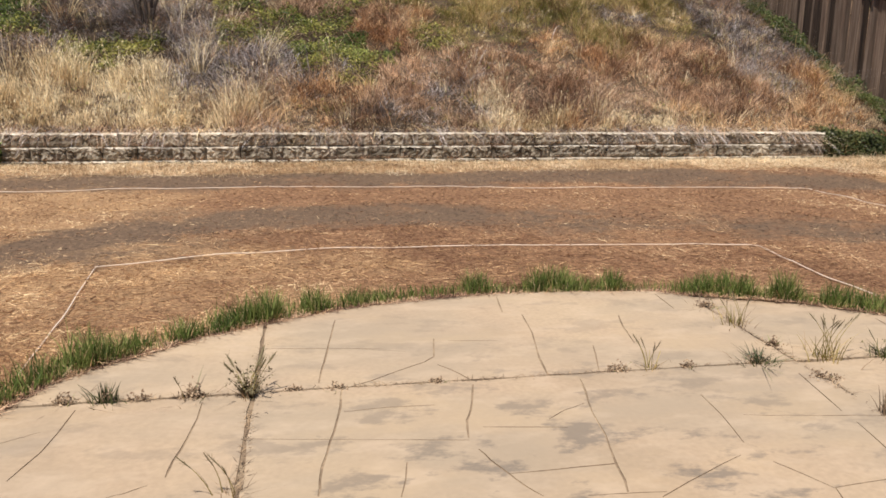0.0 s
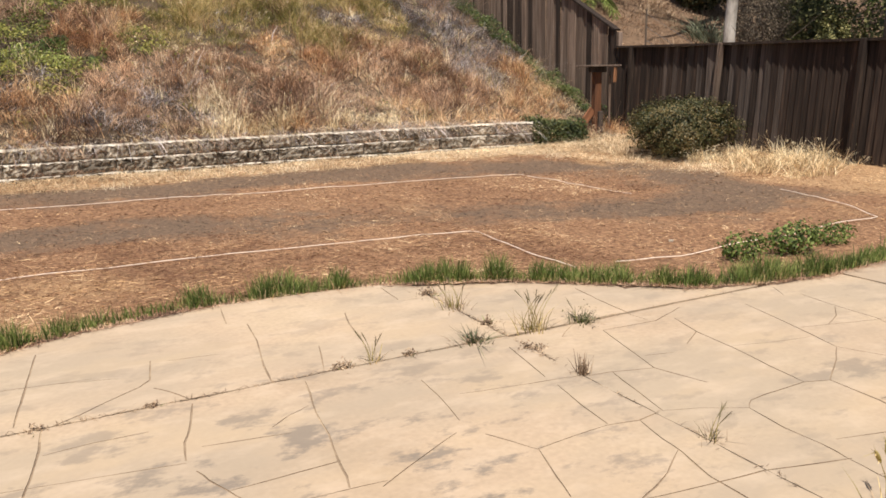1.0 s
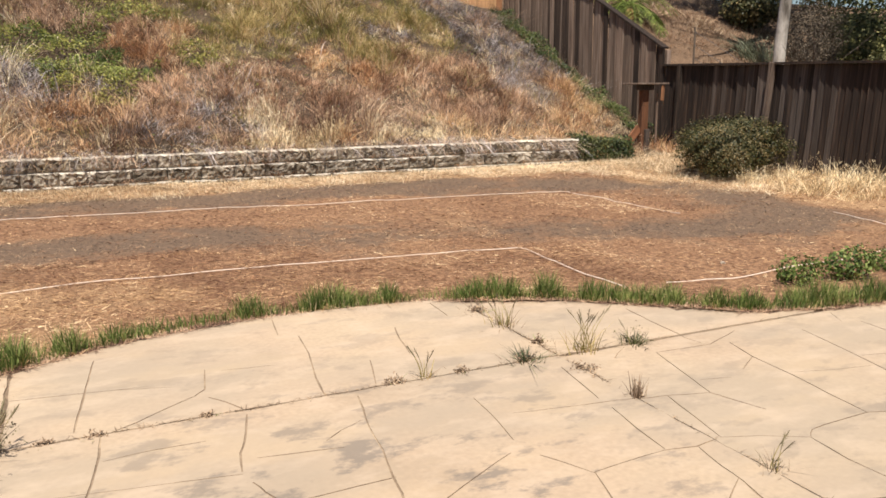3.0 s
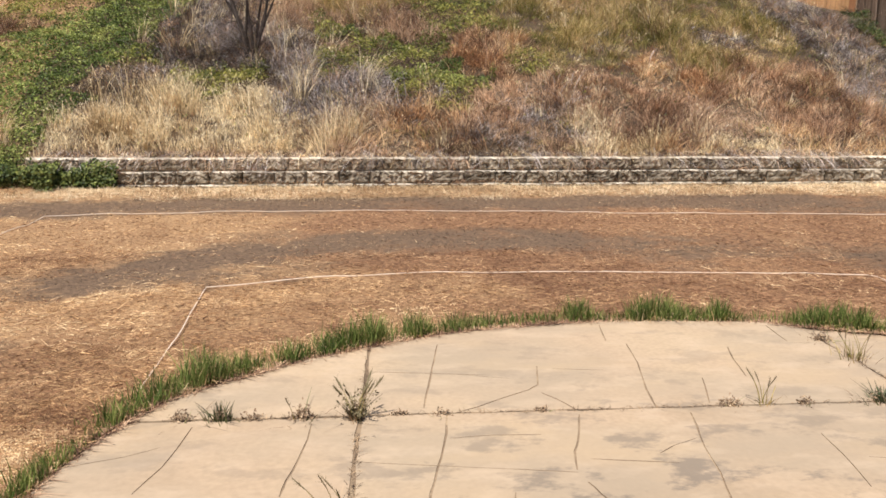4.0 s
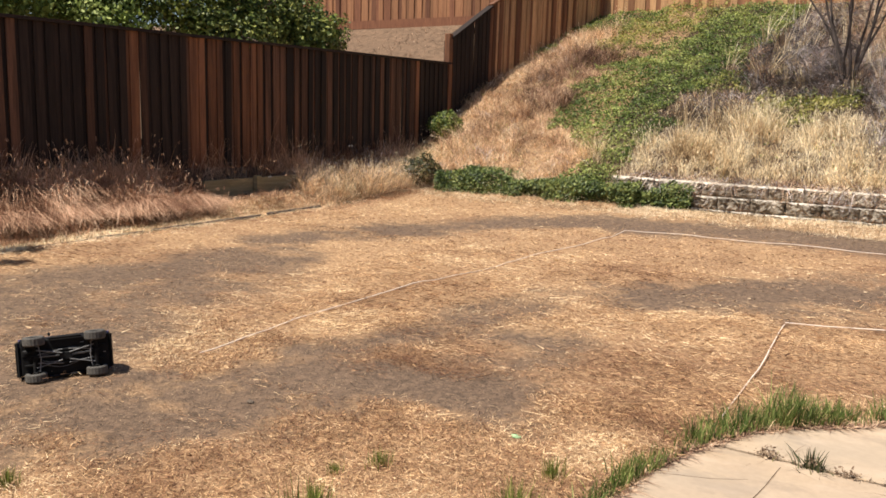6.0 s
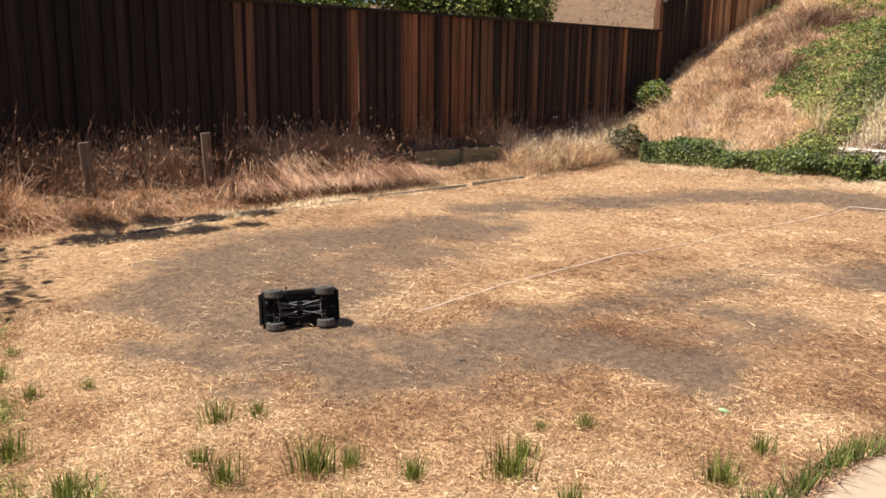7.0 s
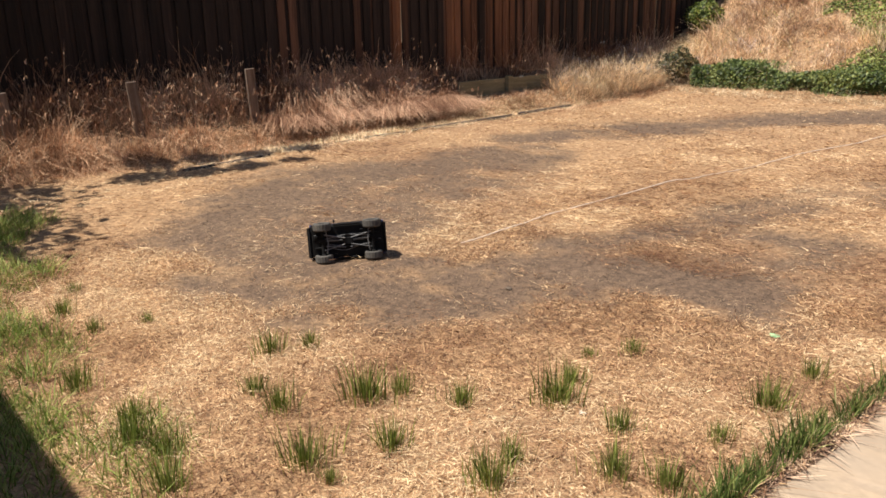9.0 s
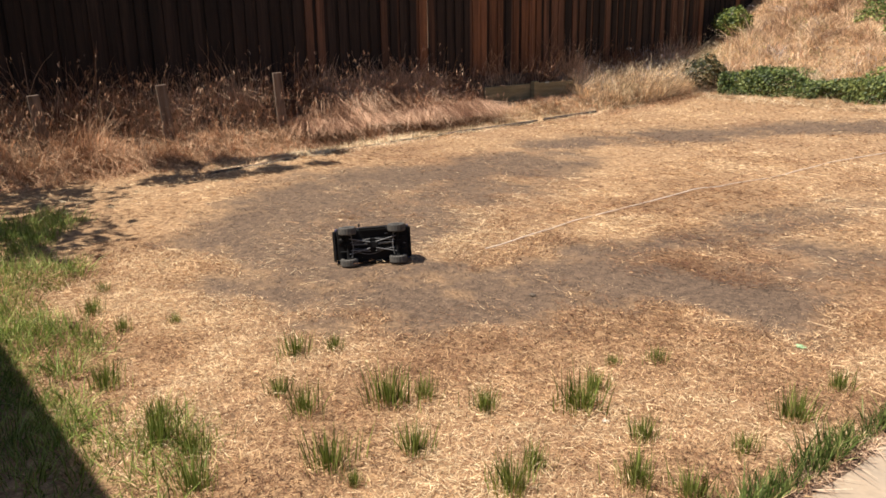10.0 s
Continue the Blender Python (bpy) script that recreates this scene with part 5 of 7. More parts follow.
def left_border():
    """Dry grass between the lawn's edge and the dark fence."""
    x, y = scatter(7000, -8.95, -7.95, -0.6, 12.3)
    trampled = lambda x, y: (np.min([np.abs(y - k) for k in (1.50, 2.60, 3.86)], 0) < 0.16) & (x > -8.60)
    boards = (y > 6.5) & (y < 9.2) & ((x > -8.80) | (RNG.random(len(x)) < 0.6))
    front = -8.25 - 0.22 * sstep(0.9, 1.5, y) - 0.10 * sstep(3.8, 5.0, y)
    keep = ~boards & (RNG.random(len(x)) < 0.6 + 0.6 * wave(x, y, 0.45, 4)) & (RNG.random(len(x)) < 0.04 + sstep(0.0, -0.25, x - front)) & ~trampled(x, y)
    x, y, front = x[keep], y[keep], front[keep]
    h = (0.20 + 0.34 * sstep(0.0, -0.35, x - front)) * np.clip(0.95 + 0.5 * wave(x, y, 0.5, 2), 0.4, 1.5)
    s = clumps(x, y, 24, 0.05, h * 1.12, 0.6, 0.0048, 0.75, 4, (0.15, -0.10))
    t = tips(s, 4)
    stuff("border_grass", [s, heads(t[RNG.random(len(t)) < 0.04], 0.028)], REDGRASS, "reddish dry grass against the fence, bent over", "dry grass", patch=0.22)
    # combed-over swathe
    x, y = scatter(1300, -8.88, -8.34, 4.4, 7.1)
    s = clumps(x, y, 22, 0.05, 0.34 * np.clip(1 + 0.5 * wave(x, y, 0.4, 5), 0.5, 1.5), 0.5, 0.0070, 1.1, 4, (0.9, -0.35))
    stuff("border_grass", [s], REDGRASS, "swept-over rusty dry grass beside the fence", "dry grass", patch=0.2)
    # thin seed stalks standing against the fence
    x, y = scatter(420, -8.88, -8.45, -0.5, 6.6)
    s = clumps(x, y, 4, 0.07, 0.66, 0.45, 0.004, 0.6, 4)
    stuff("seed_grass", [s, heads(tips(s, 4), 0.034, 3)], REDGRASS, "thin dry stalks with drooping seed heads by the fence", "dry grass")
    x, y = scatter(3900, -8.45, -7.62, 0.3, 12.2)
    keep = ~((y > 6.5) & (y < 9.2) & (x < -8.45)) & (RNG.random(len(x)) < 0.7 + 0.6 * wave(x, y, 0.5, 3)) & ~(trampled(x, y) & (x < -8.22) & (RNG.random(len(x)) < 0.8))
    x, y = x[keep], y[keep]
    s = clumps(x, y, 16, 0.05, 0.07 + (0.17 - 0.11 * sstep(4, 6, y) + 0.30 * sstep(2.7, 1.9, y)) * sstep(-7.75, -8.25, x), 0.75, 0.0060, 1.0, 3, (0.3, -0.15))
    stuff("border_straw", [s], BORDERSTRAW, "bleached pinkish bent grass over the lawn's edge", "dry grass", patch=0.18)
    # bright straw lying between the border and the edging
    y = RNG.uniform(3.8, 11.6, 9000)
    x = -7.29 - 0.070 * y - RNG.random(9000) ** 1.3 * (0.26 + 0.22 * sstep(5.5, 7.5, y)) + 0.06 * wave(y, 0 * y, 0.4, 3)
    lying = standing(x, y, RNG.uniform(0.03, 0.10, len(x)), 1.6, RNG.uniform(0.005, 0.009, len(x)), 0.6, 2)
    stuff("border_straw", [lying], OAT, "bright golden straw lying along the lawn's edge", "dry grass", patch=0.16)
    y = RNG.uniform(2.6, 10.6, 800)
    y = y[RNG.random(800) < 0.55 + 0.7 * wave(y, 0 * y, 0.35, 2)]
    x = -7.16 - 0.085 * y - 0.05 + RNG.normal(0, 0.03, len(y))
    stuff("border_straw", [clumps(x, y, 14, 0.04, 0.105, 0.8, 0.006, 1.0, 3, (0.8, -0.2))], PINKSTRAW, "bleached straw hanging over the edging boards", "dry grass", patch=0.2)
    x, y = scatter(90, -8.85, -8.35, 9.0, 11.6)
    s = clumps(x, y, 14, 0.09, 0.50, 1.2, 0.006, 0.4)
    t = tips(s, 3)
    stuff("dead_weeds", [s, heads(t[RNG.random(len(t)) < 0.15], 0.03, 3)], TWIG, "tall dead twiggy weeds by the fence corner", "dead brush")
    x, y = scatter(520, -8.62, -8.05, 8.95, 11.6)
    stuff("border_grass", [clumps(x, y, 18, 0.06, 0.40 * np.clip(1 + 0.6 * wave(x, y, 0.5, 3), 0.4, 1.6), 0.7, 0.0075, 0.6)], PINKSTRAW, "golden tangled dry grass by the fence corner", "dry grass", patch=0.2)
    x, y = scatter(2600, -8.6, -8.0, 9.3, 12.2)
    s = standing(x, y, RNG.uniform(0.15, 0.45, len(x)), 0.5, RNG.uniform(0.005, 0.009, len(x)), 0.5, 3)
    stuff("border_oats", [s, heads(tips(s, 3)[::3], 0.024)], OAT, "pale dry oats by the fence corner", "dry grass")
    x, y = scatter(620, 8.9, 10.5, 5.0, 9.0)
    keep = RNG.random(len(x)) < sstep(8.9, 9.5, x + 0.25 * wave(x, y, 0.5, 3)) * sstep(6.5, 7.3, y) * (0.8 + 0.5 * wave(x, y, 0.5, 2))
    x, y = x[keep], y[keep]
    s = clumps(x, y, 16, 0.06, (0.20 + 0.17 * sstep(9.0, 9.8, x)) * np.clip(1 + 0.6 * wave(x, y, 0.45, 6), 0.4, 1.6), 0.6, 0.0075, 0.5)
    stuff("border_oats", [s, heads(tips(s, 3)[::3], 0.026)], OAT, "pale dry oats at the foot of the brown fence", "dry grass", patch=0.14)
    x, y = scatter(11000, 8.8, 11.0, 9.2, 14.2)
    stuff("border_straw", [standing(x, y, RNG.uniform(0.05, 0.2, len(x)), 0.9, RNG.uniform(0.005, 0.009, len(x)), 0.6, 2)], WALLSTRAW, "short dry grass in the fence corner", "dry grass")


left_border()


def fringe():
    """Uncut green grass along the patio's edge."""
    t = RNG.uniform(0, 1, 32000)
    along = np.concatenate([[-1.14, -1.14], EDGE_X]), np.concatenate([[0.5, 2.0], EDGE_Y])
    run = np.concatenate([[0], np.cumsum(np.hypot(np.diff(along[0]), np.diff(along[1])))])
    s = t * run[-1]
    x, y = np.interp(s, run, along[0]), np.interp(s, run, along[1])
    dx, dy = np.interp(s + 0.05, run, along[0]) - np.interp(s - 0.05, run, along[0]), np.interp(s + 0.05, run, along[1]) - np.interp(s - 0.05, run, along[1])
    ln = np.hypot(dx, dy) + 1e-6
    thin = sstep(2.2, 3.6, s)
    out = np.abs(RNG.normal(0.07, 0.065, len(s))) * (0.45 + 0.55 * thin)
    x, y = x - dy / ln * out, y + dx / ln * out
    clump = 1.2 * wave(s, 0 * s, 0.13, 1) + 0.55 * wave(s, out, 0.5, 2)
    keep = RNG.random(len(s)) < np.clip(0.74 + 0.55 * clump, 0.24, 1) * (0.5 + 0.5 * thin)
    x, y, clump = x[keep], y[keep], clump[keep]
    h = RNG.uniform(0.05, 0.15, len(x)) * (1 + 0.5 * np.clip(clump, -0.7, 1.0)) * (0.72 + 0.28 * thin[keep])
    stuff("grass_fringe", [standing(x, y, h, 0.15, RNG.uniform(0.0035, 0.0075, len(x)), 0.4, 3)], GRASS, "uncut green grass growing along the patio edge", "grass")
    k = RNG.random(len(x)) < 0.32
    stuff("dead_fringe", [standing(x[k], y[k], h[k] * 0.75, 0.5, np.full(k.sum(), 0.0036), 0.6, 2)], STRAW, "dead straw among the edge grass", "dry grass")
    # a rim of dead grass and soil crumbs against the concrete
    s = RNG.uniform(0, run[-1], 21000)
    x, y = np.interp(s, run, along[0]), np.interp(s, run, along[1])
    dx, dy = np.interp(s + 0.05, run, along[0]) - np.interp(s - 0.05, run, along[0]), np.interp(s + 0.05, run, along[1]) - np.interp(s - 0.05, run, along[1])
    ln, out = np.hypot(dx, dy) + 1e-6, RNG.normal(0.010, 0.020, len(s)) * (1 + 0.6 * wave(s, 0 * s, 0.3, 5))
    x, y = x - dy / ln * out, y + dx / ln * out
    rim = standing(x, y, RNG.uniform(0.010, 0.030, len(x)), 1.3, RNG.uniform(0.004, 0.009, len(x)), 0.5, 1, 0.012)
    stuff("rim_straw", [rim], BROWNTWIG, "dead brown grass matted against the patio edge", "dry grass", patch=0.02)
    # litter in the joints
    bits = []
    for x0, y0, x1, y1, n in ((-0.04, 1.2, 0.05, 4.4, 1300), (-1.05, 3.448, 3.4, 3.448, 1500), (2.603, 2.85, 2.655, 4.7, 1200), (2.551, 1.0, 2.603, 2.85, 160), (3.4, 3.448, 8.0, 3.448, 300)):
        t = RNG.random(n)
        t = t[RNG.random(n) < 0.45 + 0.7 * wave(t * 9, 0 * t, 0.7, 3)]
        bx, by = x0 + (x1 - x0) * t + RNG.normal(0, 0.009, len(t)), y0 + (y1 - y0) * t + RNG.normal(0, 0.009, len(t))
        a, q = RNG.uniform(0, 2 * np.pi, len(t)), RNG.uniform(0.008, 0.04, len(t))
        grow = np.stack([np.cos(a), np.sin(a), np.abs(RNG.normal(0, 0.5, len(t)))], 1) * q[:, None]
        bits.append(ribbons(np.stack([bx, by, np.full(len(t), 0.003)], 1), grow, grow * [0.2, 0.2, -0.5], RNG.uniform(0.002, 0.005, len(t)), 2))
    stuff("joint_litter", bits, CRUMB, "dry brown litter caught in the patio joints", "litter", patch=0.02)
    # green grass in the shaded corner of the lawn
    x, y = scatter(2400, -6.6, -1.9, 0.15, 1.45)
    rim = np.where(x < -3.4, 0.56 - 0.24 * (x + 3.6), 0.42) + 0.16 * wave(x, y, 0.4, 3)
    keep = (y < rim) | (np.hypot((x + 2.66) / 0.28, (y - 0.60) / 0.13) < 1 + 0.5 * wave(x, y, 0.2, 2))
    keep &= RNG.random(len(x)) < np.where(y < 0.45, 0.95, 0.72) + 0.6 * wave(x, y, 0.3, 5)
    s = clumps(x[keep], y[keep], 20, 0.04, 0.10, 0.45, 0.0050, 0.4, 2)
    stuff("shade_grass", [s], FRESH, "green grass in the shade of the house", "grass")


fringe()


# ---- tufts and weeds ----
def tuft_mesh(name, n, h, spread, mat, seed, lean=0.35, width=0.006):
    rng = np.random.default_rng(seed)
    a, r = rng.uniform(0, 2 * np.pi, n), np.abs(rng.normal(0, spread, n))
    base = np.stack([np.cos(a) * r, np.sin(a) * r, np.full(n, -0.01)], 1)
    hh = h * rng.uniform(0.45, 1.1, n)
    out = np.stack([np.cos(a), np.sin(a), 0 * a], 1) + rng.normal(0, 0.5, (n, 3)) * [1, 1, 0]
    k = np.abs(rng.normal(lean, lean * 0.6, n))[:, None]
    grow = np.stack([0 * hh, 0 * hh, hh], 1) + out * k * hh[:, None] * 0.6
    bend = out * k * hh[:, None] * 0.7 - np.stack([0 * hh, 0 * hh, hh * 0.2 * k[:, 0]], 1)
    return ribbons(base, grow, bend, rng.uniform(0.6, 1.2, n) * width, 3)


def place(ob, x, y, turn=0.0, scale=1.0):
    ob.location, ob.rotation_euler, ob.scale = (x, y, 0.0 if on_patio(np.array(x), np.array(y)) else gz1(x, y)), (0, 0, turn), (scale,) * 3
    return ob


TUFTS = [(-3.01, 1.31, 1.0), (-2.95, 1.46, 0.7), (-2.71, 1.08, 0.8), (-2.52, 1.08, 1.05), (-2.40, 1.36, 1.4), (-2.36, 1.50, 0.8), (-2.14, 1.60, 0.9), (-1.91, 1.87, 1.35),
         (-1.98, 2.02, 0.8), (-1.63, 1.86, 0.85), (-2.15, 0.96, 1.2), (-2.06, 1.23, 1.05), (-1.69, 1.32, 1.15), (-1.73, 1.46, 0.8), (-1.47, 1.63, 1.05), (-2.00, 2.42, 0.7),
         (-2.10, 2.26, 0.5), (-1.38, 2.38, 1.15), (-1.40, 2.73, 0.8), (-3.20, 0.59, 1.1), (-3.75, 1.07, 0.5), (-3.80, 0.84, 0.7), (-4.12, 0.80, 0.9), (-2.65, 0.60, 1.2),
         (-2.50, 0.66, 1.0), (-2.30, 0.58, 1.1), (-2.80, 0.66, 0.9), (-1.33, 1.71, 1.0), (-2.02, 0.97, 0.5), (-4.45, 0.95, 0.6), (-1.37, 2.05, 0.7)]
tuft_shapes = [soup("grass_tuft", *tuft_mesh("grass_tuft", 130, 0.115, 0.033, TUFTGREEN, s, 0.13, 0.0040), TUFTGREEN) for s in range(5)]
dead_shapes = [soup("dry_tuft", *tuft_mesh("dry_tuft", 60, 0.055, 0.034, STRAW, s + 30, 0.5, 0.0036), STRAW) for s in range(5)]
rng = np.random.default_rng(21)
for k, (x, y, s) in enumerate(TUFTS):
    ob = tagged(new("grass_tuft", tuft_shapes[k % 5]), "green grass tuft standing in the dry lawn", "grass tuft", "tufts in the lawn")
    place(ob, x, y, rng.uniform(0, 6.28), s * 1.05)
    part("dry_tuft", dead_shapes[k % 5], None, ob, "dry straw at the foot of the tuft")


def weed(label, x, y, green, dry, h, spread, seeds=0, lean=0.35, seed=0, green_mat=GRASS, head_mat=OAT, leafy=0, crumbs=0, blade=0.006, fat=1.0):
    """A weed in a joint: green blades, dry blades, and seed heads on stalks."""
    thing = tagged(empty("weed", (x, y, -0.005)), label, "weed", "weeds in the patio joints")
    if green:
        part("foliage", soup("foliage", *tuft_mesh("foliage", green, h, spread, green_mat, seed, lean, blade), green_mat), None, thing)
    if leafy:
        v = tuft_mesh("leaf", 40, h * 1.1, spread, green_mat, seed + 5, lean)[0]
        r = np.random.default_rng(seed + 6)
        at = v[r.integers(0, len(v), leafy)] + r.normal(0, 0.003, (leafy, 3)) + [0, 0, 0.008]
        tagged(part("foliage", soup("foliage", *leaves(at, r.normal(0, 0.6, at.shape) + [0, 0, 0.7], r.uniform(0.005, 0.011, leafy), 1.8), HEDGE if green_mat is DARKGRASS else SEEDTAN, 3), None, thing), "small olive leaves", kind="stuff")
    if crumbs:
        r = np.random.default_rng(seed + 7)
        crumbs = int(crumbs * 1.6)
        at = r.normal(0, 1, (crumbs, 3)) * [spread * 0.62, spread * 0.32, h * 0.26]
        at[:, 2] = np.abs(at[:, 2]) * np.clip(1.3 - np.abs(at[:, 0]) / spread * 0.6, 0.1, 1.3) + 0.004
        tagged(part("dead_leaves", soup("dead_leaves", *leaves(at, r.normal(0, 0.7, at.shape) + [0, -0.3, 0.5], r.uniform(0.004, 0.010, crumbs), 2.2), DEADWEED, 3), None, thing, "shrivelled brown leaves"), "shrivelled brown leaves", kind="stuff")
    if dry:
        part("dead_foliage", soup("dead_foliage", *tuft_mesh("dead_foliage", dry, h * 0.7, spread * 1.3, DEADWEED, seed + 1, lean * 1.3, 0.0045), DEADWEED), None, thing, "dead brown growth")
    r = np.random.default_rng(seed + 2)
    for _ in range(seeds):
        a, k = r.uniform(0, 6.28), abs(r.normal(0.18, 0.1))
        d, q = np.array([math.cos(a) * k, math.sin(a) * k, 1.0]), [np.array([*r.normal(0, spread * 0.6, 2), -0.01])]
        for j in range(4):
            q.append(q[-1] + d * h * 0.32 * r.uniform(0.8, 1.15))
            d = d + [math.cos(a) * 0.10, math.sin(a) * 0.10, -0.04]
        stalk = part("stalk", soup("stalk", *tube(q, [0.0019, 0.0018, 0.0016, 0.0014, 0.001], 5), OLIVE), None, thing)
        d /= np.linalg.norm(d)
        spike = tube([q[-1] + d * t for t in (-0.006, 0.01, 0.03, 0.05, 0.066)], [0.001, 0.0019 * fat, 0.0022 * fat, 0.0017 * fat, 0.0006], 6)
        at = r.uniform(0, 0.055, 26)
        b = q[-1] + d * at[:, None]
        g = d * 0.017 + r.normal(0, 0.0055 + 0.0015 * fat, (26, 3))
        bristle = ribbons(b, g, g * 0.1 + [0, 0, -0.002], r.uniform(0.001, 0.0024, 26) * (0.5 + 0.5 * fat), 1)
        part("seed_head", soup("seed_head", *joined([spike, bristle]), head_mat), None, stalk, "bristly oat-like seed head")
    return thing


weed("bushy green and brown weed in a joint crossing", 0.0, 3.41, 34, 24, 0.13, 0.020, 9, 0.42, 1, SEEDTAN, SEEDTAN, 420, 120, 0.009, 2.0)
weed("dry broken weed stalks in a joint", -0.03, 2.58, 0, 26, 0.11, 0.03, 4, 0.4, 4, GRASS, SEEDTAN)
weed("spiky green weed in a joint", -0.58, 3.445, 70, 24, 0.105, 0.032, 0, 0.42, 7, DARKGRASS, OAT, 0, 60, 0.0075)
weed("small brown weed in a joint", -0.75, 3.46, 4, 20, 0.07, 0.045, 0, 0.9, 10, crumbs=130)
weed("small brown weed in a joint", -0.23, 3.445, 4, 16, 0.085, 0.040, 1, 0.7, 13, DARKGRASS, SEEDTAN, crumbs=200)
weed("small brown weed in a joint", -0.45, 3.445, 2, 14, 0.055, 0.04, 0, 0.9, 16, crumbs=70)
weed("tall green weeds with seed heads beside a joint", 2.80, 3.46, 26, 24, 0.16, 0.05, 12, 0.28, 19, OLIVE, SEEDTAN)
weed("low spiky green weed", 3.12, 3.45, 110, 30, 0.075, 0.045, 1, 0.5, 22, DULLIVY, SEEDTAN, 120)
weed("green weed in a joint", 2.645, 4.06, 30, 50, 0.12, 0.05, 6, 0.35, 25, OLIVE, SEEDTAN)
weed("brown weed in a joint", 2.65, 4.40, 4, 40, 0.10, 0.05, 0, 0.7, 28, crumbs=130)
weed("brown weed sprig in a joint", 2.61, 2.80, 30, 40, 0.125, 0.016, 0, 0.17, 31, DEADWEED, DEADWEED, crumbs=40)
weed("small brown weed in a joint", 2.64, 3.68, 5, 20, 0.07, 0.03, 0, 0.6, 34, crumbs=110)
weed("small brown weed in a joint", 2.625, 3.22, 3, 10, 0.035, 0.06, 0, 1.0, 35, crumbs=120)
weed("flattened spiky green weed in a joint", 2.42, 3.45, 90, 30, 0.095, 0.050, 0, 0.55, 37, DARKGRASS, OAT, 0, 60, 0.0075)
weed("small brown weed in a joint", 2.05, 3.45, 4, 16, 0.06, 0.03, 0, 0.5, 40, crumbs=80)
weed("upright weed with thin stalks in a joint", 1.85, 3.45, 8, 14, 0.105, 0.03, 5, 0.25, 43, OLIVE, SEEDTAN)
weed("small brown weed in a joint", 1.70, 3.455, 6, 16, 0.06, 0.05, 0, 0.7, 46, crumbs=110)
weed("brown weed sprig in a joint", 2.59, 2.01, 14, 20, 0.085, 0.02, 3, 0.35, 49, SEEDTAN, SEEDTAN)
weed("low green weed with seed stalks on the concrete", 5.06, 2.65, 120, 14, 0.075, 0.05, 5, 0.55, 52, DARKGRASS, SEEDTAN, 420, 40, 0.007, 2.2)
weed("yellow-green oat weed with heavy seed heads", 2.66, 1.33, 14, 8, 0.16, 0.05, 7, 0.4, 55, OLIVE, OLIVE, fat=3.4)
weed("yellow-green oat weed with heavy seed heads", 2.88, 1.18, 14, 6, 0.16, 0.05, 6, 0.4, 58, OLIVE, OLIVE, fat=3.4)
weed("small green seedling in a joint", 0.19, 3.445, 6, 8, 0.04, 0.03, 0, 0.8, 61, crumbs=60)
weed("small dry seedling in a joint", 0.38, 3.445, 3, 8, 0.04, 0.04, 0, 0.9, 62, crumbs=60)
weed("small dry seedling in a joint", 0.82, 3.445, 3, 8, 0.04, 0.03, 0, 0.8, 64, crumbs=70)
weed("small dry seedling on the concrete", 6.9, 3.15, 6, 16, 0.06, 0.04, 0, 0.8, 67)


# ---- litter in the lawn ----
def scrap(label, x, y, size, mat, seed):
    r = np.random.default_rng(seed)
    bm = bmesh.new()
    bmesh.ops.create_icosphere(bm, subdivisions=2, radius=size)
    for v in bm.verts:
        v.co = Vector((v.co.x * (1 + r.normal(0, 0.15)), v.co.y * 0.7 * (1 + r.normal(0, 0.15)), v.co.z * 0.35 + r.normal(0, size * 0.08)))
    ob = part("litter_scrap", bm, mat, None)
    tagged(ob, label, "litter")
    ob.location = (x, y, gz1(x, y) + size * 0.3)


scrap("crumpled pale green scrap on the dry lawn", -1.716, 3.025, 0.022, MINT, 1)
scrap("small white scrap on the dry lawn", -1.79, 1.86, 0.016, PALE, 2)
scrap("dark clod of soil on the track", -2.92, 2.61, 0.02, BARK, 3)
scrap("pale stone at the patio edge grass", 5.05, 4.75, 0.024, PALE, 4)


# ---- race track twine ----
def rope(label, pts):
    p = np.array(pts, float)
    run = np.concatenate([[0], np.cumsum(np.hypot(*np.diff(p, axis=0).T))])
    s = np.linspace(0, run[-1], int(run[-1] / 0.12) + 2)
    x, y = np.interp(s, run, p[:, 0]), np.interp(s, run, p[:, 1])
    x, y = x + 0.012 * wave(s, 0 * s, 0.7, 1), y + 0.012 * wave(s, 0 * s, 0.6, 2)
    z = ground_z(x, y) + 0.015 + 0.010 * wave(s, 0 * s, 0.5, 3)
    v, f = tube(np.stack([x, y, z], 1), 0.0040, 6)
    tagged(new("twine", soup("twine", v, f, ROPE)), label, "twine", "twine marking the track")


rope("pale pinkish twine stretched low along the far lane", [(6.55, 6.90), (6.49, 7.88), (6.55, 9.10), (4.88, 9.23), (2.12, 9.55), (0.15, 9.70), (-1.75, 9.68), (-2.30, 9.64), (-3.68, 9.58), (-3.66, 8.2), (-3.72, 6.9), (-3.84, 5.30), (-3.77, 3.75), (-3.71, 2.98)])
rope("pale pinkish twine round the near lane", [(-1.03, 3.80), (-1.05, 4.60), (-1.09, 5.09), (-1.15, 5.93), (-0.65, 6.08), (-0.07, 6.21), (0.67, 6.29), (1.50, 6.29), (2.20, 6.26), (3.10, 6.16), (3.97, 6.01), (3.87, 5.26), (3.83, 4.81), (3.82, 4.41)])
rope("pale twine marking the outer turn", [(8.16, 6.23), (7.64, 4.96), (7.36, 4.51), (5.87, 4.39), (5.00, 4.34), (4.17, 4.39)])


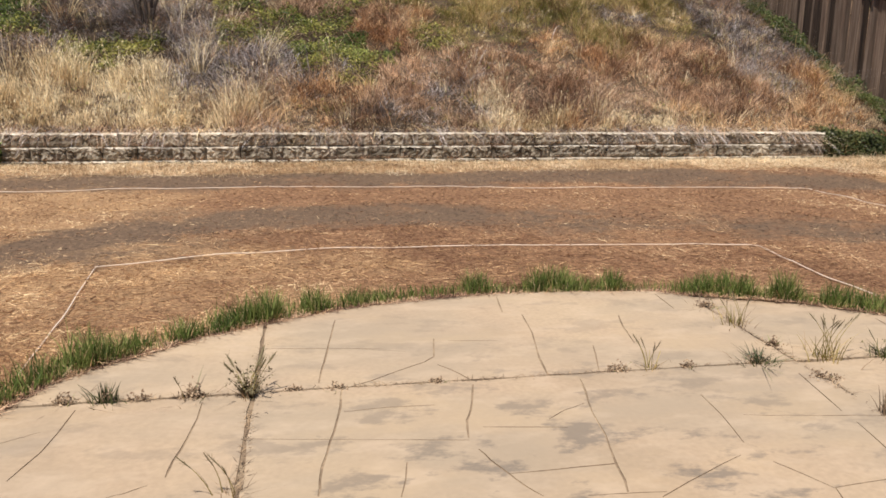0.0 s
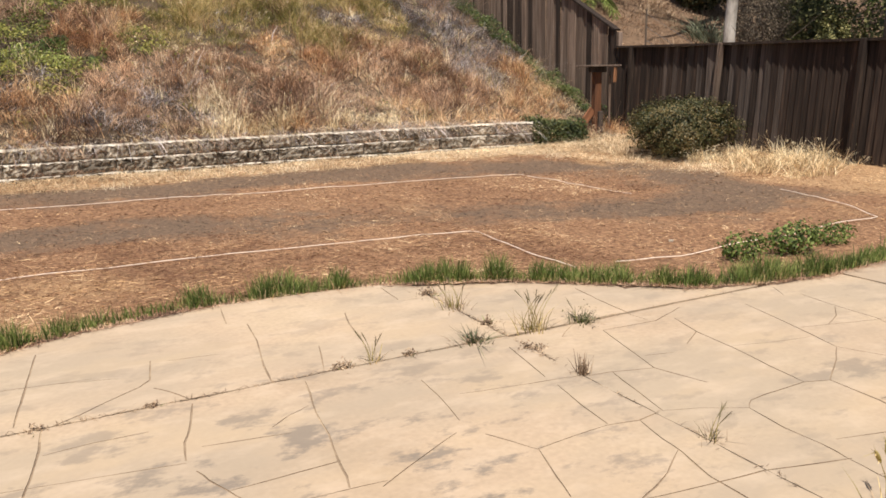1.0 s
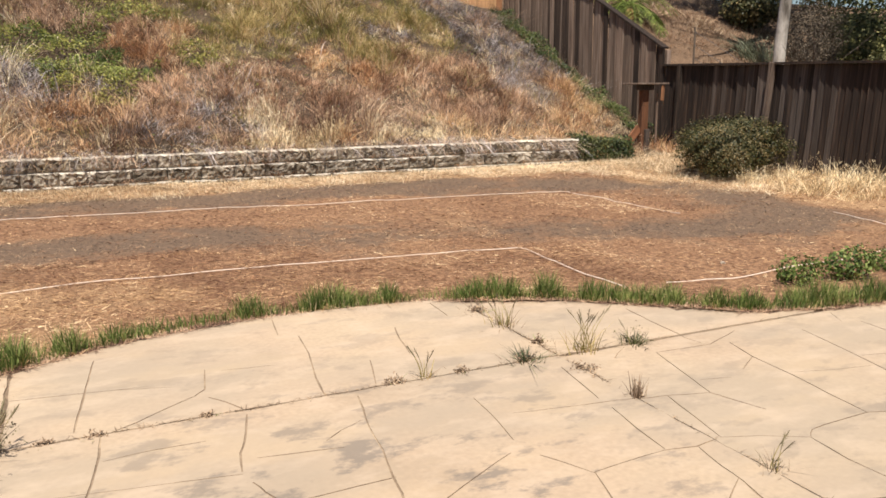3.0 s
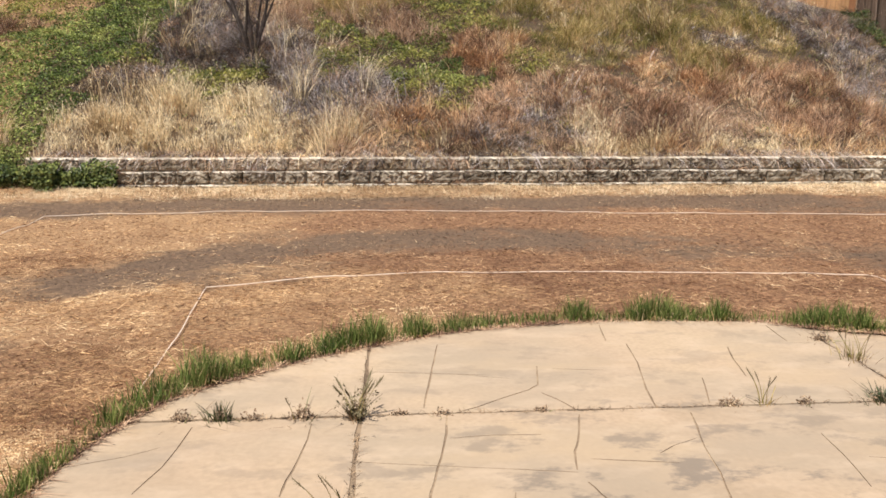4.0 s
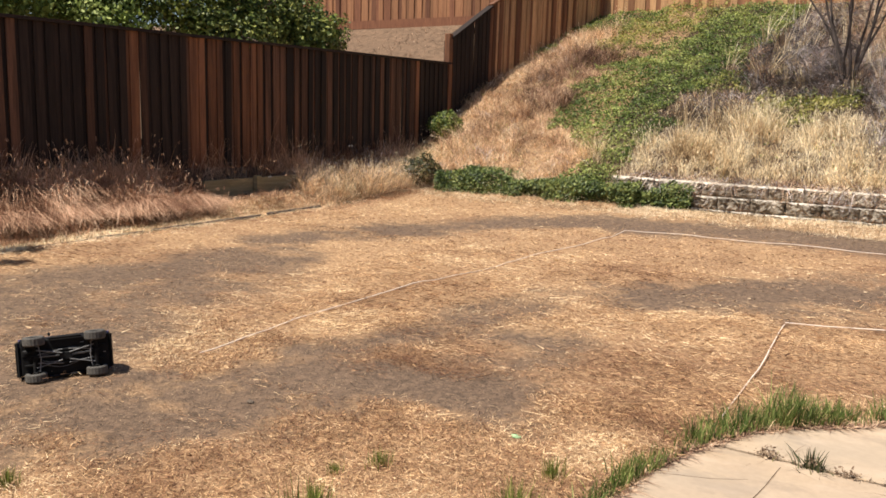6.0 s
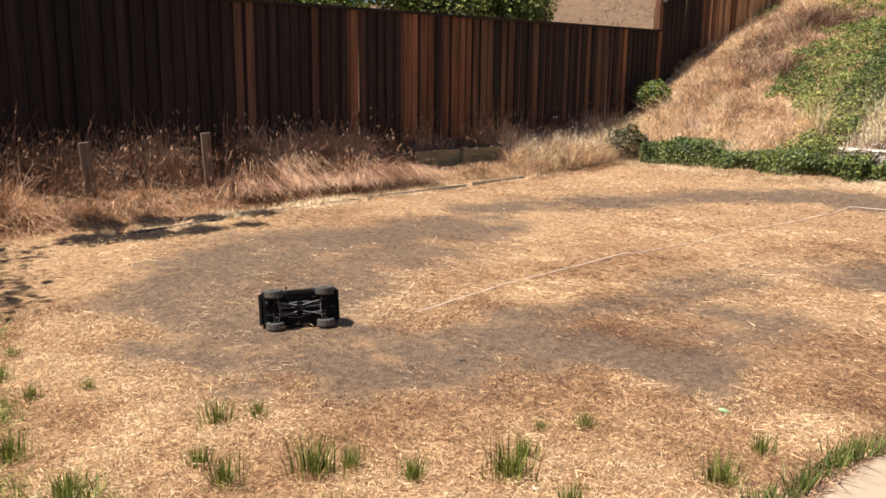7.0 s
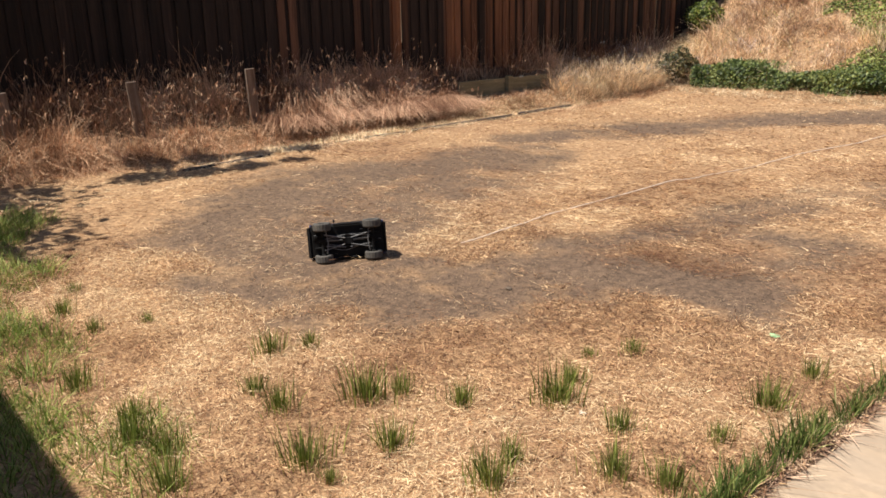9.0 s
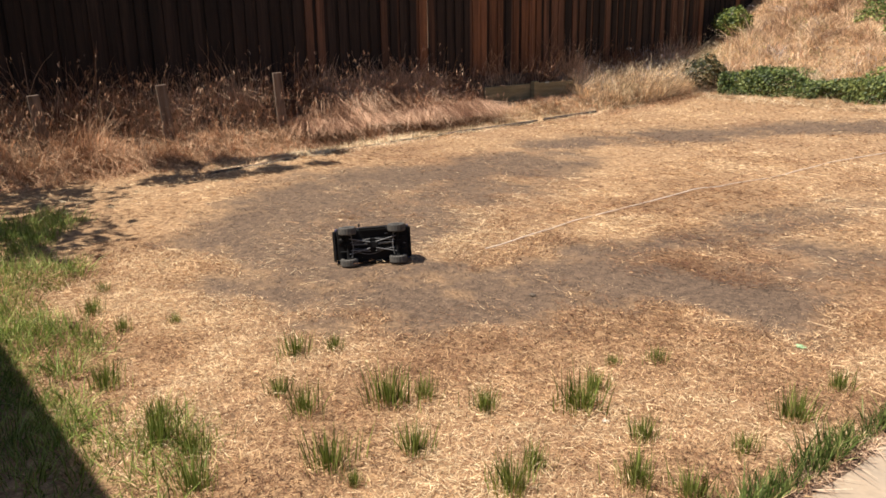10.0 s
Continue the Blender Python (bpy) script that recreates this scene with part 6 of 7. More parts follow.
# ---- shrubs and trees ----
def clump(centre, radii, n, size, shell=0.5, seed=0, flat=0.12):
    """Leaves in an uneven crown."""
    r = np.random.default_rng(seed)
    d = r.normal(size=(n, 3))
    d /= np.linalg.norm(d, axis=1, keepdims=True)
    u = d[:, 0] * 3 + seed, d[:, 1] * 3 + d[:, 2] * 2.3
    rough = 0.86 + 0.22 * wave(u[0], u[1], 0.9, seed) + 0.12 * wave(u[0], u[1], 0.35, seed + 1)
    k = (shell + (1 - shell) * r.random(n) ** 0.6) * rough
    p = d * k[:, None]
    p[:, 2] = np.maximum(p[:, 2], -0.75)
    pos = np.array(centre) + p * np.array(radii)
    return leaves(pos, d + r.normal(0, 0.55, d.shape) + [0, 0, 0.3], r.uniform(0.6, 1.3, n) * size)


def limbs(start, n, reach, radius, seed, upward=0.7):
    r = np.random.default_rng(seed)
    out = []
    for _ in range(n):
        d = r.normal(size=3) * [1, 1, 0.5] + [0, 0, upward]
        d /= np.linalg.norm(d)
        q = [np.array(start, float)]
        for k in range(5):
            q.append(q[-1] + d * reach / 5)
            d = d + r.normal(0, 0.16, 3)
            d /= np.linalg.norm(d)
        out.append(tube(q, np.linspace(radius, radius * 0.25, 6), 5))
    return joined(out)


def shrub(label, x, y, rx, ry, h, n, size, mat, seed):
    z = gz1(x, y)
    root = tagged(empty("shrub", (x, y, z)), label, "shrub")
    part("branch", soup("branch", *limbs((0, 0, -0.02), 14, h * 0.85, 0.003 + 0.014 * min(h, 1), seed), BARK), None, root)
    part("foliage", soup("foliage", *clump((0, 0, h * 0.50), (rx, ry, h * 0.58), n, size, 0.45, seed), mat, 3), None, root)


shrub("rounded dark green shrub with reddish-brown tips", 9.73, 9.37, 1.02, 0.85, 0.94, 34000, 0.021, SHRUB, 1)
shrub("dark green shrub against the brown fence", 9.38, 4.50, 0.82, 0.62, 0.78, 24000, 0.022, SHRUB, 2)
shrub("small olive leafy weed shrub by a fence post", 9.86, 5.72, 0.22, 0.34, 0.42, 700, 0.024, MUTED, 3)
shrub("small green shrub at the fence corner", -8.50, 12.9, 0.38, 0.36, 0.50, 3800, 0.032, IVY, 4)
shrub("small twiggy olive shrub at the lawn edge", -7.95, 11.35, 0.42, 0.35, 0.48, 2000, 0.035, SHRUB, 5)
shrub("green leafy weed among the edge grass", 5.05, 4.02, 0.26, 0.16, 0.20, 620, 0.019, GRASS, 6)
shrub("green leafy weed among the edge grass", 5.52, 3.97, 0.32, 0.16, 0.24, 900, 0.020, GRASS, 7)
shrub("green leafy weed among the edge grass", 6.05, 4.05, 0.26, 0.18, 0.18, 600, 0.018, GRASS, 8)


def ivy_mass(label, x0, x1, y0, y1, height, n, seed, mat=IVY):
    r = np.random.default_rng(seed)
    x, y = r.uniform(x0, x1, n), r.uniform(y0, y1, n)
    t = (y - y0) / (y1 - y0)
    roof = height * (0.75 + 0.3 * wave(x, y, 0.45, seed)) * np.clip(1.2 - (2 * t - 0.9) ** 2, 0.2, 1)
    z = 0.1 + roof * np.sqrt(r.random(n))
    front = r.random(n) < 0.4
    y = np.where(front, y0 + 0.10 * r.random(n) + 0.08 * wave(x, z, 0.3, seed), y)
    nrm = r.normal(0, 0.4, (n, 3)) + np.where(front[:, None], [0, -1.0, 0.4], [0, -0.3, 1.0])
    stuff("ivy", leaves(np.stack([x, y, z], 1), nrm, r.uniform(0.018, 0.042, n)), mat, label, "ground cover", 3)


ivy_mass("thick green ivy hedge at the foot of the bank", -7.55, -4.2, 11.15, 12.0, 0.48, 30000, 1, HEDGE)
ivy_mass("ivy hanging over the end of the block wall", -4.6, -3.45, 11.40, 12.0, 0.46, 5200, 2, HEDGE)
ivy_mass("dull dark ivy over the end of the block wall", 8.50, 9.55, 11.46, 12.2, 0.60, 6500, 3, DULLIVY)


def tree(label, x, y, trunk, r0, crowns, leaf, mat, bark, seed, base=None):
    """trunk: height; crowns: centre offsets, radii and leaf counts."""
    z = gz1(x, y) if base is None else base
    root = tagged(empty("tree", (x, y, z)), label, "tree")
    r = np.random.default_rng(seed)
    q = [np.array([0, 0, -0.1])]
    for k in range(7):
        q.append(q[-1] + np.array([r.normal(0, 0.04), r.normal(0, 0.04), (trunk + 0.1) / 7]))
    part("trunk", soup("trunk", *tube(q, np.linspace(r0, r0 * 0.6, 8), 9), bark), None, root)
    if crowns:
        for k in range(9):
            part("limb", soup("limb", *limbs(q[-2], 1, max(c[3] for c in crowns) * 1.2, r0 * 0.45, seed * 10 + k, 0.4), bark), None, root)
        pieces = [clump((cx, cy, cz), (cr, cr, cr * 0.8), n, leaf, 0.35, seed + i) for i, (cx, cy, cz, cr, n) in enumerate(crowns)]
        part("crown", soup("crown", *joined(pieces), mat, 3), None, root)
    return root


tree("leafy dark green tree behind the dark fence", -12.2, 10.2, 1.6, 0.09, [(0, 0, 2.2, 1.5, 9000), (0.4, 1.5, 1.9, 1.1, 5500), (-0.6, -1.6, 2.0, 1.2, 5500), (-0.3, 0.6, 3.2, 1.3, 5000), (0.9, 2.1, 1.5, 0.9, 4500), (0.6, 0.2, 1.2, 1.2, 5000)], 0.055, IVY, BARK, 31, 1.3)
tree("yellow-green leafy tree behind the dark fence", -12.6, 6.6, 1.4, 0.08, [(0, 0, 1.9, 1.3, 6000), (0.2, -1.5, 1.9, 1.3, 6000), (-0.4, -3.0, 2.0, 1.5, 6500), (-0.2, -0.8, 3.0, 1.4, 5000), (-0.4, -4.6, 2.2, 1.5, 5000), (-1.2, 1.6, 2.4, 1.4, 5500), (-1.5, 0.2, 3.4, 1.5, 5000), (0.0, 1.9, 1.5, 1.2, 4500), (-0.6, 2.2, 2.6, 1.3, 4500)], 0.06, FRESH, BARK, 41, 1.2)
# out of view, inferred from its corner shadow; small crowns added to shade the border
tree("unseen leafy tree shading the lawn's corner, small crowns added to shade the border", -8.6, 0.2, 2.3, 0.07, [(0.8, -0.35, 2.9, 0.85, 640), (0.2, -0.5, 3.0, 0.8, 600), (1.8, -0.45, 2.8, 0.6, 330), (2.4, -0.5, 2.8, 0.45, 200), (0.62, 0.95, 2.8, 0.36, 330), (0.72, 1.4, 2.8, 0.30, 270), (0.8, 1.85, 2.8, 0.24, 200), (0.85, 2.3, 2.8, 0.17, 110), (0.10, 1.2, 2.8, 0.27, 260), (0.18, 1.7, 2.8, 0.27, 260), (0.26, 2.2, 2.8, 0.25, 220), (0.32, 2.7, 2.8, 0.22, 160)], 0.075, DARKLEAF, BARK, 51)

# bare multi-stemmed tree on the bank
bare_tree = tagged(empty("bare_tree", (-2.05, 14.8, gz1(-2.05, 14.8))), "bare dead little tree with many thin dark stems", "tree")
rng = np.random.default_rng(8)
for k in range(9):
    a = rng.uniform(0, 6.28)
    d = np.array([math.cos(a) * 0.22, math.sin(a) * 0.22, 1.0])
    q = [np.array([math.cos(a) * 0.06, math.sin(a) * 0.06, -0.05])]
    for j in range(8):
        q.append(q[-1] + d * 0.24)
        d = d + rng.normal(0, 0.09, 3) * [1, 1, 0.2]
    part("stem", soup("stem", *tube(q, np.linspace(0.032, 0.009, 9), 5), DARKBARK), None, bare_tree)
    tw = []
    for j in range(3, 9):
        for _ in range(3):
            e = rng.normal(size=3) + [0, 0, 0.7]
            e *= rng.uniform(0.2, 0.5) / np.linalg.norm(e)
            tw.append(tube([q[j], q[j] + e * 0.5 + rng.normal(0, 0.02, 3), q[j] + e], [0.006, 0.004, 0.0025], 4))
    part("twig_spray", soup("twig_spray", *joined(tw), DARKBARK), None, bare_tree)


# ---- beyond the brown fence ----
# the crowns of both trunks stay out of view, added to dapple the slope with shade
tree("tall pale-barked trunk behind the brown fence", 16.31, 14.51, 8.0, 0.15, [(2.5, -1.5, 8.5, 3.0, 1700), (2, 3, 8.2, 2.6, 1200), (5, 2, 8.5, 3.0, 1400)], 0.22, DARKLEAF, PALEBARK, 61)
tree("grey trunk in dark greenery behind the brown fence", 17.93, 11.51, 7.0, 0.13, [(0, -3, 7.5, 3.6, 1900), (3.5, 0, 7.8, 3.2, 1600), (4, -6, 7.5, 3.2, 1600)], 0.22, DARKLEAF, BARK, 62)
for k, (x, y, rr, h, mat) in enumerate(((20.5, 10.5, 2.0, 2.6, DARKLEAF), (21.0, 13.5, 2.0, 2.8, MUTED), (18.5, 8.6, 1.6, 2.2, DARKLEAF), (17.6, 13.3, 0.9, 1.3, MUTED), (21.5, 20.5, 1.6, 2.4, DARKLEAF),
                                         (22.5, 17.5, 1.8, 2.6, MUTED), (24.0, 21.5, 2.4, 3.2, DARKLEAF), (24.0, 7.5, 2.8, 5.2, DARKLEAF), (22.5, 9.4, 2.4, 4.6, DARKLEAF), (22.5, 5.0, 2.6, 5.0, DARKLEAF), (26.0, 11.5, 3.0, 4.8, DARKLEAF), (27.0, 16.0, 3.0, 5.0, DARKLEAF), (22.5, 24.0, 2.4, 3.0, DARKLEAF), (20.6, 15.6, 1.3, 1.6, MUTED), (19.0, 18.0, 1.0, 1.2, SHRUB))):
    shrub("dense leafy shrubbery on the neighbouring slope", x, y, rr, rr, h, 3800, 0.11 if mat is DARKLEAF else 0.07, mat, 70 + k)
shrub("tall brownish twiggy shrub behind the brown fence", 17.3, 14.45, 0.85, 0.85, 2.2, 15000, 0.024, BRUSHLEAF, 95)
shrub("tall yellow-green shrub behind the brown fence", 17.4, 12.4, 0.6, 0.6, 2.3, 8000, 0.045, MUTED, 96)


def slope_litter():
    """Dry stalks and fallen fronds on the neighbour's slope."""
    x, y = scatter(1500, 12.5, 19.5, 8.0, 21.0)
    s = clumps(x, y, 14, 0.14, 0.22 * np.clip(0.8 + wave(x, y, 1.0, 3), 0.2, 2), 1.6, 0.016, 0.7, 2)
    stuff("slope_litter", [s], BROWNTWIG, "dry litter and stalks on the neighbouring dirt slope", "dead brush", patch=0.25)
    x, y = scatter(500, -20.0, -9.5, 13.5, 18.2)
    stuff("slope_litter", [clumps(x, y, 12, 0.14, 0.09, 1.6, 0.014, 0.7, 2)], BROWNTWIG, "dry litter on the dirt slope behind the dark fence", "dead brush", patch=0.25)
    x, y = scatter(420, 15.2, 19.5, 15.2, 20.5)
    stuff("slope_litter", [clumps(x, y, 20, 0.12, 0.30 * np.clip(0.8 + wave(x, y, 0.8, 5), 0.2, 2), 0.9, 0.013, 0.6, 2)], DEADWEED, "dark dead weeds on the neighbouring dirt slope", "dead brush", patch=0.2)
    x, y = scatter(12, 16.9, 17.4, 15.6, 16.2)
    stuff("slope_grass", [clumps(x, y, 30, 0.16, 0.8, 0.6, 0.02, 0.4)], SPIKY, "spiky grey-green growth on the neighbouring slope", "shrub", patch=0.2)


slope_litter()


def palm(x, y, trunk, n, seed):
    z = gz1(x, y)
    root = tagged(empty("palm", (x, y, z)), "palm with a fibrous trunk and drooping green fronds", "palm")
    part("trunk", soup("trunk", *tube([(0, 0, trunk * k / 6 - 0.1) for k in range(7)], np.linspace(0.15, 0.11, 7), 9), TANWOOD), None, root)
    r = np.random.default_rng(seed)
    for k in range(n):
        a, up = 2 * math.pi * k / n + r.normal(0, 0.2), r.uniform(0.0, 0.9)
        d = np.array([math.cos(a), math.sin(a), up])
        q = [np.array([0, 0, trunk]) + d * s * 1.1 + np.array([0, 0, -0.9 * s * s]) for s in np.linspace(0, 1.2, 9)]
        pcs = [tube(q, np.linspace(0.02, 0.004, 9), 4)]
        b, g, bd = [], [], []
        side = np.array([-math.sin(a), math.cos(a), 0])
        for s in np.linspace(0.15, 1, 26):
            p = np.array([np.interp(s * 8, range(9), [v[i] for v in q]) for i in range(3)])
            for sg in (-1, 1):
                b.append(p), g.append(side * sg * 0.38 * (1.1 - s * 0.7) + d * 0.12 + [0, 0, -0.03]), bd.append([0, 0, -0.16])
        pcs.append(ribbons(np.array(b), np.array(g), np.array(bd), np.full(len(b), 0.035), 2))
        part("frond", soup("frond", *joined(pcs), FRESH if k % 3 == 0 else BANKIVY), None, root)


palm(18.28, 10.62, 3.4, 15, 5)
palm(17.9, 8.35, 2.4, 17, 6)
palm(15.1, 18.65, 0.3, 21, 7)

wire_fence = tagged(empty("wire_fence", (14.2, 12.7, 0)), "thin wire fence with dark metal posts on the slope", "fence")
for y in (-2.6, 2.4, -7.0):
    part("post", soup("post", *tube([(0, y, gz1(14.2, 12.7 + y) - 0.1 + k * 0.65) for k in range(3)], 0.022, 6), BARK), None, wire_fence)
for h in (0.5, 0.8, 1.1):
    part("wire", soup("wire", *tube([(0, y, gz1(14.2, 12.7 + y) + h) for y in np.linspace(-7, 2.4, 16)], 0.004, 4), STEEL), None, wire_fence)

# ---- wooden things at the yard's sides ----
stand = tagged(empty("wooden_stand", (10.35, 12.15, gz1(10.35, 12.15))), "weathered wooden post with a flat board top and hanging board", "stand")
part("post", box_bm((0.14, 0.13, 1.35), (-0.02, 0, 0.60), 0.01), REDWOOD, stand, "reddish-brown square post")
part("top_board", box_bm((0.76, 0.40, 0.032), (0.02, 0, 1.275), 0.006), GREYWOOD, stand)
part("beam", box_bm((0.36, 0.10, 0.10), (-0.02, -0.02, 1.208), 0.006), POSTWOOD, stand)
hanging = part("end_board", box_bm((0.09, 0.025, 0.28), (0, 0, 0), 0.005), CEDAR, stand, "faded reddish hanging end board")
hanging.location, hanging.rotation_euler = (0.27, -0.17, 1.11), (0, radians(5), radians(20))
part("thin_stake", box_bm((0.035, 0.03, 1.15), (0.25, -0.05, 0.52), 0.004), GREYWOOD, stand, "thin grey upright under the end")
plank = part("foot_plank", box_bm((0.10, 0.06, 0.50), (0, 0, 0.20), 0.008), POSTWOOD, stand, "greyish foot of the post")
plank.location = (0.0, -0.10, 0)
lean = part("leaning_plank", box_bm((0.16, 0.03, 0.65), (0, 0, 0), 0.006), REDWOOD, stand, "reddish plank leaning at the foot")
lean.location, lean.rotation_euler = (-0.32, 0.0, 0.24), (0, radians(42), 0)

for y, h, tilt in ((1.61, 0.54, 4.5), (2.79, 0.56, 4.5), (4.06, 0.61, 3)):
    bm = box_bm((0.035, 0.102, h + 0.2), (0, 0, (h - 0.2) / 2), 0.004)
    ob = part("stake", bm, GREYWOOD, None)
    tagged(ob, "weathered grey wooden stake standing in the dry grass", "stake", "stakes by the fence")
    ob.location, ob.rotation_euler = (-8.35, y, 0.19), (radians(tilt), radians(1), 0)

planter = tagged(empty("planter_board", (-8.60, 8.10, 0.0)), "old grey-green boards holding back soil under the fence", "planter board")
part("board", box_bm((0.04, 0.86, 0.34), (0, -0.43, 0.25), 0.006), PLYGREY, planter)
part("board", box_bm((0.04, 0.84, 0.34), (0.01, 0.45, 0.25), 0.006), PLYGREY, planter)
part("post", box_bm((0.08, 0.09, 0.50), (0.05, 0.05, 0.2), 0.006), PLYGREY, planter)

for x0, y0, x1, y1, up in ((-7.30, 2.75, -7.48, 3.75, -0.034), (-7.56, 4.3, -7.62, 4.95, -0.026), (-7.63, 5.0, -7.67, 5.6, -0.020), (-7.67, 5.7, -7.78, 7.45, -0.012), (-7.82, 7.6, -7.92, 8.75, -0.008), (-7.95, 9.3, -8.02, 10.9, -0.006)):
    ln = math.hypot(x1 - x0, y1 - y0)
    ob = part("edging_board", box_bm((0.035, ln, 0.09), (0, 0, 0), 0.012), DARKBARK, None)
    tagged(ob, "low rotting wooden edging board at the lawn's edge", "edging", "edging boards")
    ob.location, ob.rotation_euler = ((x0 + x1) / 2, (y0 + y1) / 2, up + 0.004), (0, radians(8), math.atan2(x0 - x1, y1 - y0))


# ---- the model car lying on its side ----
def wheel_parts(car, x, y, out):
    w = part("wheel", soup("wheel", *tube([(0, -0.012, 0), (0, 0.012, 0)], [0.012, 0.012], 10), STEEL), None, car)
    w.location = (x, y, 0.058)
    prof = [(-0.021, 0.034), (-0.025, 0.044), (-0.024, 0.052), (-0.017, 0.0575), (0.017, 0.0575), (0.024, 0.052), (0.025, 0.044), (0.021, 0.034), (-0.021, 0.034)]
    v, f = [], []
    n = 40
    for i in range(n):
        a = 2 * math.pi * i / n
        for k, (yy, r) in enumerate(prof[:-1]):
            rr = r - (0.0018 if k in (3, 4) and i % 2 else 0)
            v.append((rr * math.cos(a), yy, rr * math.sin(a)))
    m = len(prof) - 1
    for i in range(n):
        for k in range(m):
            f.append((i * m + k, i * m + (k + 1) % m, ((i + 1) % n) * m + (k + 1) % m, ((i + 1) % n) * m + k))
    part("tyre", raw("tyre", v, f, RUBBER), None, w, "dusty grey-black tyre")
    v, f = [], []
    for i in range(10):
        a = 2 * math.pi * i / 10
        for r, yy in ((0.036, 0.018 * out), (0.030, 0.010 * out), (0.012, 0.006 * out), (0.0, 0.008 * out)):
            rr = r * (0.9 if i % 2 and r == 0.030 else 1)
            v.append((rr * math.cos(a), yy, rr * math.sin(a)))
    for i in range(10):
        for k in range(3):
            f.append((i * 4 + k, i * 4 + k + 1, ((i + 1) % 10) * 4 + k + 1, ((i + 1) % 10) * 4 + k))
    part("rim", raw("rim", v, f, BLACKPL), None, w, "dark spoked rim")


def model_car():
    car = tagged(empty("model_car"), "blue and black model off-road car lying on its side", "model car")
    prof = [(-0.225, 0.082), (-0.238, 0.10), (-0.238, 0.150), (-0.222, 0.222), (-0.205, 0.232), (0.02, 0.236), (0.045, 0.228), (0.098, 0.168), (0.205, 0.156), (0.226, 0.148), (0.236, 0.12), (0.232, 0.086)]
    arch = []
    for cx in (0.158, -0.158):
        arch += [(cx + 0.072 * math.cos(a), 0.070 + 0.062 * math.sin(a)) for a in np.linspace(0.15, math.pi - 0.15, 9)]
    ring = prof + arch
    wide = lambda z: 0.108 - 0.020 * float(sstep(0.155, 0.235, z))
    v = [(x, wide(z), z) for x, z in ring] + [(x, -wide(z), z) for x, z in ring]
    n = len(ring)
    f = [tuple(range(n))[::-1], tuple(range(n, 2 * n))]
    f += [(i, (i + 1) % n, n + (i + 1) % n, n + i) for i in range(len(prof) - 1)]
    body = part("body", raw("body", v, f, BLUE), None, car, "glossy dark blue body shell")
    for s in (1, -1):
        win = [(-0.205, 0.165), (-0.198, 0.218), (0.015, 0.222), (0.068, 0.168)]
        q = [(x, s * (wide(z) + 0.0015), z) for x, z in win]
        part("side_window", raw("side_window", q, [(0, 1, 2, 3) if s < 0 else (3, 2, 1, 0)], SMOKED), None, body)
        part("wing_mirror", box_bm((0.012, 0.022, 0.018), (0.075, s * 0.118, 0.180), 0.004), BLACKPL, body)
        part("headlight", box_bm((0.006, 0.040, 0.022), (0.233, s * 0.072, 0.132), 0.003), PALE, body)
        part("rock_slider", soup("rock_slider", *tube([(-0.085, s * 0.108, 0.07), (0.085, s * 0.108, 0.07)], 0.007, 8), BLACKPL), None, car)
        part("chassis_rail", box_bm((0.42, 0.012, 0.022), (0, s * 0.036, 0.078), 0.002), BLACKPL, car)
        for x in (0.158, -0.158):
            part("shock", soup("shock", *tube([(x * 0.9, s * 0.055, 0.065), (x * 0.75, s * 0.048, 0.15)], 0.009, 8), BLACKPL), None, car)
            part("link", soup("link", *tube([(x * 0.95, s * 0.050, 0.050), (x * 0.12, s * 0.020, 0.056)], 0.0032, 6), LINKGREY), None, car, "dull grey suspension link")
            part("link", soup("link", *tube([(x * 0.90, s * 0.024, 0.052), (x * 0.10, s * 0.040, 0.060)], 0.0026, 6), LINKGREY), None, car, "thin grey upper link")
            part("spring", soup("spring", *tube([(x * 0.9 + 0.010 * math.cos(a), s * 0.058 + 0.010 * math.sin(a), 0.062 + 0.0016 * a) for a in np.linspace(0, 30, 90)], 0.0016, 4), LINKGREY), None, car, "grey coil spring")
            part("hub_plate", box_bm((0.026, 0.010, 0.030), (x, s * 0.076, 0.056), 0.004), BLACKPL, car)
            wheel_parts(car, x, s * 0.102, s)
    q = [(0.043, 0.088, 0.2295), (0.043, -0.088, 0.2295), (0.098, -0.100, 0.1705), (0.098, 0.100, 0.1705)]
    part("windscreen", raw("windscreen", q, [(0, 1, 2, 3)], SMOKED), None, body)
    part("roof_rack", box_bm((0.20, 0.15, 0.010), (-0.09, 0, 0.243), 0.004), BLACKPL, body, "black roof rack")
    part("interior_tray", box_bm((0.478, 0.224, 0.05), (-0.001, 0, 0.104), 0.016), BLACKPL, car)
    part("skid_plate", box_bm((0.07, 0.045, 0.010), (0, 0, 0.066), 0.004), BLACKPL, car)
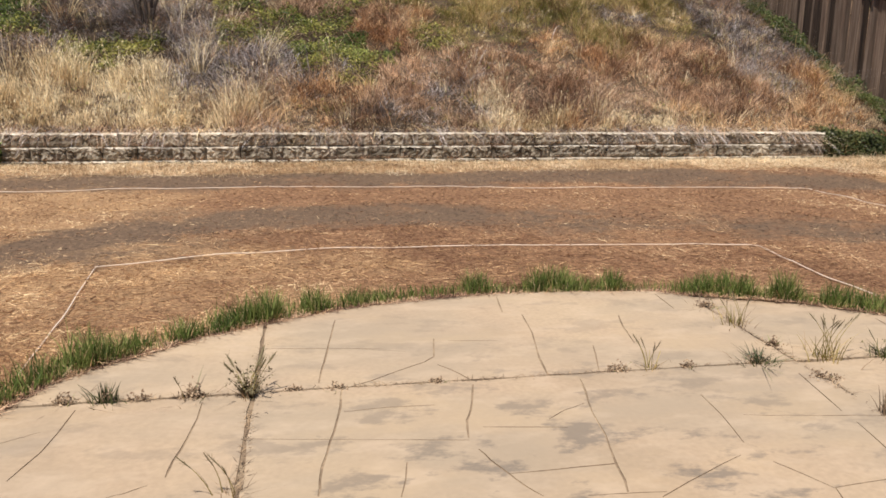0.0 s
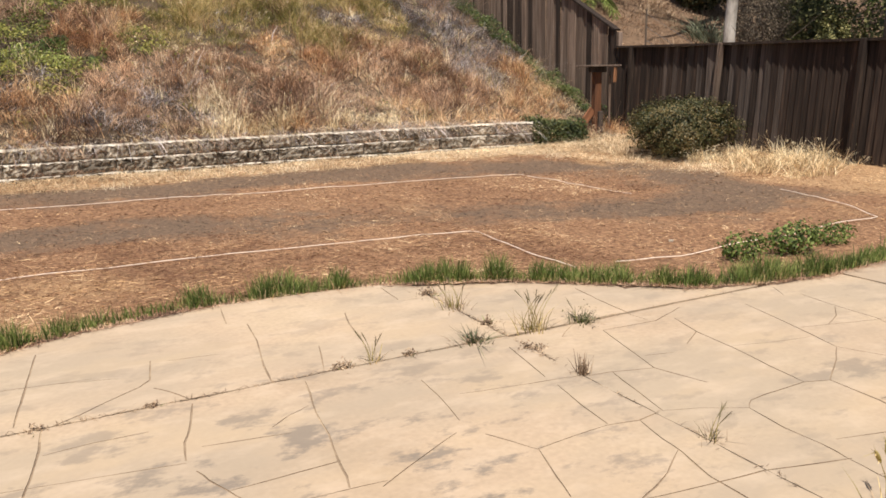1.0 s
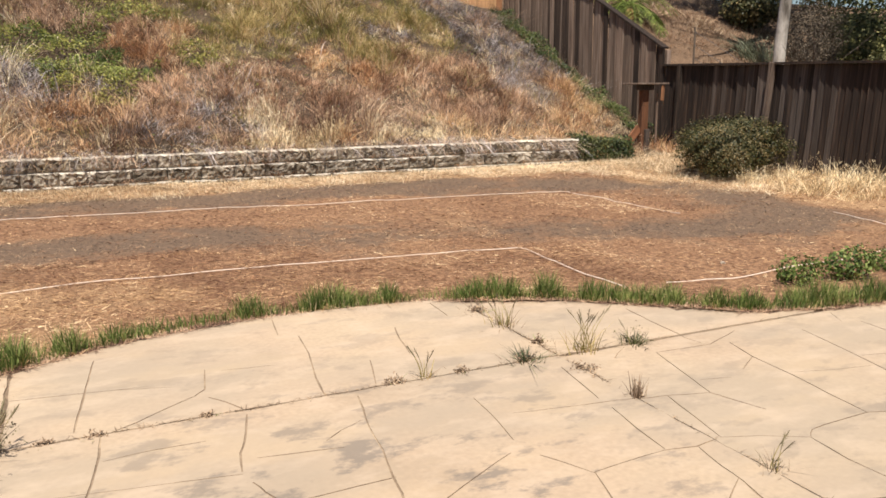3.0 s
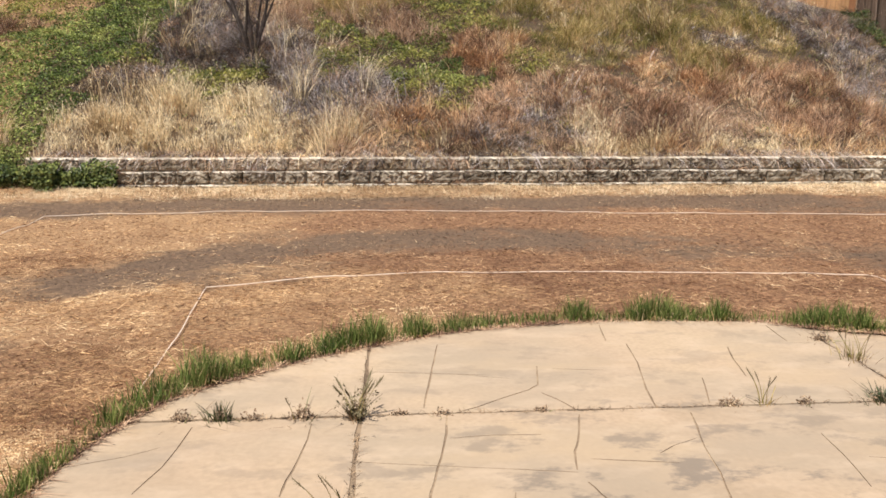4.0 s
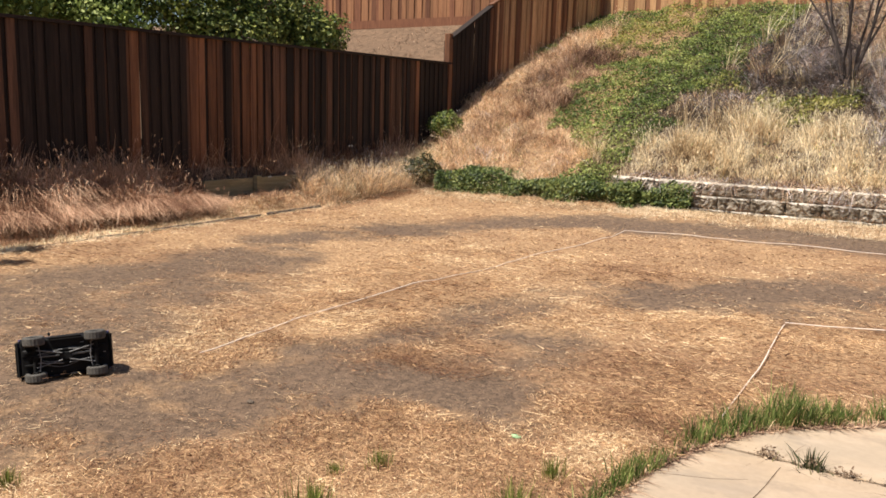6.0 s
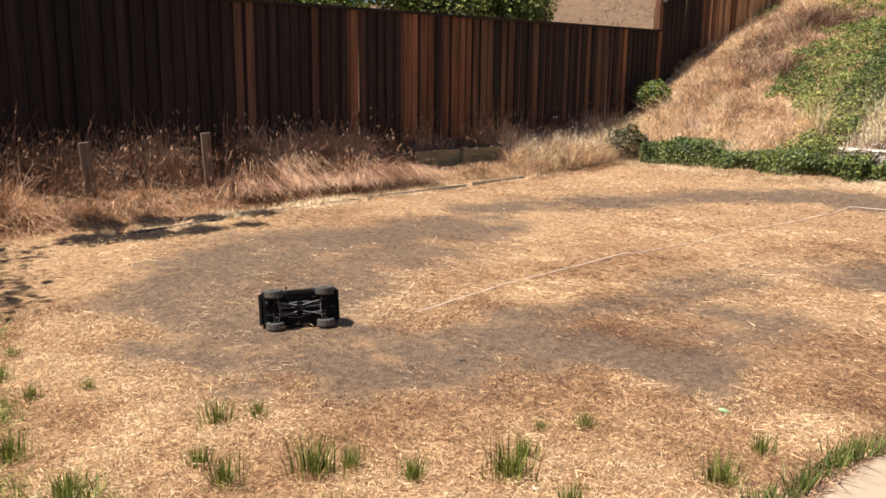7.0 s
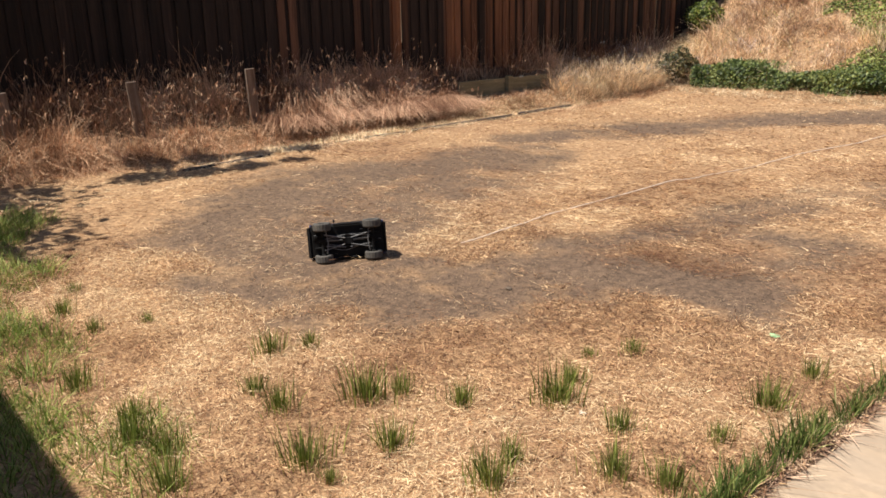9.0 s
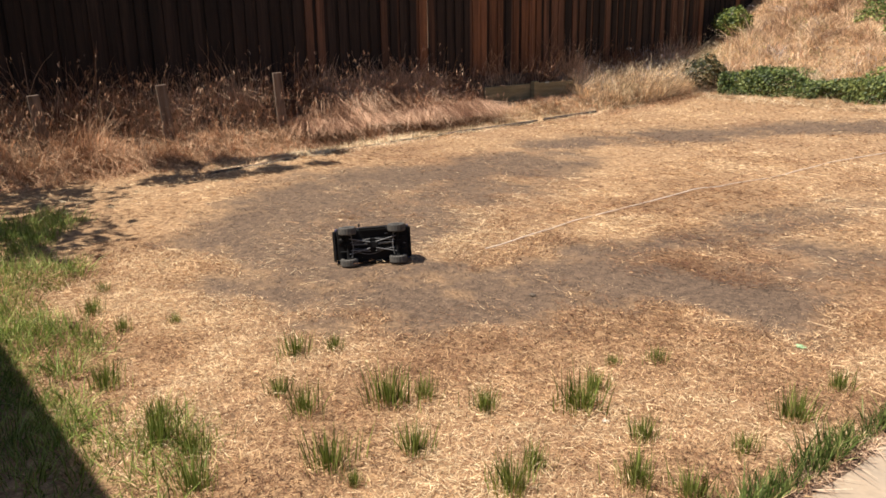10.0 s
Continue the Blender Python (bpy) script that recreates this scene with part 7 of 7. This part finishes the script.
    part("gearbox", box_bm((0.06, 0.045, 0.03), (0.02, 0, 0.084), 0.006), BLACKPL, car)
    part("front_bumper", box_bm((0.026, 0.214, 0.042), (0.240, 0, 0.098), 0.012, 3), BLACKPL, car)
    part("rear_bumper", box_bm((0.024, 0.214, 0.042), (-0.238, 0, 0.098), 0.0115, 3), BLACKPL, car)
    for x in (0.158, -0.158):
        part("axle", soup("axle", *tube([(x, -0.09, 0.058), (x, 0.09, 0.058)], 0.011, 8), BLACKPL), None, car)
        part("differential", box_bm((0.045, 0.045, 0.045), (x, 0.012, 0.058), 0.014, 2), BLACKPL, car)
        part("drive_shaft", soup("drive_shaft", *tube([(x, 0.010, 0.058), (x * 0.2, 0.006, 0.066)], 0.0042, 6), LINKGREY), None, car)
        part("tie_rod", soup("tie_rod", *tube([(x * 0.86, -0.072, 0.050), (x * 0.80, 0.0, 0.046), (x * 0.86, 0.072, 0.050)], 0.0026, 6), LINKGREY), None, car, "thin grey rod")
    for x, y, w, d in ((0.205, 0.030, 0.034, 0.030), (0.120, -0.040, 0.030, 0.024), (-0.205, -0.026, 0.030, 0.034), (-0.090, 0.056, 0.040, 0.016)):
        part("servo", box_bm((w, d, 0.020), (x, y, 0.086), 0.003), BLACKPL, car)
        part("bracket", box_bm((w * 0.5, 0.004, 0.012), (x, y + d * 0.6, 0.080), 0.001), LINKGREY, car, "small grey bracket")
    for k, y in enumerate((0.030, -0.012, -0.046)):
        part("cable", soup("cable", *tube([(-0.10 + 0.22 * u, y + 0.014 * math.sin(5 * u + k), 0.074 + 0.004 * math.sin(7 * u)) for u in np.linspace(0, 1, 12)], 0.0018, 5), LINKGREY), None, car, "thin grey cable")
    fwd, up = Vector((-0.48, -0.877, 0)).normalized(), Vector((-0.877, 0.48, 0)).normalized()
    side = up.cross(fwd)
    lie = Matrix((fwd, side, up)).transposed().to_4x4()
    car.matrix_world = Matrix.Translation((-3.853, 2.270, gz1(-3.853, 2.270) + 0.123)) @ lie @ pose(0, 0, 0, 8, 0, -1.2) @ Matrix.Scale(0.89, 4)
    return car


model_car()
